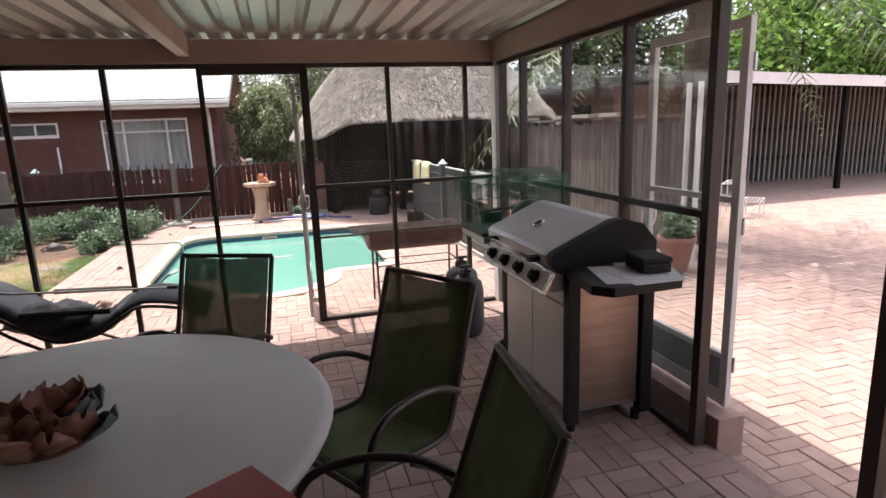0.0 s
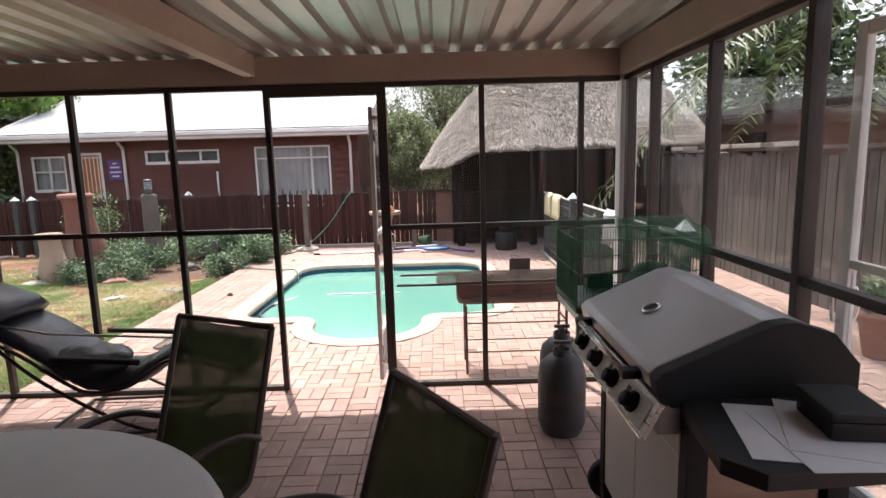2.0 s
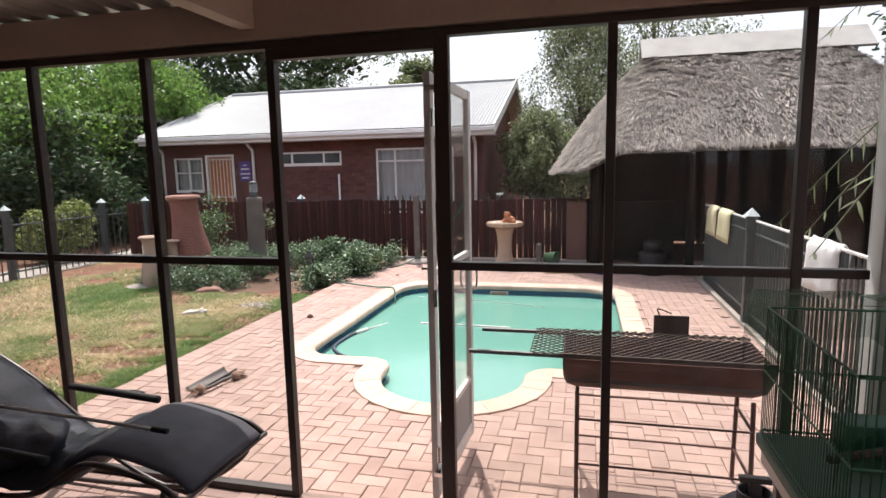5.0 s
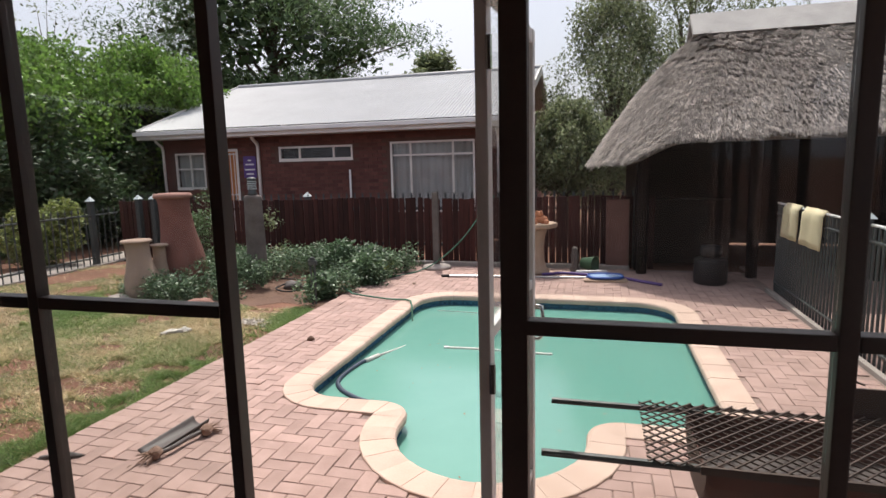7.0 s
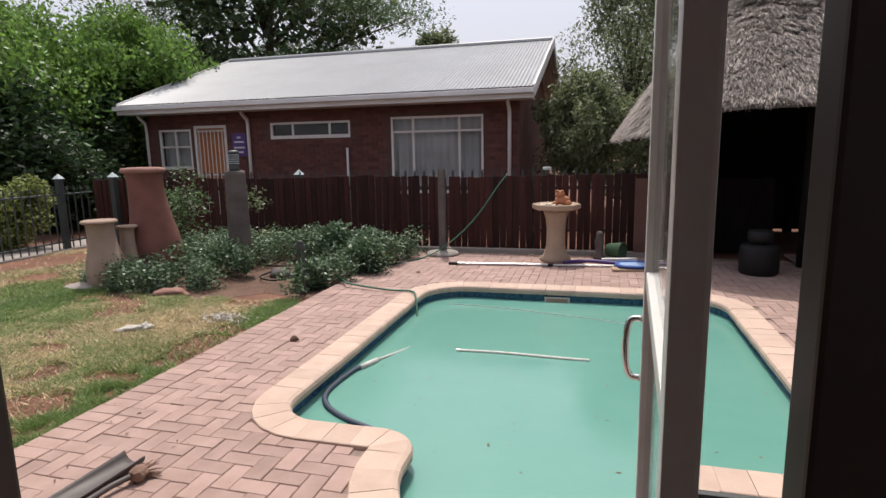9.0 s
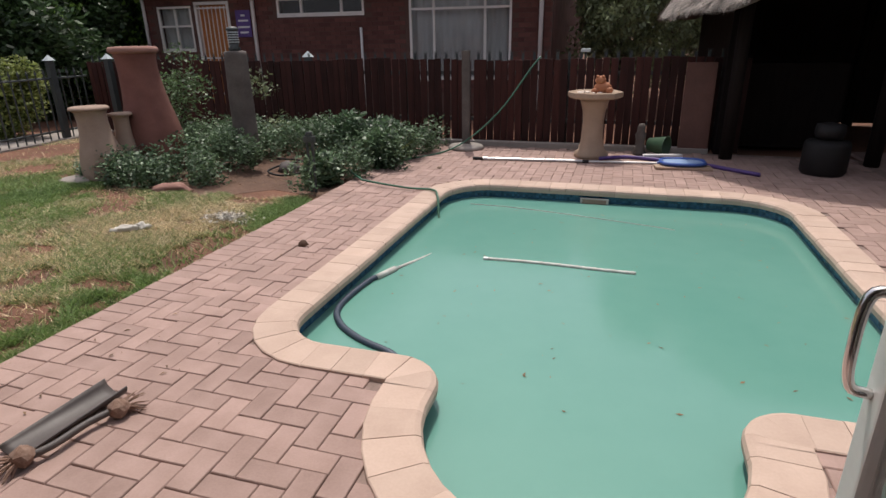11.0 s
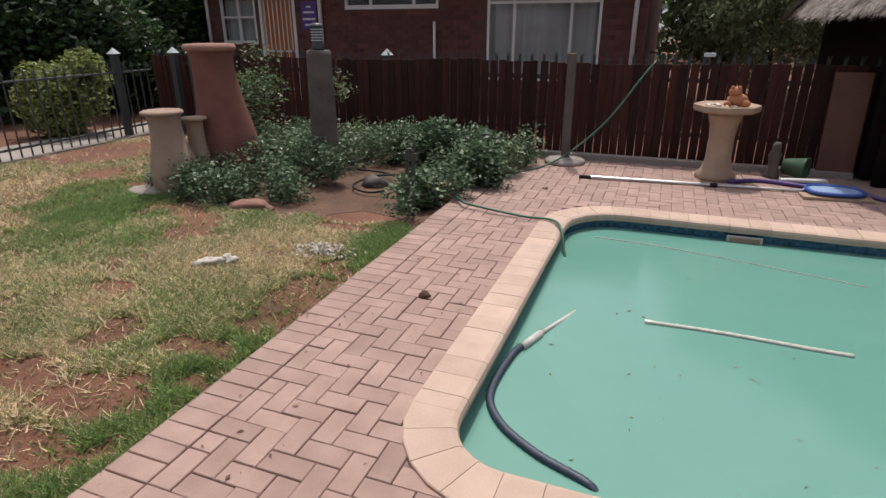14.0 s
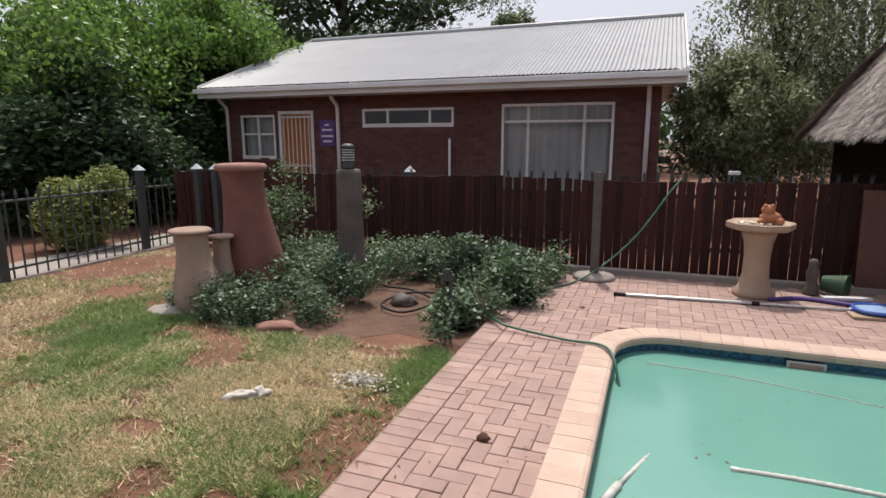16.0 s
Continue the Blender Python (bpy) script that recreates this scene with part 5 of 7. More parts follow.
        w.matrix_basis = pose(x, Y + 0.035, 0.105, 90, 0, 0)
        part("foot", lathe([(0.024, 0), (0.024, 0.06)], 10), BLACK_PLASTIC, g).matrix_basis = pose(x - 0.02, 0.04, 0)
    return g


gas_grill()
papers = thing("paper_sheets", "white paper sheets lying on the grill shelf", "paper", (2.22, 2.08, 0.931), -14)
for k, (dx, dy, rz) in enumerate(((0, 0, 0), (0.08, -0.02, 12), (0.12, 0.03, -9))):
    part("sheet", boxes((-0.135, -0.16, 0, 0.135, 0.16, 0.0015)), PAPER, papers).matrix_basis = pose(dx, dy, 0.0016 * k, 0, 0, rz)
bx = thing("black_tool_case", "black plastic case standing on the grill shelf", "case", (2.36, 2.10, 0.938), -8)
part("body", boxes((-0.07, -0.095, 0, 0.07, 0.095, 0.048), bevel=0.01), BLACK_PLASTIC, bx)
part("lid", boxes((-0.074, -0.099, 0.05, 0.074, 0.099, 0.074), bevel=0.01), BLACK_PLASTIC, bx)


def gas_bottle(at, s):
    g = thing("gas_cylinder", "squat grey steel gas cylinder beside the grill", "gas cylinder", at, group="gas cylinders")
    part("body", lathe([(0.11 * s, 0.0), (0.13 * s, 0.02), (0.15 * s, 0.07), (0.15 * s, 0.36), (0.135 * s, 0.43), (0.085 * s, 0.475), (0.04 * s, 0.485)], 28), GAS_GREY, g, smooth=True)
    part("collar", lathe([(0.055 * s, 0.45), (0.058 * s, 0.52), (0.052 * s, 0.52), (0.05 * s, 0.45)], 20), GAS_GREY, g)
    part("foot_ring", lathe([(0.12 * s, 0.0), (0.122 * s, 0.03), (0.115 * s, 0.03)], 20), GAS_GREY, g)
    part("valve", boxes((-0.018, -0.018, 0.485, 0.018, 0.018, 0.55), (-0.05, -0.012, 0.55, 0.05, 0.012, 0.57), bevel=0.004), CARD_GREY, g, "dull grey valve")
    part("label_band", lathe([(0.1508 * s, 0.22), (0.1508 * s, 0.29)], 28), CARD_GREY, g, "worn label band")
    return g


gas_bottle((2.03, 3.98, 0), 0.95)
gas_bottle((2.10, 4.31, 0), 0.95)


def wire_cage(at):
    """A green wire cage with a solid tray, vertical wires and an overhanging wire top."""
    c = thing("wire_cage", "green wire pet cage on a dark green tray", "cage", at)
    X, Y, Z = 0.60, 0.50, 0.40
    part("tray", boxes((0, 0, 0.045, X, Y, 0.075), bevel=0.01), GREEN_LID, c, "dark green plastic tray")
    part("skirt", boxes((0.012, 0.012, 0, X - 0.012, Y - 0.012, 0.045), bevel=0.004), CREAM_DOOR, c, "cream tray base")
    for z in (0.085, 0.24, Z):
        part("hoop", tube([(0.01, 0.01, z), (X - 0.01, 0.01, z), (X - 0.01, Y - 0.01, z), (0.01, Y - 0.01, z)], 0.003, 5, closed=True), GREEN_WIRE, c)
    b = bmesh.new()
    n_ = 40
    for i in range(n_):
        t = i / (n_ - 1)
        x_, y_ = 0.01 + (X - 0.02) * t, 0.01 + (Y - 0.02) * t
        for p in ((x_, 0.01), (x_, Y - 0.01), (0.01, y_), (X - 0.01, y_)):
            tube([(p[0], p[1], 0.07), (p[0], p[1], Z)], 0.0017, 3, bm=b, caps=False)
    part("wire_grid", b, GREEN_WIRE, c, "thin green wires")["kind"] = "stuff"
    part("perch", tube([(0.02, 0.12, 0.20), (X - 0.02, 0.40, 0.19)], 0.009, 8), BARK, c, "brown wooden perch")
    part("feed_box", boxes((0.16, Y - 0.10, 0.077, 0.30, Y - 0.02, 0.15), bevel=0.006), HOSE_GREEN, c, "green feed box")
    sheet = bmesh.new()
    rows = []
    for j in range(13):
        row = []
        for i in range(17):
            e_ = max(0, abs(i - 8) - 6) + max(0, abs(j - 6) - 4)
            sag = 0.05 + 0.04 * noise.noise((i * 0.5, j * 0.6, 3))
            row.append(sheet.verts.new((-0.02 + (X + 0.04) * min(max((i - 2) / 12, -0.02), 1.02), -0.02 + (Y + 0.04) * min(max((j - 2) / 8, -0.02), 1.02), Z + 0.012 + 0.07 * (1 - abs(j - 6) / 6.0) + 0.03 * noise.noise((i * 0.7, j * 0.9, 1)) - sag * e_)))
        rows.append(row)
    for r0, r1 in zip(rows, rows[1:]):
        for k in range(16):
            sheet.faces.new((r0[k], r0[k + 1], r1[k + 1], r1[k]))
    part("net_cover", sheet, NET_GREEN, c, "thin green net thrown over the top", smooth=True)
    hood = bmesh.new()
    bmesh.ops.create_icosphere(hood, subdivisions=2, radius=1)
    for v_ in hood.verts:
        v_.co = Vector((0.42 + v_.co.x * 0.15, 0.16 + v_.co.y * 0.14, max(0.076, 0.10 + v_.co.z * 0.17)))
    part("nest_hood", hood, GREEN_LID, c, "dark green nest hood inside", smooth=True)
    return c


GREEN_WIRE = mat("green_coated_wire", (0.07, 0.22, 0.12), (0.05, 0.16, 0.09), rough=0.5, scale=9, fine=60, bump=0)
wire_cage((1.96, 3.35, 0.862))

# ---- half-drum braai outside ----


def braai():
    b_ = thing("drum_braai", "rusty half-drum barbecue with a steel mesh grid", "barbecue", (1.44, 5.30, G))
    L, R, zt = 0.95, 0.21, 0.75
    b = bmesh.new()
    rows = []
    for j in range(9):
        x = L * (0, 0.02, 0.07, 0.3, 0.5, 0.7, 0.93, 0.98, 1)[j]
        k_ = (0.72, 0.92, 1, 1, 1, 1, 1, 0.92, 0.72)[j]
        rows.append([b.verts.new((x, R * math.cos(a), zt - R * k_ * math.sin(a) * 0.95)) for a in [math.pi * k / 14 for k in range(15)]])
    for r0, r1 in zip(rows, rows[1:]):
        for k in range(14):
            b.faces.new((r0[k], r0[k + 1], r1[k + 1], r1[k]))
    b.faces.new(rows[0])
    b.faces.new(rows[-1][::-1])
    t = part("drum", b, RUST, b_, "rusty brown half drum", smooth=False)
    md = t.modifiers.new("thick", "SOLIDIFY")
    md.thickness = 0.006
    part("ash", boxes((0.03, -0.18, zt - 0.13, L - 0.03, 0.18, zt - 0.11)), CARD_GREY, b_, "grey ash bed")
    for sy in (-1, 1):
        part("grid_tube", tube([(-0.47, sy * 0.20, zt + 0.008), (0.06, sy * 0.20, zt + 0.008)], 0.012, 8), DARK_IRON, b_, "grid handle tube")
        part("grid_edge", tube([(-0.0, sy * 0.23, zt + 0.012), (L, sy * 0.23, zt + 0.012)], 0.006, 6), MESH_STEEL, b_)
    mesh = bmesh.new()
    step, wx = 0.045, 0.46
    x0, x1 = -0.16, L - 0.02
    k = x0 - wx
    while k < x1:
        for s in (1, -1):
            a, c = (k, -0.23), (k + wx, 0.23)
            pts = []
            for t_ in (0, 1):
                pts.append((a[0] + (c[0] - a[0]) * t_, s * (a[1] + (c[1] - a[1]) * t_)))
            (xa, ya), (xb, yb) = pts
            if xb > x0 and xa < x1:
                ta, tb = max(0, (x0 - xa) / (xb - xa)), min(1, (x1 - xa) / (xb - xa))
                p = (xa + (xb - xa) * ta, ya + (yb - ya) * ta, zt + 0.024 + 0.002 * s)
                q = (xa + (xb - xa) * tb, ya + (yb - ya) * tb, zt + 0.024 + 0.002 * s)
                tube([p, q], 0.0032, 4, bm=mesh, caps=False)
        k += step
    tagged(part("grid", mesh, MESH_STEEL, b_, "diamond steel mesh grid"), kind="stuff")
    for x in (0.07, L - 0.07):
        for sy in (-1, 1):
            part("leg", tube([(x, sy * 0.14, zt - 0.19), (x, sy * 0.17, 0.0)], 0.011, 6), RUST, b_)
        part("leg_brace", tube([(x, -0.165, 0.18), (x, 0.165, 0.18)], 0.008, 6), RUST, b_)
        part("leg_brace", tube([(x, -0.16, 0.42), (x, 0.16, 0.42)], 0.008, 6), RUST, b_)
    for z in (0.18, 0.42):
        for sy in (-1, 1):
            part("leg_rail", tube([(0.07, sy * 0.16, z), (L - 0.07, sy * 0.16, z)], 0.006, 6), RUST, b_)
    ap = part("back_plate", boxes((0.47, 0.24, zt - 0.06, 0.65, 0.25, zt + 0.12), bevel=0.003), MESH_STEEL, b_, "dark upright steel plate")
    part("plate_handle", tube(curve_points([(0.50, 0.245, zt + 0.12), (0.49, 0.245, zt + 0.155), (0.56, 0.25, zt + 0.13)], 4), 0.004, 6), MESH_STEEL, ap)
    part("grid_side", boxes((-0.02, -0.236, zt + 0.008, L, -0.226, zt + 0.032), bevel=0.002), MESH_STEEL, b_)
    return b_


braai()
# ---- towels on the pool fence ----
for y0, w_, mt, lab in ((10.32, 0.50, TOWEL, "cream towel hung over the pool fence"), (9.62, 0.56, TOWEL, "yellowish towel hung over the pool fence"), (6.65, 0.55, PAPER, "white cloth hung over the pool fence")):
    tw = thing("towel", lab, "towel", (3.23, y0, 0))
    b = bmesh.new()
    rows = []
    for j in range(13):
        t_ = j / 12
        prof_x = -0.035 if t_ < 0.46 else (0.035 if t_ > 0.54 else 0.0)
        z_ = 0.66 + (t_ / 0.46) * 0.36 if t_ < 0.46 else (1.045 if t_ <= 0.54 else 1.02 - (t_ - 0.54) / 0.46 * 0.24)
        rows.append([b.verts.new((prof_x + 0.012 * math.sin(i * 1.7 + j * 0.4), w_ * i / 7, z_)) for i in range(8)])
    for r0, r1 in zip(rows, rows[1:]):
        for k in range(7):
            b.faces.new((r0[k], r0[k + 1], r1[k + 1], r1[k]))
    s = part("cloth", b, mt, tw, smooth=True)
    md = s.modifiers.new("thick", "SOLIDIFY")
    md.thickness = 0.012
part("top_rail", tube([(3.22, 5.05, 1.02), (3.25, 11.2, 1.02)], 0.014, 6), WHITE_ALU, bpy.data.objects["pool_fence"], "pale top rail")
kerb = tagged(link_bm("trim_fence_kerb", boxes((3.15, 5.05, G - 0.05, 3.20, 11.2, G + 0.03), bevel=0.006), CONCRETE), "pale kerb at the foot of the pool fence", "kerb", kind="structure")

# ---- garden ornaments ----
def chiminea(at, h, r, material, label, brim, lean=0.0):
    c = thing("chiminea", label, "garden ornament", at)
    part("body", lathe([(r * 0.92, 0), (r, 0.06 * h), (r * 1.01, 0.16 * h), (r * 0.97, 0.28 * h), (r * 0.86, 0.42 * h), (r * 0.74, 0.54 * h), (r * 0.665, 0.66 * h), (r * 0.63, 0.80 * h), (r * 0.64, 0.90 * h), (r * 0.69, 0.945 * h), (r * 0.69, 0.955 * h)], 32, wobble=0.04, seed=h), material, c, smooth=True)
    part("rim", lathe([(r * 0.71, 0.945 * h), (r * brim, 0.955 * h), (r * brim * 1.02, 0.975 * h), (r * brim * 0.95, 0.995 * h), (r * 0.5, h), (r * 0.3, 0.985 * h)], 32, wobble=0.03), SANDSTONE if material is SANDSTONE else TERRACOTTA_TOP, c, "flared rim", smooth=True)
    for piece in c.children:
        for v_ in piece.data.vertices:
            v_.co.x -= lean * v_.co.z / h
    return c


TERRACOTTA_TOP = mat("pale_terracotta", (0.31, 0.165, 0.13), (0.23, 0.115, 0.09), rough=0.9, scale=5, fine=70, bump=0.3)
chiminea((-4.70, 10.40, -0.12), 1.39, 0.335, TERRACOTTA, "tall bottle-shaped red terracotta chiminea", 0.78, 0.12)
chiminea((-4.83, 9.72, -0.12), 0.80, 0.235, SANDSTONE, "short bottle-shaped sandstone-coloured chiminea", 0.82, 0.06)
chiminea((-4.80, 10.02, -0.12), 0.70, 0.13, SANDSTONE, "small narrow sandstone-coloured chiminea", 0.95)
pl = thing("flat_stone", "pale flat stone leaning at the chiminea foot", "stone", (-5.02, 9.55, -0.12))
b = bmesh.new()
bmesh.ops.create_icosphere(b, subdivisions=2, radius=1)
for v_ in b.verts:
    v_.co = Vector((v_.co.x * 0.27, v_.co.y * 0.2, max(0, v_.co.z) * 0.09 + 0.0)) * (1 + 0.15 * noise.noise(v_.co * 2))
part("stone", b, CONCRETE, pl)

stump = thing("garden_post", "weathered grey timber post with a lantern on top", "post", (-3.83, 10.9, -0.12))
part("post", lathe([(0.15, 0), (0.145, 0.3), (0.14, 0.8), (0.135, 1.27), (0.13, 1.31), (0.10, 1.32)], 18, wobble=0.12, seed=2), POST_GREY, stump, smooth=True)
ln = part("lantern", lathe([(0.055, 1.32), (0.075, 1.34), (0.05, 1.37), (0.06, 1.40)], 14), DARK_IRON, stump, "dark garden lantern", smooth=True)
part("lantern_glass", lathe([(0.055, 1.40), (0.058, 1.53), (0.05, 1.54)], 14), GAS_GREY, ln, smooth=True)
part("lantern_cap", lathe([(0.075, 1.54), (0.07, 1.56), (0.05, 1.58), (0.03, 1.585)], 14), DARK_IRON, ln, smooth=True)
for k in range(5):
    part("lantern_ring", lathe([(0.066, 1.41 + k * 0.027), (0.068, 1.415 + k * 0.027), (0.066, 1.42 + k * 0.027)], 14), WHITE_CAP, ln)

bath = thing("bird_bath", "cream cast-stone bird bath on a waisted pedestal", "bird bath", (0.24, 11.95, G))
part("pedestal", lathe([(0.20, 0), (0.20, 0.05), (0.155, 0.09), (0.125, 0.22), (0.12, 0.42), (0.135, 0.56), (0.16, 0.64), (0.17, 0.68)], 24, wobble=0.02), CREAM_STONE, bath, smooth=True)
part("tray", lathe([(0.17, 0.68), (0.29, 0.69), (0.315, 0.71), (0.315, 0.755), (0.30, 0.765), (0.27, 0.75), (0.1, 0.74)], 8, wobble=0.0), CREAM_STONE, bath, "eight-sided tray")
frog = thing("frog_figurine", "orange clay frog ornament sitting on the bird bath", "figurine", (0.32, 11.93, G + 0.745))
b = bmesh.new()
for (cx, cy, cz, sx, sy, sz) in ((0, 0, 0.065, 0.10, 0.075, 0.065), (-0.03, -0.02, 0.145, 0.062, 0.055, 0.05), (-0.06, -0.045, 0.185, 0.02, 0.02, 0.02), (0.0, -0.05, 0.185, 0.02, 0.02, 0.02), (0.075, -0.05, 0.035, 0.045, 0.035, 0.038), (-0.085, -0.05, 0.03, 0.04, 0.03, 0.03)):
    r_ = bmesh.ops.create_uvsphere(b, u_segments=12, v_segments=8, radius=1)
    bmesh.ops.transform(b, matrix=Matrix.Translation((cx, cy, cz)) @ Matrix.Diagonal((sx, sy, sz, 1)), verts=r_["verts"])
frog_mesh = bpy.data.meshes.new("frog_figurine")
b.to_mesh(frog_mesh)
b.free()
frog_mesh.materials.append(FROG)
frog_mesh.polygons.foreach_set("use_smooth", [True] * len(frog_mesh.polygons))
fr = new("body", frog_mesh)
fr.parent = frog
rng = random.Random(8)
for i in range(9):
    sh = thing("shell", "small pale sea shell lying in the bird bath", "shell", (0.24 + rng.uniform(-0.2, 0.06), 11.88 + rng.uniform(-0.1, 0.1), G + 0.742), rng.uniform(0, 360), group="shells in the bird bath")
    b = bmesh.new()
    bmesh.ops.create_icosphere(b, subdivisions=1, radius=1)
    for v_ in b.verts:
        v_.co = Vector((v_.co.x * 0.035, v_.co.y * 0.024, (v_.co.z + 1) * 0.014)) * (1 + 0.2 * noise.noise(v_.co * 3 + Vector((i, 0, 0))))
    part("body", b, SHELL, sh)

# ---- pool cleaning gear along the fence ----
pole = thing("pool_pole", "long aluminium telescopic pool pole lying on the paving", "pole", (0, 0, 0))
part("pole", tube([(-1.08, 11.45, G + 0.02), (0.2, 11.55, G + 0.02)], 0.017, 8), POLE_ALU, pole)
part("inner_pole", tube([(0.2, 11.55, G + 0.02), (0.98, 11.61, G + 0.02)], 0.014, 8), POLE_ALU, pole)
part("grip", tube([(-1.10, 11.448, G + 0.02), (-0.98, 11.458, G + 0.02)], 0.019, 8), BLACK_PLASTIC, pole)
part("clamp", tube([(0.17, 11.548, G + 0.02), (0.24, 11.553, G + 0.02)], 0.021, 8), BLACK_PLASTIC, pole)
net = thing("pool_net", "flat blue leaf net with a pale mesh", "pool net", (1.24, 11.58, G + 0.01), 4)
part("rim", tube([(0.23 * math.copysign(abs(math.cos(a)) ** 0.7, math.cos(a)), 0.17 * math.copysign(abs(math.sin(a)) ** 0.7, math.sin(a)), 0.045) for a in [2 * math.pi * k / 28 for k in range(28)]], 0.018, 8, closed=True), BLUE_PLASTIC, net, smooth=True)
b = bmesh.new()
b.faces.new([b.verts.new((0.22 * math.copysign(abs(math.cos(a)) ** 0.7, math.cos(a)), 0.16 * math.copysign(abs(math.sin(a)) ** 0.7, math.sin(a)), 0.045)) for a in [2 * math.pi * k / 28 for k in range(28)]])
part("mesh", b, PALE_BLUE, net, "pale blue mesh")
part("socket", tube([(-0.26, 0.01, 0.02), (-0.2, 0.01, 0.04)], 0.02, 8), BLUE_PLASTIC, net)
part("board", boxes((-0.30, -0.20, -0.008, 0.28, -0.02, 0.018), bevel=0.004), CREAM_STONE, net, "worn wooden board under it")
n2 = thing("pool_brush", "white and blue pool brush lying by the fence", "pool brush", (1.05, 11.95, G), 12)
part("back", boxes((-0.22, -0.04, 0.03, 0.22, 0.04, 0.06), bevel=0.012), PAPER, n2)
part("bristles", boxes((-0.21, -0.03, 0, 0.21, 0.03, 0.032), bevel=0.004), BLUE_PLASTIC, n2)
hose2 = thing("purple_pool_hose", "dark purple corrugated pool hose on the paving", "hose", (0, 0, 0))
part("hose", tube(curve_points([(0.35, 11.75, G + 0.02), (0.65, 11.9, G + 0.02), (1.0, 11.82, G + 0.02), (1.45, 11.65, G + 0.02), (1.7, 11.45, G + 0.02), (1.95, 11.25, G + 0.02)], 6), 0.022, 8), PURPLE, hose2, smooth=True)
cone = thing("green_bucket", "dark green plastic bucket lying on its side", "bucket", (1.0, 12.2, G + 0.12), 0)
cb = part("body", lathe([(0.075, -0.11), (0.08, -0.10), (0.115, 0.10), (0.125, 0.115), (0.108, 0.108), (0.07, -0.09)], 20), GREEN_LID, cone, smooth=True)
cb.matrix_basis = pose(0, 0, 0, 90, 0, 62)
orn = thing("stone_ornament", "small grey stone garden figure by the fence", "ornament", (0.80, 12.2, G))
part("body", lathe([(0.075, 0), (0.08, 0.03), (0.05, 0.08), (0.055, 0.18), (0.065, 0.24), (0.04, 0.29), (0.045, 0.33), (0.03, 0.37)], 14, wobble=0.1), POST_GREY, orn, smooth=True)
pnl = thing("reddish_panel", "plain reddish-brown board leaning on the fence", "board", (1.42, 12.48, G), 0)
part("panel", boxes((-0.17, -0.012, 0, 0.17, 0.012, 1.06), bevel=0.003), RED_BOARD, pnl).matrix_basis = pose(0, 0, 0, -5, 0, 0)
pump = thing("pump_box", "dark drum-shaped pool pump housing in the shade", "pump", (2.58, 11.55, G))
part("body", lathe([(0.19, 0), (0.21, 0.03), (0.21, 0.30), (0.19, 0.34), (0.06, 0.36)], 20), BLACK_PLASTIC, pump, smooth=True)
part("lid", lathe([(0.12, 0.36), (0.14, 0.42), (0.13, 0.50), (0.03, 0.52)], 16), BLACK_PLASTIC, pump, "rounded dark lid", smooth=True)
lampw = thing("wall_lantern", "small pale outdoor lamp on the fence top", "lamp", (0.05, 12.72, 1.05))
part("post", boxes((-0.012, -0.012, -0.12, 0.012, 0.012, 0.06)), DARK_IRON, lampw)
part("head", boxes((-0.06, -0.03, 0.06, 0.06, 0.03, 0.10), bevel=0.008), WHITE_CAP, lampw)
skim = thing("skimmer_lid", "cream weir flap in the pool wall", "skimmer", (0.38, 10.27, G - 0.10))
part("frame", boxes((-0.13, -0.012, -0.03, 0.13, 0.01, 0.03), bevel=0.004), CREAM_DOOR, skim)
part("flap", boxes((-0.11, -0.018, -0.02, 0.11, -0.013, 0.02), bevel=0.002), SANDSTONE, skim)

# ---- hoses and things on the water ----
gh = thing("garden_hose", "thin green garden hose hanging from fence to bed", "hose", (0, 0, 0))
part("hose", tube(curve_points([(-0.50, 12.60, 1.06), (-0.62, 12.5, 0.90), (-0.92, 12.3, 0.45), (-1.25, 12.1, 0.12), (-1.55, 11.8, -0.05), (-1.9, 11.2, -0.06), (-2.2, 10.5, -0.03), (-1.95, 10.08, -0.02), (-1.82, 10.0, -0.03), (-1.36, 9.89, G + 0.025), (-1.10, 9.86, G + 0.03), (-0.98, 9.66, G + 0.03), (-0.92, 9.5, WATER_Z + 0.02), (-0.88, 9.42, WATER_Z - 0.05)], 6), 0.011, 8), HOSE_GREEN, gh, smooth=True)
ph = thing("pool_suction_hose", "dark ribbed pool hose floating along the pool edge", "hose", (0, 0, 0))
hp = curve_points([(-0.88, 8.12, WATER_Z + 0.01), (-0.93, 7.98, WATER_Z + 0.012), (-0.945, 7.62, WATER_Z + 0.01), (-0.85, 7.42, WATER_Z + 0.01), (-0.66, 7.28, WATER_Z + 0.008), (-0.46, 7.20, WATER_Z + 0.004), (-0.40, 7.17, WATER_Z - 0.02)], 14)
part("hose", tube(hp, 0.019, 10, taper=[1 + (0.10 if i % 2 else -0.06) for i in range(len(hp))]), HOSE_BLUE, ph, smooth=True)
part("cuff", tube([(-0.90, 8.06, WATER_Z + 0.012), (-0.84, 8.24, WATER_Z + 0.01)], 0.022, 10), HOSE_WHITE, ph, "white hose cuff", smooth=True)
part("jet_pipe", tube([(-0.84, 8.24, WATER_Z + 0.008), (-0.70, 8.62, WATER_Z - 0.012)], 0.013, 8), HOSE_WHITE, ph, "pale thin pipe under the surface", smooth=True)
fl = thing("floating_tube", "thin white ribbed tube floating on the pool", "tube", (0, 0, 0))
fp = [Vector((-0.27 + 1.01 * k / 50, 8.60 + 0.012 * math.sin(k * 0.1), WATER_Z + 0.004)) for k in range(51)]
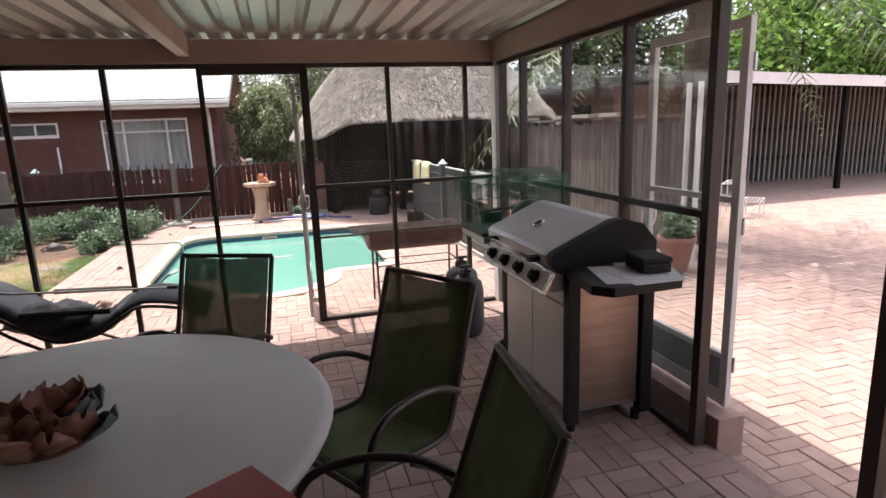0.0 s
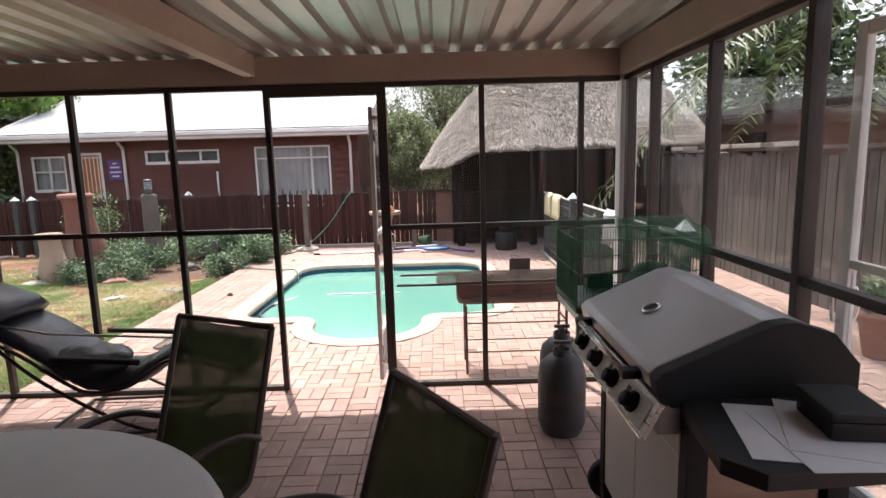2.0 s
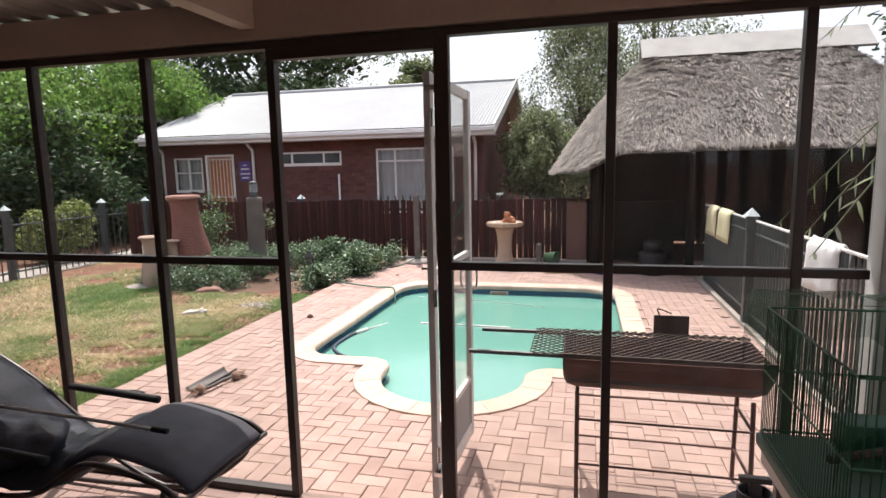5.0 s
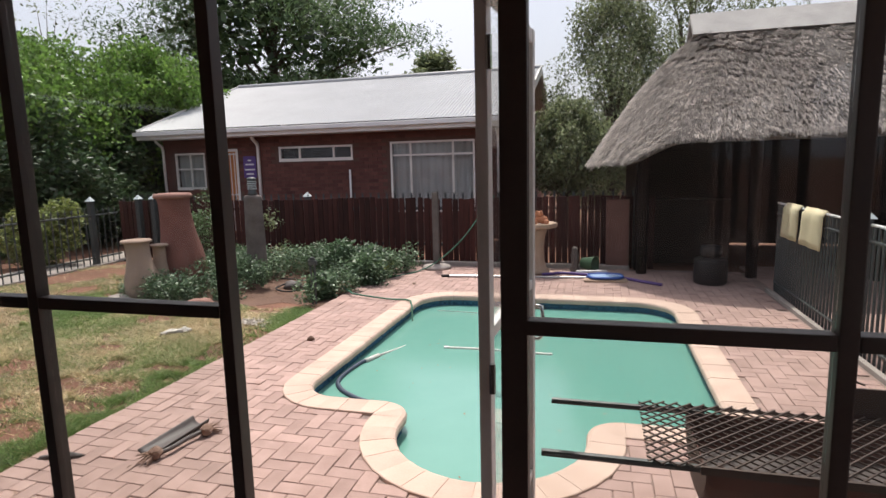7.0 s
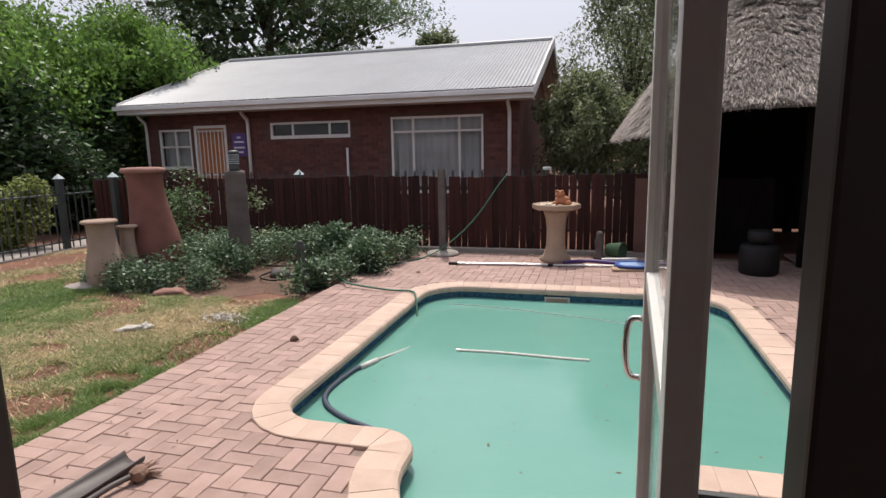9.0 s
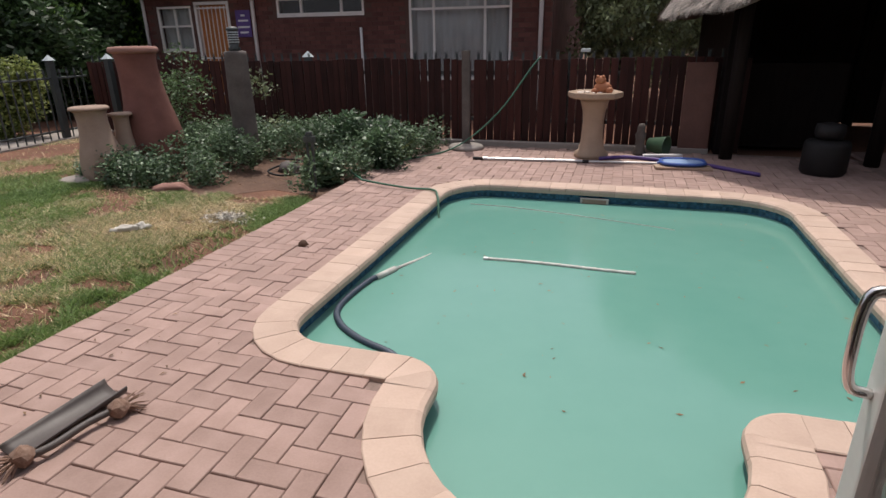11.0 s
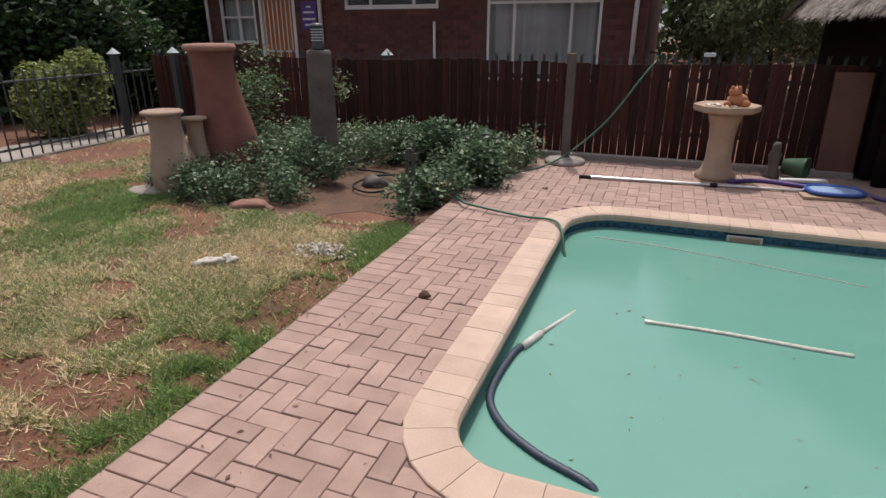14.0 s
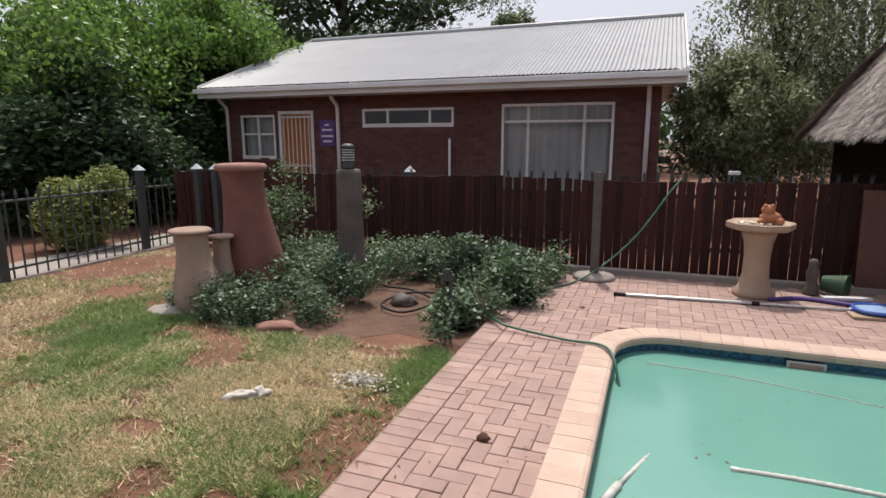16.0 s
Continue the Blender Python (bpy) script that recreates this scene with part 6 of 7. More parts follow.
part("tube", tube(fp, 0.014, 8, taper=[1 + (0.12 if i % 2 else -0.1) for i in range(51)]), HOSE_WHITE, fl, smooth=True)
part("end_cap", tube([(-0.30, 8.60, WATER_Z + 0.004), (-0.265, 8.60, WATER_Z + 0.004)], 0.017, 8), WHITE_ALU, fl)
line = thing("float_line", "thin pale line floating across the pool end", "line", (0, 0, 0))
part("line", tube(curve_points([(-0.75, 9.98, WATER_Z + 0.003), (-0.2, 9.93, WATER_Z + 0.003), (0.7, 9.72, WATER_Z + 0.003), (1.05, 9.62, WATER_Z + 0.003)], 8), 0.004, 5), HOSE_WHITE, line)

# ---- sheet and rope toy on the paving; bones and stones on the lawn ----
tray = thing("curled_sheet", "curled dark grey plastic gutter piece on the paving", "sheet", (-1.375, 6.19, G), 82)
b = bmesh.new()
rows = []
for i in range(13):
    t_ = i / 12
    rows.append([b.verts.new((-0.21 + 0.42 * t_, 0.065 * math.cos(a), 0.012 + 0.05 * (1 - math.sin(a)) * (0.4 + 0.6 * t_))) for a in [math.pi * k / 8 for k in range(9)]])
for r0, r1 in zip(rows, rows[1:]):
    for k in range(8):
        b.faces.new((r0[k], r0[k + 1], r1[k + 1], r1[k]))
s = part("sheet", b, CARD_GREY, tray, smooth=True)
md = s.modifiers.new("thick", "SOLIDIFY")
md.thickness = 0.006
toy = thing("rope_toy", "dirty knotted rope dog toy beside the curled sheet", "toy", (-1.27, 6.13, G), 72)
part("rope", tube(curve_points([(-0.22, 0.02, 0.03), (-0.1, -0.02, 0.035), (0.05, 0.01, 0.035), (0.18, 0.0, 0.04)], 6), 0.014, 8), CARD_GREY, toy, smooth=True)
for kx in (-0.17, 0.16):
    b = bmesh.new()
    bmesh.ops.create_icosphere(b, subdivisions=2, radius=0.04)
    for v_ in b.verts:
        v_.co *= 1 + 0.35 * noise.noise(v_.co * 60)
    part("knot", b, ROPE, toy).matrix_basis = pose(kx, 0, 0.04)
    b = bmesh.new()
    for q in range(16):
        a_ = q * 2.4
        e_ = Vector((math.copysign(0.08, kx) + 0.03 * math.cos(a_), 0.05 * math.sin(a_), 0.0 + 0.03 * math.cos(a_ * 1.7)))
        tube([(kx, 0, 0.04), Vector((kx, 0, 0.035)) + e_ * 0.6, Vector((kx, 0, 0.022)) + e_], 0.005, 5, bm=b, taper=[1, 0.9, 0.3])
    part("tassel", b, ROPE, toy)


def lump(name, label, category, at, size, material, rz=0, seed=0, rough_=0.35):
    o = thing(name, label, category, at, rz)
    b_ = bmesh.new()
    bmesh.ops.create_icosphere(b_, subdivisions=3, radius=1)
    for v_ in b_.verts:
        q = v_.co.copy()
        k_ = 1 + rough_ * noise.noise(q * 1.8 + Vector((seed, 0, 0))) + rough_ * 0.5 * noise.noise(q * 5 + Vector((seed, 3, 0)))
        v_.co = Vector((q.x * size[0] * k_, q.y * size[1] * k_, max(-0.2, q.z) * size[2] * k_))
    part("body", b_, material, o, smooth=True)
    return o


lump("chew_bone", "pale chewed rawhide bone on the grass", "bone", (-3.13, 8.25, -0.095), (0.12, 0.038, 0.045), PALE_STONE, 38, 17, 0.6)
lump("chew_bone", "pale torn rawhide scrap beside the bone", "bone", (-3.05, 8.33, -0.095), (0.06, 0.04, 0.05), PALE_STONE, 10, 19, 0.6)
rng = random.Random(21)
v, f = [], []
for i in range(420):
    a, r = rng.uniform(0, 6.28), abs(rng.gauss(0, 0.10))
    c_ = Vector((-2.53 + math.cos(a) * r * 1.3, 8.72 + math.sin(a) * r * 0.8, -0.088 + rng.uniform(0, 0.03)))
    s = len(v)
    for q in range(4):
        v.append(tuple(c_ + Vector((rng.uniform(-1, 1), rng.uniform(-1, 1), rng.uniform(-0.4, 0.8))) * 0.016))
    f += [(s, s + 1, s + 2), (s, s + 2, s + 3), (s + 1, s + 3, s + 2)]
tagged(soup("stuffing_fluff", v, f, PALE_STONE), "scrap of torn white stuffing on the grass", "litter", kind="stuff")
lump("stone", "small dark clod lying on the paving", "stone", (-1.54, 8.24, G), (0.035, 0.028, 0.035), SOIL, 0, 4)
lump("stone", "small brown clod near the pool rim", "stone", (-1.35, 10.9, G), (0.03, 0.03, 0.03), SANDSTONE, 0, 6)
lump("ball", "small faded green ball on the lawn", "ball", (-5.1, 8.2, -0.09), (0.035, 0.035, 0.045), LEAF_YELLOW, 0, 7, 0.02)
lump("dog_toy", "brown stick lying on the paving", "stick", (-1.9, 5.85, G), (0.14, 0.02, 0.03), CARD_GREY, 20, 3)

# ---- flower bed ----
sprinkler = thing("garden_stake", "pair of thin dark metal stakes at the bed corner", "stake", (-2.30, 9.76, -0.12))
for dx in (-0.02, 0.025):
    part("stake", tube([(dx, 0, 0), (dx * 1.3, 0, 0.58)], 0.015, 6), DARK_IRON, sprinkler)
part("cap", boxes((-0.05, -0.025, 0.50, 0.06, 0.025, 0.56), bevel=0.006), DARK_IRON, sprinkler)
part("cap_pin", boxes((-0.02, -0.02, 0.56, 0.03, 0.02, 0.60), bevel=0.006), DARK_IRON, sprinkler)
bed = link_bm("flower_bed", prism([(-5.2, 9.6), (-4.7, 9.35), (-3.3, 9.25), (-2.75, 9.75), (-2.15, 9.6), (-2.02, 10.4), (-1.65, 11.3), (-1.55, 12.4), (-6.4, 12.4), (-5.6, 10.8)], 0.013, "z", -0.125), SOIL)
tagged(bed, "bare red-brown soil of the flower bed", "flower bed", kind="structure")
lump("rock", "dark reddish rock in the flower bed", "rock", (-3.05, 10.55, -0.09), (0.13, 0.10, 0.09), CARD_GREY, 10, 9)
lump("rock", "flat reddish rock at the bed edge", "rock", (-3.75, 9.45, -0.10), (0.22, 0.09, 0.07), TERRACOTTA_TOP, 5, 12)
lump("rock", "pale round stone basin in the bed", "rock", (-3.2, 11.9, -0.09), (0.2, 0.16, 0.16), CREAM_STONE, 5, 14, 0.12)
ch = thing("coiled_hose", "black irrigation hose lying coiled on the bed soil", "hose", (0, 0, 0))
part("hose", tube(curve_points([(-3.5, 11.0, -0.075), (-3.1, 10.9, -0.06), (-2.75, 10.6, -0.07), (-2.9, 10.2, -0.075), (-3.2, 10.35, -0.07), (-3.1, 10.75, -0.05), (-2.7, 10.9, -0.07), (-2.4, 10.6, -0.075)], 7), 0.011, 6), BLACK_PLASTIC, ch, smooth=True)
kb = thing("bed_kerb", "short pale concrete kerb at the fence foot", "kerb", (0, 0, 0))
part("kerb", boxes((-2.9, 12.45, G - 0.05, 1.6, 12.58, G + 0.05), bevel=0.01), CONCRETE, kb)


def plants(name, label, centres, count, size, material, seed, flat=0.6, droop=0.0):
    rng_ = random.Random(seed)
    v_, f_ = leaf_cloud(centres, count, size, rng_, flat, droop)
    return tagged(soup(name, v_, f_, material), label, "plants", kind="stuff")


rng = random.Random(31)
mounds = []
while len(mounds) < 120:
    x, y = rng.uniform(-5.1, -1.7), rng.uniform(9.4, 12.3)
    front = 9.35 + (0.25 if x < -4.6 else 0) + (0.75 if -3.15 < x < -2.65 else 0)
    if y < front or (-3.4 < x < -2.4 and 9.55 < y < 11.3):
        continue
    if x > -2.2 and y < 9.9 or x > -2.3 + (y - 9.6) * 0.45:
        continue
    hgt = 0.05 + 0.10 * noise.noise((x * 1.3, y * 1.3, 0)) + (0.07 if y > 10.2 else 0)
    mounds.append(((x, y, -0.02 + max(0, hgt)), rng.uniform(0.12, 0.24)))
plants("ground_cover", "low mounds of small dark green glossy leaves", mounds, 36000, 0.036, LEAF_VINE, 32, 0.8)
tufts = [((-2.05, 10.9, 0.08), 0.26), ((-2.2, 11.4, 0.1), 0.3), ((-2.75, 11.6, 0.12), 0.32), ((-2.35, 10.05, 0.02), 0.2)]
plants("leafy_plants", "taller leafy green plants beside the paving", tufts, 8000, 0.055, LEAF_VINE, 33, 0.7)
plants("flowering_shrub", "small grey-leaved shrub behind the terracotta chiminea", [((-5.1 + rng.uniform(-0.3, 0.35), 11.2 + rng.uniform(-0.2, 0.2), 0.45 + rng.uniform(-0.35, 0.65)), 0.26) for _ in range(14)], 2300, 0.04, LEAF_CEDAR, 34, 0.6)
plants("climber", "thin grey-green climber along the fence", [((-3.95 + rng.uniform(-0.25, 0.25), 11.7 + rng.uniform(-0.1, 0.2), rng.uniform(0.1, 0.9)), 0.17) for _ in range(9)], 330, 0.05, LEAF_GREY, 35, 0.6)
plants("yellow_shrub", "yellow-green variegated shrub beyond the railings", [((-8.75 + rng.uniform(-0.55, 0.5), 11.6 + rng.uniform(-0.45, 0.45), rng.uniform(0.05, 0.9)), 0.28) for _ in range(26)], 11000, 0.06, LEAF_YELLOW, 36, 0.6)
plants("hedge", "dark green hedge beyond the railings", [((-11.4 + rng.uniform(-0.6, 0.6), rng.uniform(8, 16), rng.uniform(0.1, 1.8)), 0.6) for _ in range(80)], 24000, 0.12, LEAF_DARK, 37, 0.6)
# spiky clump
v, f = [], []
for i in range(130):
    a = rng.uniform(0, 6.28)
    o_ = Vector((-2.05 + rng.uniform(-0.1, 0.1), 11.15 + rng.uniform(-0.1, 0.1), -0.09))
    L = rng.uniform(0.25, 0.45)
    d = Vector((math.cos(a) * 0.6, math.sin(a) * 0.6, 1)).normalized()
    sd = d.cross(Vector((0, 0, 1))).normalized() * 0.007
    tip = o_ + d * L + Vector((math.cos(a), math.sin(a), -0.4)) * L * 0.25
    mid_ = o_ + d * L * 0.6
    s = len(v)
    v += [tuple(o_ - sd), tuple(o_ + sd), tuple(mid_ + sd), tuple(mid_ - sd), tuple(tip)]
    f += [(s, s + 1, s + 2, s + 3), (s + 3, s + 2, s + 4)]
tagged(soup("spiky_clump", v, f, LEAF_YELLOW), "clump of narrow yellow-green blades in the bed", "plants", kind="stuff")

# ---- lawn grass ----
BARE = [(-2.26, 7.98, 0.20, 0.40), (-2.40, 7.35, 0.20, 0.10), (-2.55, 6.87, 0.26, 0.16), (-2.55, 6.50, 0.24, 0.13), (-2.97, 7.33, 0.13, 0.17), (-2.66, 9.27, 0.24, 0.09), (-3.05, 6.85, 0.22, 0.14), (-7.2, 10.85, 0.5, 0.6), (-6.3, 11.4, 0.9, 0.35), (-3.7, 8.75, 0.22, 0.08), (-3.3, 6.4, 0.3, 0.2), (-3.45, 7.75, 0.16, 0.08), (-2.6, 6.1, 0.2, 0.15)]


def lawn_blades(count, seed, dry):
    rng_ = random.Random(seed)
    v_, f_ = [], []
    n_ = 0
    while n_ < count:
        near = rng_.random() < 0.72
        x = rng_.uniform(-5.2, -2.09) if near else rng_.uniform(-7.7, -2.09)
        y = rng_.uniform(5.3, 9.9) if near else rng_.uniform(4.6, 12.2)
        x += 0.03 * math.sin(y * 7)
        if y > 9.40 + (0.3 if x < -4.6 else 0) + 0.22 * noise.noise((x * 3, y * 3, 4)) and x > -5.3 - (y - 9.5) * 0.3:
            continue
        k = noise.noise((x * 0.9, y * 0.9, 2)) + 0.5 * noise.noise((x * 3.1, y * 3.1, 5))
        edge_green = max(0, 1 - abs(x + 2.22) / 0.32) * 0.8 + 1.1 * max(0, 1.0 + 0.9 * noise.noise((x * 4, y * 4, 7)) - ((x + 5.15) / 1.05) ** 2 - ((y - 9.25) / 0.85) ** 2)
        green = k + edge_green
        chance = min(0.88, max(0.08, 0.30 + 0.7 * green))
        if rng_.random() < (chance if dry else 1 - chance):
            continue
        worn = max(2.0 - ((x - bx_) / rx_) ** 2 - ((y - by_) / ry_) ** 2 for bx_, by_, rx_, ry_ in BARE)
        worn = max(worn, 2.6 * noise.noise((x * 1.7, y * 1.7, 9)) - 0.02) + 0.9 * noise.noise((x * 6, y * 6, 1)) + 0.7 * noise.noise((x * 15, y * 15, 3))
        if rng_.random() < min(0.975, worn):
            continue
        a = rng_.uniform(0, 6.28)
        L = rng_.uniform(0.014, 0.042) * (1.35 if edge_green > 0.3 and not dry else 1.0)
        w = rng_.uniform(0.0022, 0.0056)
        ca, sa = math.cos(a), math.sin(a)
        lean_ = rng_.uniform(0.5, 1.6) * (1.5 if dry else 1)
        b_ = rng_.uniform(0, 6.28)
        z = G - 0.046
        s_ = len(v_)
        v_ += [(x - ca * w, y - sa * w, z), (x + ca * w, y + sa * w, z), (x + math.cos(b_) * lean_ * L, y + math.sin(b_) * lean_ * L, z + L)]
        f_.append((s_, s_ + 1, s_ + 2))
        n_ += 1
    return v_, f_


v, f = lawn_blades(300000, 41, False)
tagged(soup("grass", v, f, GRASS, None), "short patchy green lawn grass", "grass", kind="stuff")
v, f = lawn_blades(270000, 42, True)
tagged(soup("dry_grass", v, f, DRY_GRASS, None), "dry straw-coloured grass in the lawn", "grass", kind="stuff")
# leaf litter on lawn and water
rng = random.Random(51)
v, f = [], []
for i in range(2470):
    if i < 1500:
        x, y, z = rng.uniform(-6.5, -1.2), rng.uniform(5.4, 10.5), G - 0.03
        if x > -2.1:
            z = G + 0.004
            if rng.random() < 0.6 or inside(x, y, RIM_OUT):
                continue
    elif i < 2000:
        x, y, z = rng.uniform(-3.5, -2.5), rng.uniform(9.7, 11.3), -0.088
    elif i < 2360:
        bx_, by_, rx_, ry_ = BARE[rng.randrange(7)]
        x, y, z = bx_ + rng.uniform(-1, 1) * rx_, by_ + rng.uniform(-1, 1) * ry_, G - 0.034
    else:
        x, y, z = rng.uniform(-0.9, 1.9), rng.uniform(6.3, 10.2), WATER_Z + 0.003
        if not inside(x, y, POOL):
            continue
    a, L = rng.uniform(0, 6.28), rng.uniform(0.006, 0.018)
    s = len(v)
    d = Vector((math.cos(a), math.sin(a), 0)) * L
    e = Vector((-math.sin(a), math.cos(a), 0)) * L * rng.uniform(0.2, 0.45)
    c_ = Vector((x, y, z))
    up_ = Vector((0, 0, rng.uniform(0, 0.008) if i < 2360 else 0))
    v += [tuple(c_ - d), tuple(c_ + e + up_), tuple(c_ + d), tuple(c_ - e + up_)]
    f.append((s, s + 1, s + 2, s + 3))
tagged(soup("leaf_litter", v, f, STRAW), "scattered dry leaf bits on lawn and pool water", "leaf litter", kind="stuff")

# ---- yard beside the patio ----
yard_fence = thing("plank_fence", "weathered grey plank fence with slabs on its top rail", "fence", (0, 0, 0))
y = 5.6
i = 0
while y < 11.4:
    w = 0.11 + 0.03 * ((i * 7) % 3)
    part("plank", boxes((5.5, y, G, 5.53, y + w - 0.012, 1.62 + 0.03 * math.sin(i * 2.1)), bevel=0.003), GREY_TIMBER, yard_fence)
    y += w
    i += 1
part("top_rail", boxes((5.46, 5.6, 1.66, 5.58, 11.4, 1.70), bevel=0.004), GREY_TIMBER, yard_fence)
for yy, L in ((10.3, 0.5), (8.7, 0.4), (8.0, 0.8), (7.2, 0.5)):
    part("slab", boxes((5.40, yy, 1.702, 5.64, yy + L, 1.76), bevel=0.01), CONCRETE, yard_fence, "pale slab lying on the rail")
for yy in (5.72, 5.52):
    part("gate_post", boxes((5.40, yy - 0.02, G, 5.45, yy + 0.02, 2.05), bevel=0.003), WHITE_ALU, yard_fence, "white painted gate post")
shed = thing("outbuilding", "dark brown brick outbuilding with a low roof", "building", (0, 0, 0))
part("wall", boxes((7.4, 10.5, G, 9.8, 16.0, 2.35)), MORTAR, shed)
part("roof", boxes((7.1, 10.2, 2.35, 10.0, 16.3, 2.50), bevel=0.02), DARK_TIMBER, shed)
part("door", boxes((7.36, 11.4, G, 7.40, 12.3, 2.0)), DARK_TIMBER, shed)
pot = thing("flower_pot", "large red terracotta flower pot with a small plant", "flower pot", (4.98, 5.25, G))
part("pot", lathe([(0.13, 0), (0.135, 0.02), (0.19, 0.33), (0.215, 0.34), (0.215, 0.40), (0.19, 0.40), (0.17, 0.36), (0.05, 0.35)], 26), TERRACOTTA_TOP, pot, smooth=True)
v, f = leaf_cloud([((0, 0, 0.5), 0.2)], 350, 0.07, random.Random(61), 0.6)
tagged(soup("plant", v, f, LEAF_VINE, pot), kind="stuff")

carport = thing("carport", "dark slatted carport with a pale sloping fascia", "carport", (0, 0, 0))
slat_me = None
for k in range(60):
    x = 10.2 + k * 0.165
    if slat_me is None:
        o = part("slat", boxes((-0.02, -0.02, 0, 0.02, 0.02, 2.45), bevel=0.004), CONCRETE, carport)
        slat_me = o.data
    else:
        o = new("slat", slat_me)
        o.parent = carport
    o.matrix_basis = Matrix.Translation((x, 12.0, G))
for z in (0.5, 1.25, 2.1):
    part("cross_rail", boxes((10.1, 12.025, z, 20.2, 12.07, z + 0.08)), DARK_TIMBER, carport)
# added sheet whose dark colour stands for the carport's shaded depth
part("back_screen", boxes((10.1, 12.35, G, 20.2, 12.45, 2.5)), UNLIT_DARK, carport, "dark sheet standing in for shade behind the slats")
bm = bmesh.new()
q = [bm.verts.new(p) for p in ((8.6, 9.9, 2.50), (20.4, 9.9, 2.06), (20.4, 12.6, 2.12), (8.6, 12.6, 2.56))]
q2 = [bm.verts.new((p.co.x, p.co.y, p.co.z + 0.06)) for p in q]
bm.faces.new(q[::-1])
bm.faces.new(q2)
for k in range(4):
    bm.faces.new((q[k], q[(k + 1) % 4], q2[(k + 1) % 4], q2[k]))
part("roof", bm, DARK_TIMBER, carport)
bm = bmesh.new()
q = [bm.verts.new(p) for p in ((8.6, 9.86, 2.36), (20.4, 9.86, 1.94), (20.4, 9.86, 2.16), (8.6, 9.86, 2.60))]
q2 = [bm.verts.new((p.co.x, 9.895, p.co.z)) for p in q]
bm.faces.new(q)
bm.faces.new(q2[::-1])
for k in range(4):
    bm.faces.new((q[k], q2[k], q2[(k + 1) % 4], q[(k + 1) % 4]))
part("fascia", bm, FASCIA, carport, "pale fascia board")
for x in (8.8, 13.0, 17.0):
    part("post", boxes((x - 0.05, 10.0, G, x + 0.05, 10.1, 2.2), bevel=0.005), DARK_TIMBER, carport)


def wire_stand(at, rz):
    w = thing("wire_stand", "white wire two-step plant stand on the yard paving", "plant stand", at, rz)
    for z, y0 in ((0.28, -0.2), (0.58, 0.12)):
        for k in range(6):
            part("wire", tube([(-0.35, y0 + k * 0.055, z), (0.35, y0 + k * 0.055, z)], 0.007, 5), WHITE_ALU, w)
        part("edge", tube([(-0.35, y0, z), (0.35, y0, z), (0.35, y0 + 0.28, z), (-0.35, y0 + 0.28, z)], 0.01, 5, closed=True), WHITE_ALU, w)
        for x in (-0.34, 0.34):
            part("leg", tube([(x, y0, z), (x, y0, 0)], 0.01, 5), WHITE_ALU, w)
            part("leg", tube([(x, y0 + 0.28, z), (x, y0 + 0.28, 0)], 0.01, 5), WHITE_ALU, w)
    return w


wire_stand((8.5, 7.9, G), 40)


def palm(at, height, fronds, length, seed):
    rng_ = random.Random(seed)
    p = thing("palm_tree", "tall date palm with long arching grey-green fronds", "palm", at)
    prof_ = []
    for k in range(26):
        z = height * k / 25
        prof_.append((0.19 + (0.035 if k % 2 else 0.0), z))
    part("trunk", lathe(prof_, 14, wobble=0.15), BARK, p, "rough ringed trunk")
    v_, f_ = [], []
    for i_ in range(fronds):
        a = 2.39996 * i_ + rng_.uniform(-0.2, 0.2)
        rise = rng_.uniform(-0.25, 1.05)
        L = length * rng_.uniform(0.8, 1.1)
        d = Vector((math.cos(a), math.sin(a), rise)).normalized()
        pts = []
        for j in range(21):
            t = j / 20
            q_ = Vector((0, 0, height)) + d * (L * t) + Vector((0, 0, -L * 0.62 * t * t))
            pts.append(q_)
        stem = bmesh.new()
        tube(pts, 0.018, 4, bm=stem, taper=[1 - 0.85 * k / 20 for k in range(21)])
        part("frond_stem", stem, LEAF_PALM, p)
        for j in range(2, 21):
            for half in (0, 0.5):
                if j == 20 and half:
                    continue
                base = pts[j].lerp(pts[min(j + 1, 20)], half)
                tan = (pts[min(j + 1, 20)] - pts[j - 1]).normalized()
                sd = tan.cross(Vector((0, 0, 1))).normalized()
                for sgn in (-1, 1):
                    LL = 0.48 * math.sin(math.pi * (0.12 + 0.85 * (j / 20))) * rng_.uniform(0.85, 1.1)
                    dd = (sd * sgn + tan * 0.55 + Vector((0, 0, rng_.uniform(-0.75, 0.05)))).normalized()
                    ww = tan * 0.013
                    s_ = len(v_)
                    m_ = base + dd * LL * 0.5
                    v_ += [tuple(base - ww * 0.5), tuple(base + ww * 0.5), tuple(m_ + ww), tuple(m_ - ww), tuple(base + dd * LL + Vector((0, 0, -0.08 * LL)))]
                    f_ += [(s_, s_ + 1, s_ + 2, s_ + 3), (s_ + 3, s_ + 2, s_ + 4)]
    tagged(soup("leaf_mass", v_, f_, LEAF_PALM, p), kind="stuff")
    return p


palm((6.2, 6.5, G), 3.8, 48, 4.0, 71)


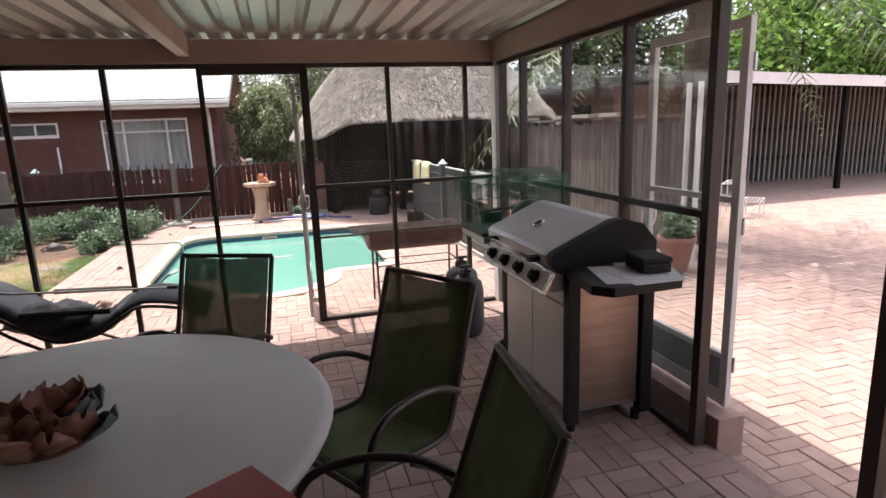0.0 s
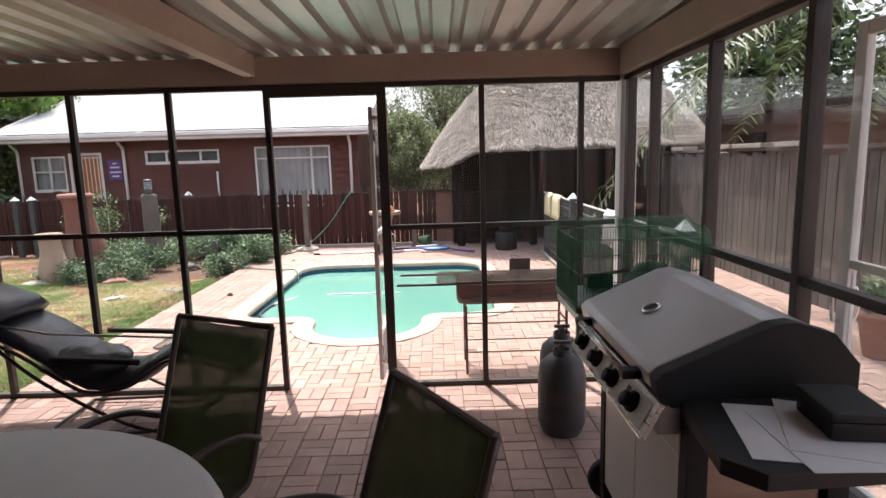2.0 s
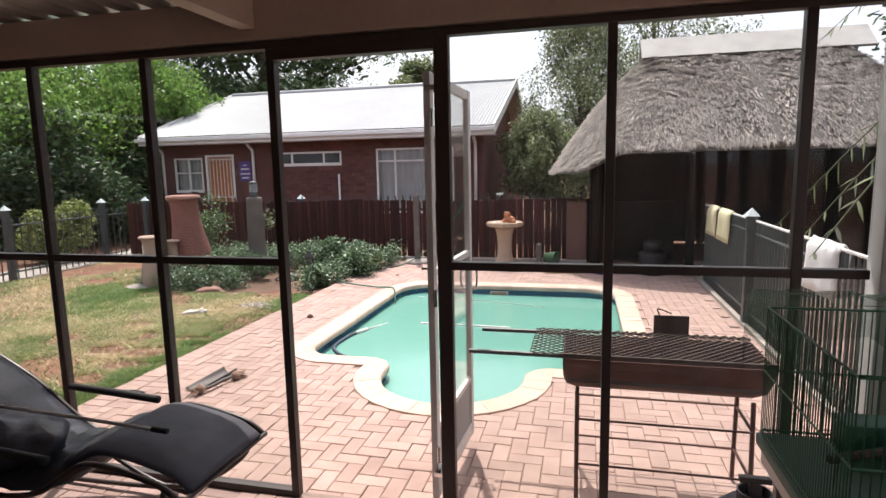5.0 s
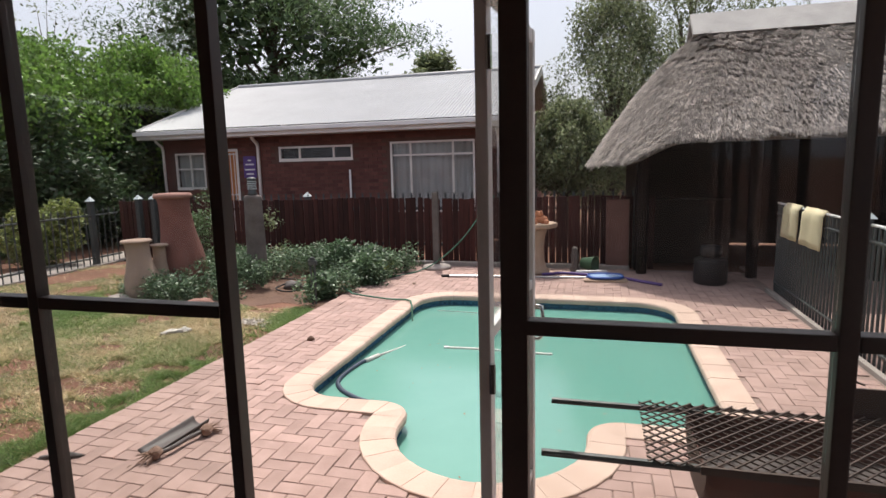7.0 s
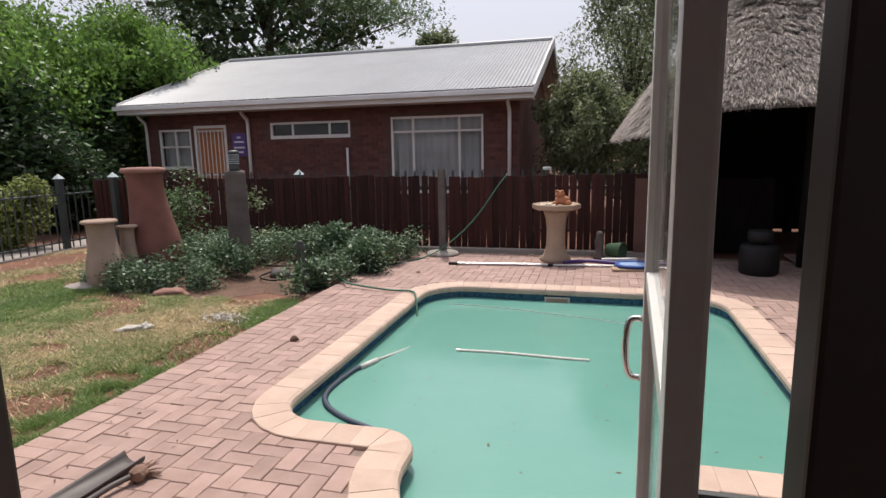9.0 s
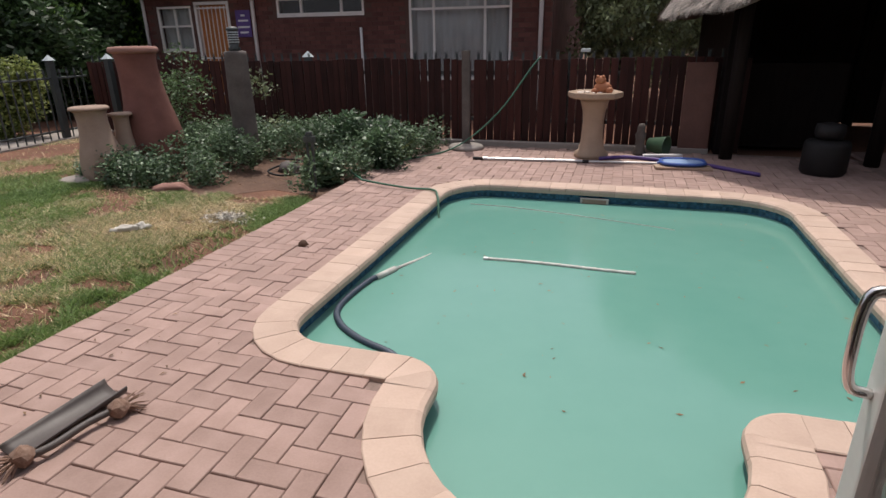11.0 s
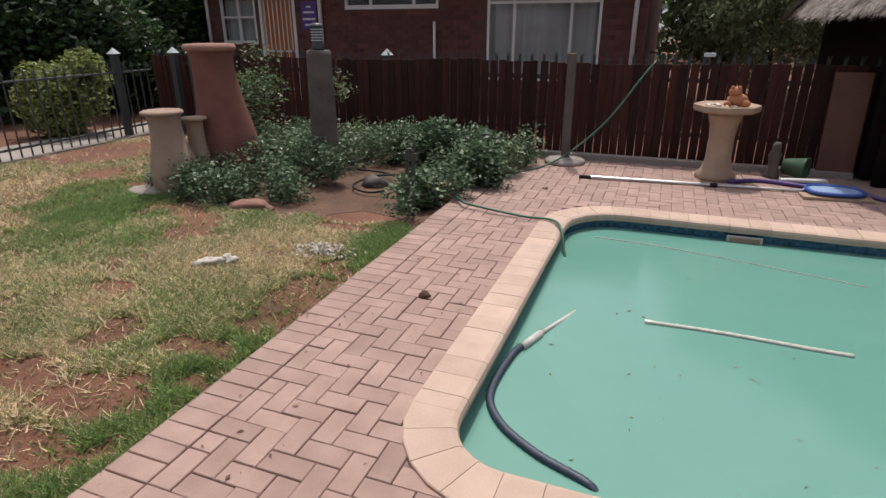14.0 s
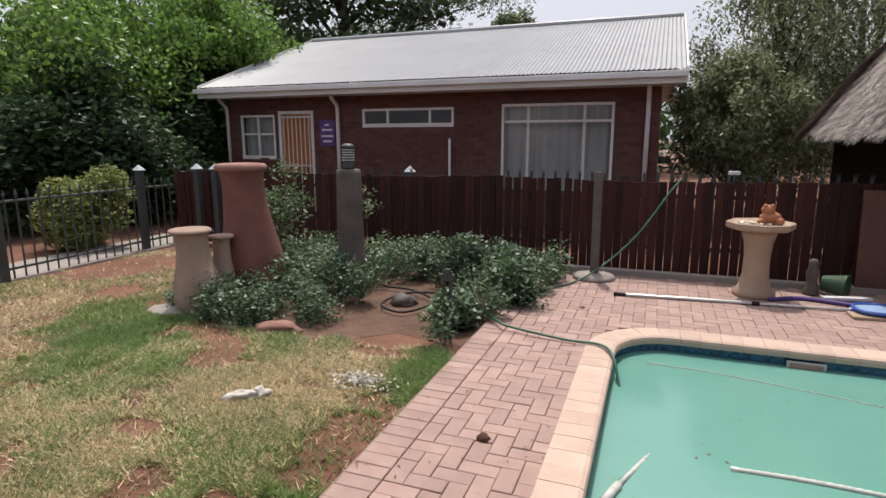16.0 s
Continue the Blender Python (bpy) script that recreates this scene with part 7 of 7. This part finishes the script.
# ---- bricks of the paving, last ----
def paver_mesh(lx, ly, inset=0.003):
    b_ = bmesh.new()
    lo = [b_.verts.new((x, y, -0.05)) for x, y in ((0, 0), (lx, 0), (lx, ly), (0, ly))]
    mi = [b_.verts.new((x, y, -0.004)) for x, y in ((0, 0), (lx, 0), (lx, ly), (0, ly))]
    hi = [b_.verts.new((x, y, 0)) for x, y in ((inset, inset), (lx - inset, inset), (lx - inset, ly - inset), (inset, ly - inset))]
    for A, B in ((lo, mi), (mi, hi)):
        for k in range(4):
            b_.faces.new((A[k], A[(k + 1) % 4], B[(k + 1) % 4], B[k]))
    b_.faces.new(hi)
    me = bpy.data.meshes.new("paver")
    b_.to_mesh(me)
    b_.free()
    return me


def lay(bricks, parent, material, far_material, z, near, limit=290, gap=0.0017, tilt=0.006):
    """bricks: (x, y, lx, ly). Those inside the near stretch are parts of their own, the rest one mesh."""
    rng_ = random.Random(91)
    meshes = {}
    v_, f_ = [], []
    count = 0
    for x, y, lx, ly in bricks:
        dz = rng_.uniform(-0.0022, 0.0022)
        jx, jy = rng_.uniform(-0.0012, 0.0012), rng_.uniform(-0.0012, 0.0012)
        tx, ty = rng_.gauss(0, tilt), rng_.gauss(0, tilt)
        if near(x, y) and count < limit:
            key = (round(lx, 3), round(ly, 3))
            if key not in meshes:
                meshes[key] = paver_mesh(lx - 2 * gap, ly - 2 * gap)
                meshes[key].materials.append(material)
            o_ = new("brick", meshes[key])
            o_.parent = parent
            o_.matrix_basis = Matrix.Translation((x + gap + jx, y + gap + jy, z + dz)) @ Euler((tx, ty, rng_.gauss(0, 0.004))).to_matrix().to_4x4()
            count += 1
        else:
            s_ = len(v_)
            a0, a1, b0, b1 = x + gap + jx, x + lx - gap + jx, y + gap + jy, y + ly - gap + jy
            i_ = 0.004
            for px, py, pz in ((a0, b0, -0.03), (a1, b0, -0.03), (a1, b1, -0.03), (a0, b1, -0.03), (a0, b0, -0.004), (a1, b0, -0.004), (a1, b1, -0.004), (a0, b1, -0.004), (a0 + i_, b0 + i_, 0), (a1 - i_, b0 + i_, 0), (a1 - i_, b1 - i_, 0), (a0 + i_, b1 - i_, 0)):
                v_.append((px, py, z + dz + pz + tx * (py - y) - ty * (px - x)))
            for A in (0, 4):
                for k in range(4):
                    n2_ = (k + 1) % 4
                    f_.append((s_ + A + k, s_ + A + n2_, s_ + A + 4 + n2_, s_ + A + 4 + k))
            f_.append((s_ + 8, s_ + 9, s_ + 10, s_ + 11))
    tagged(soup("brick_field", v_, f_, far_material, parent), kind="stuff")


def herringbone(x0, y0, x1, y1, u=0.1):
    out = []
    for i_ in range(int((x1 - x0) / u)):
        for j_ in range(int((y1 - y0) / u)):
            k = (i_ - j_) % 4
            x, y = x0 + i_ * u, y0 + j_ * u
            if i_ == 0 and k == 1 or j_ == 0 and k == 2:
                out.append((x, y, u, u))
            elif k == 0:
                out.append((x, y, 2 * u, u))
            elif k == 3:
                out.append((x, y, u, 2 * u))
    return out


BAY = offset_outline(POOL, 0.10)
keep = []
for x, y, lx, ly in herringbone(-1.88, 4.82, 3.16, 12.42):
    corners = [(x, y), (x + lx, y), (x, y + ly), (x + lx, y + ly)]
    if any(inside(px, py, BAY) for px, py in corners) or all(inside(px, py, RIM_OUT) for px, py in corners):
        continue
    if y + ly > 12.44 or x + lx > 3.17:
        continue
    keep.append((x, y, lx, ly))
y = 4.82
while y < 12.3:
    keep.append((-2.085, y, 0.2, 0.1))
    y += 0.1
lay(keep, pavement, PAVER, PAVER_STUFF, G, lambda x, y: x < -0.1 and 5.3 < y < 7.6)
yard = herringbone(2.76, -6.0, 12.5, 11.9)
yard = [r for r in yard if not (r[0] < 3.3 and r[1] > 4.7) and r[0] + r[2] < 12.5]
lay(yard, driveway, PAVER, PAVER_STUFF, G, lambda x, y: x < 4.0 and 1.0 < y < 3.0, 150)
weave = []
for i_ in range(36):
    for j_ in range(39):
        x, y = -4.55 + i_ * 0.2, -3.05 + j_ * 0.2
        if (i_ + j_) % 2:
            weave += [(x, y, 0.2, 0.1), (x, y + 0.1, 0.2, 0.1)]
        else:
            weave += [(x, y, 0.1, 0.2), (x + 0.1, y, 0.1, 0.2)]
weave = [r for r in weave if r[1] + r[3] < 4.78 and r[0] + r[2] < 2.68]
lay(weave, floor, PAVER_IN, PAVER_IN_STUFF, 0.0, lambda x, y: -0.2 < x < 2.2 and y > 3.0)
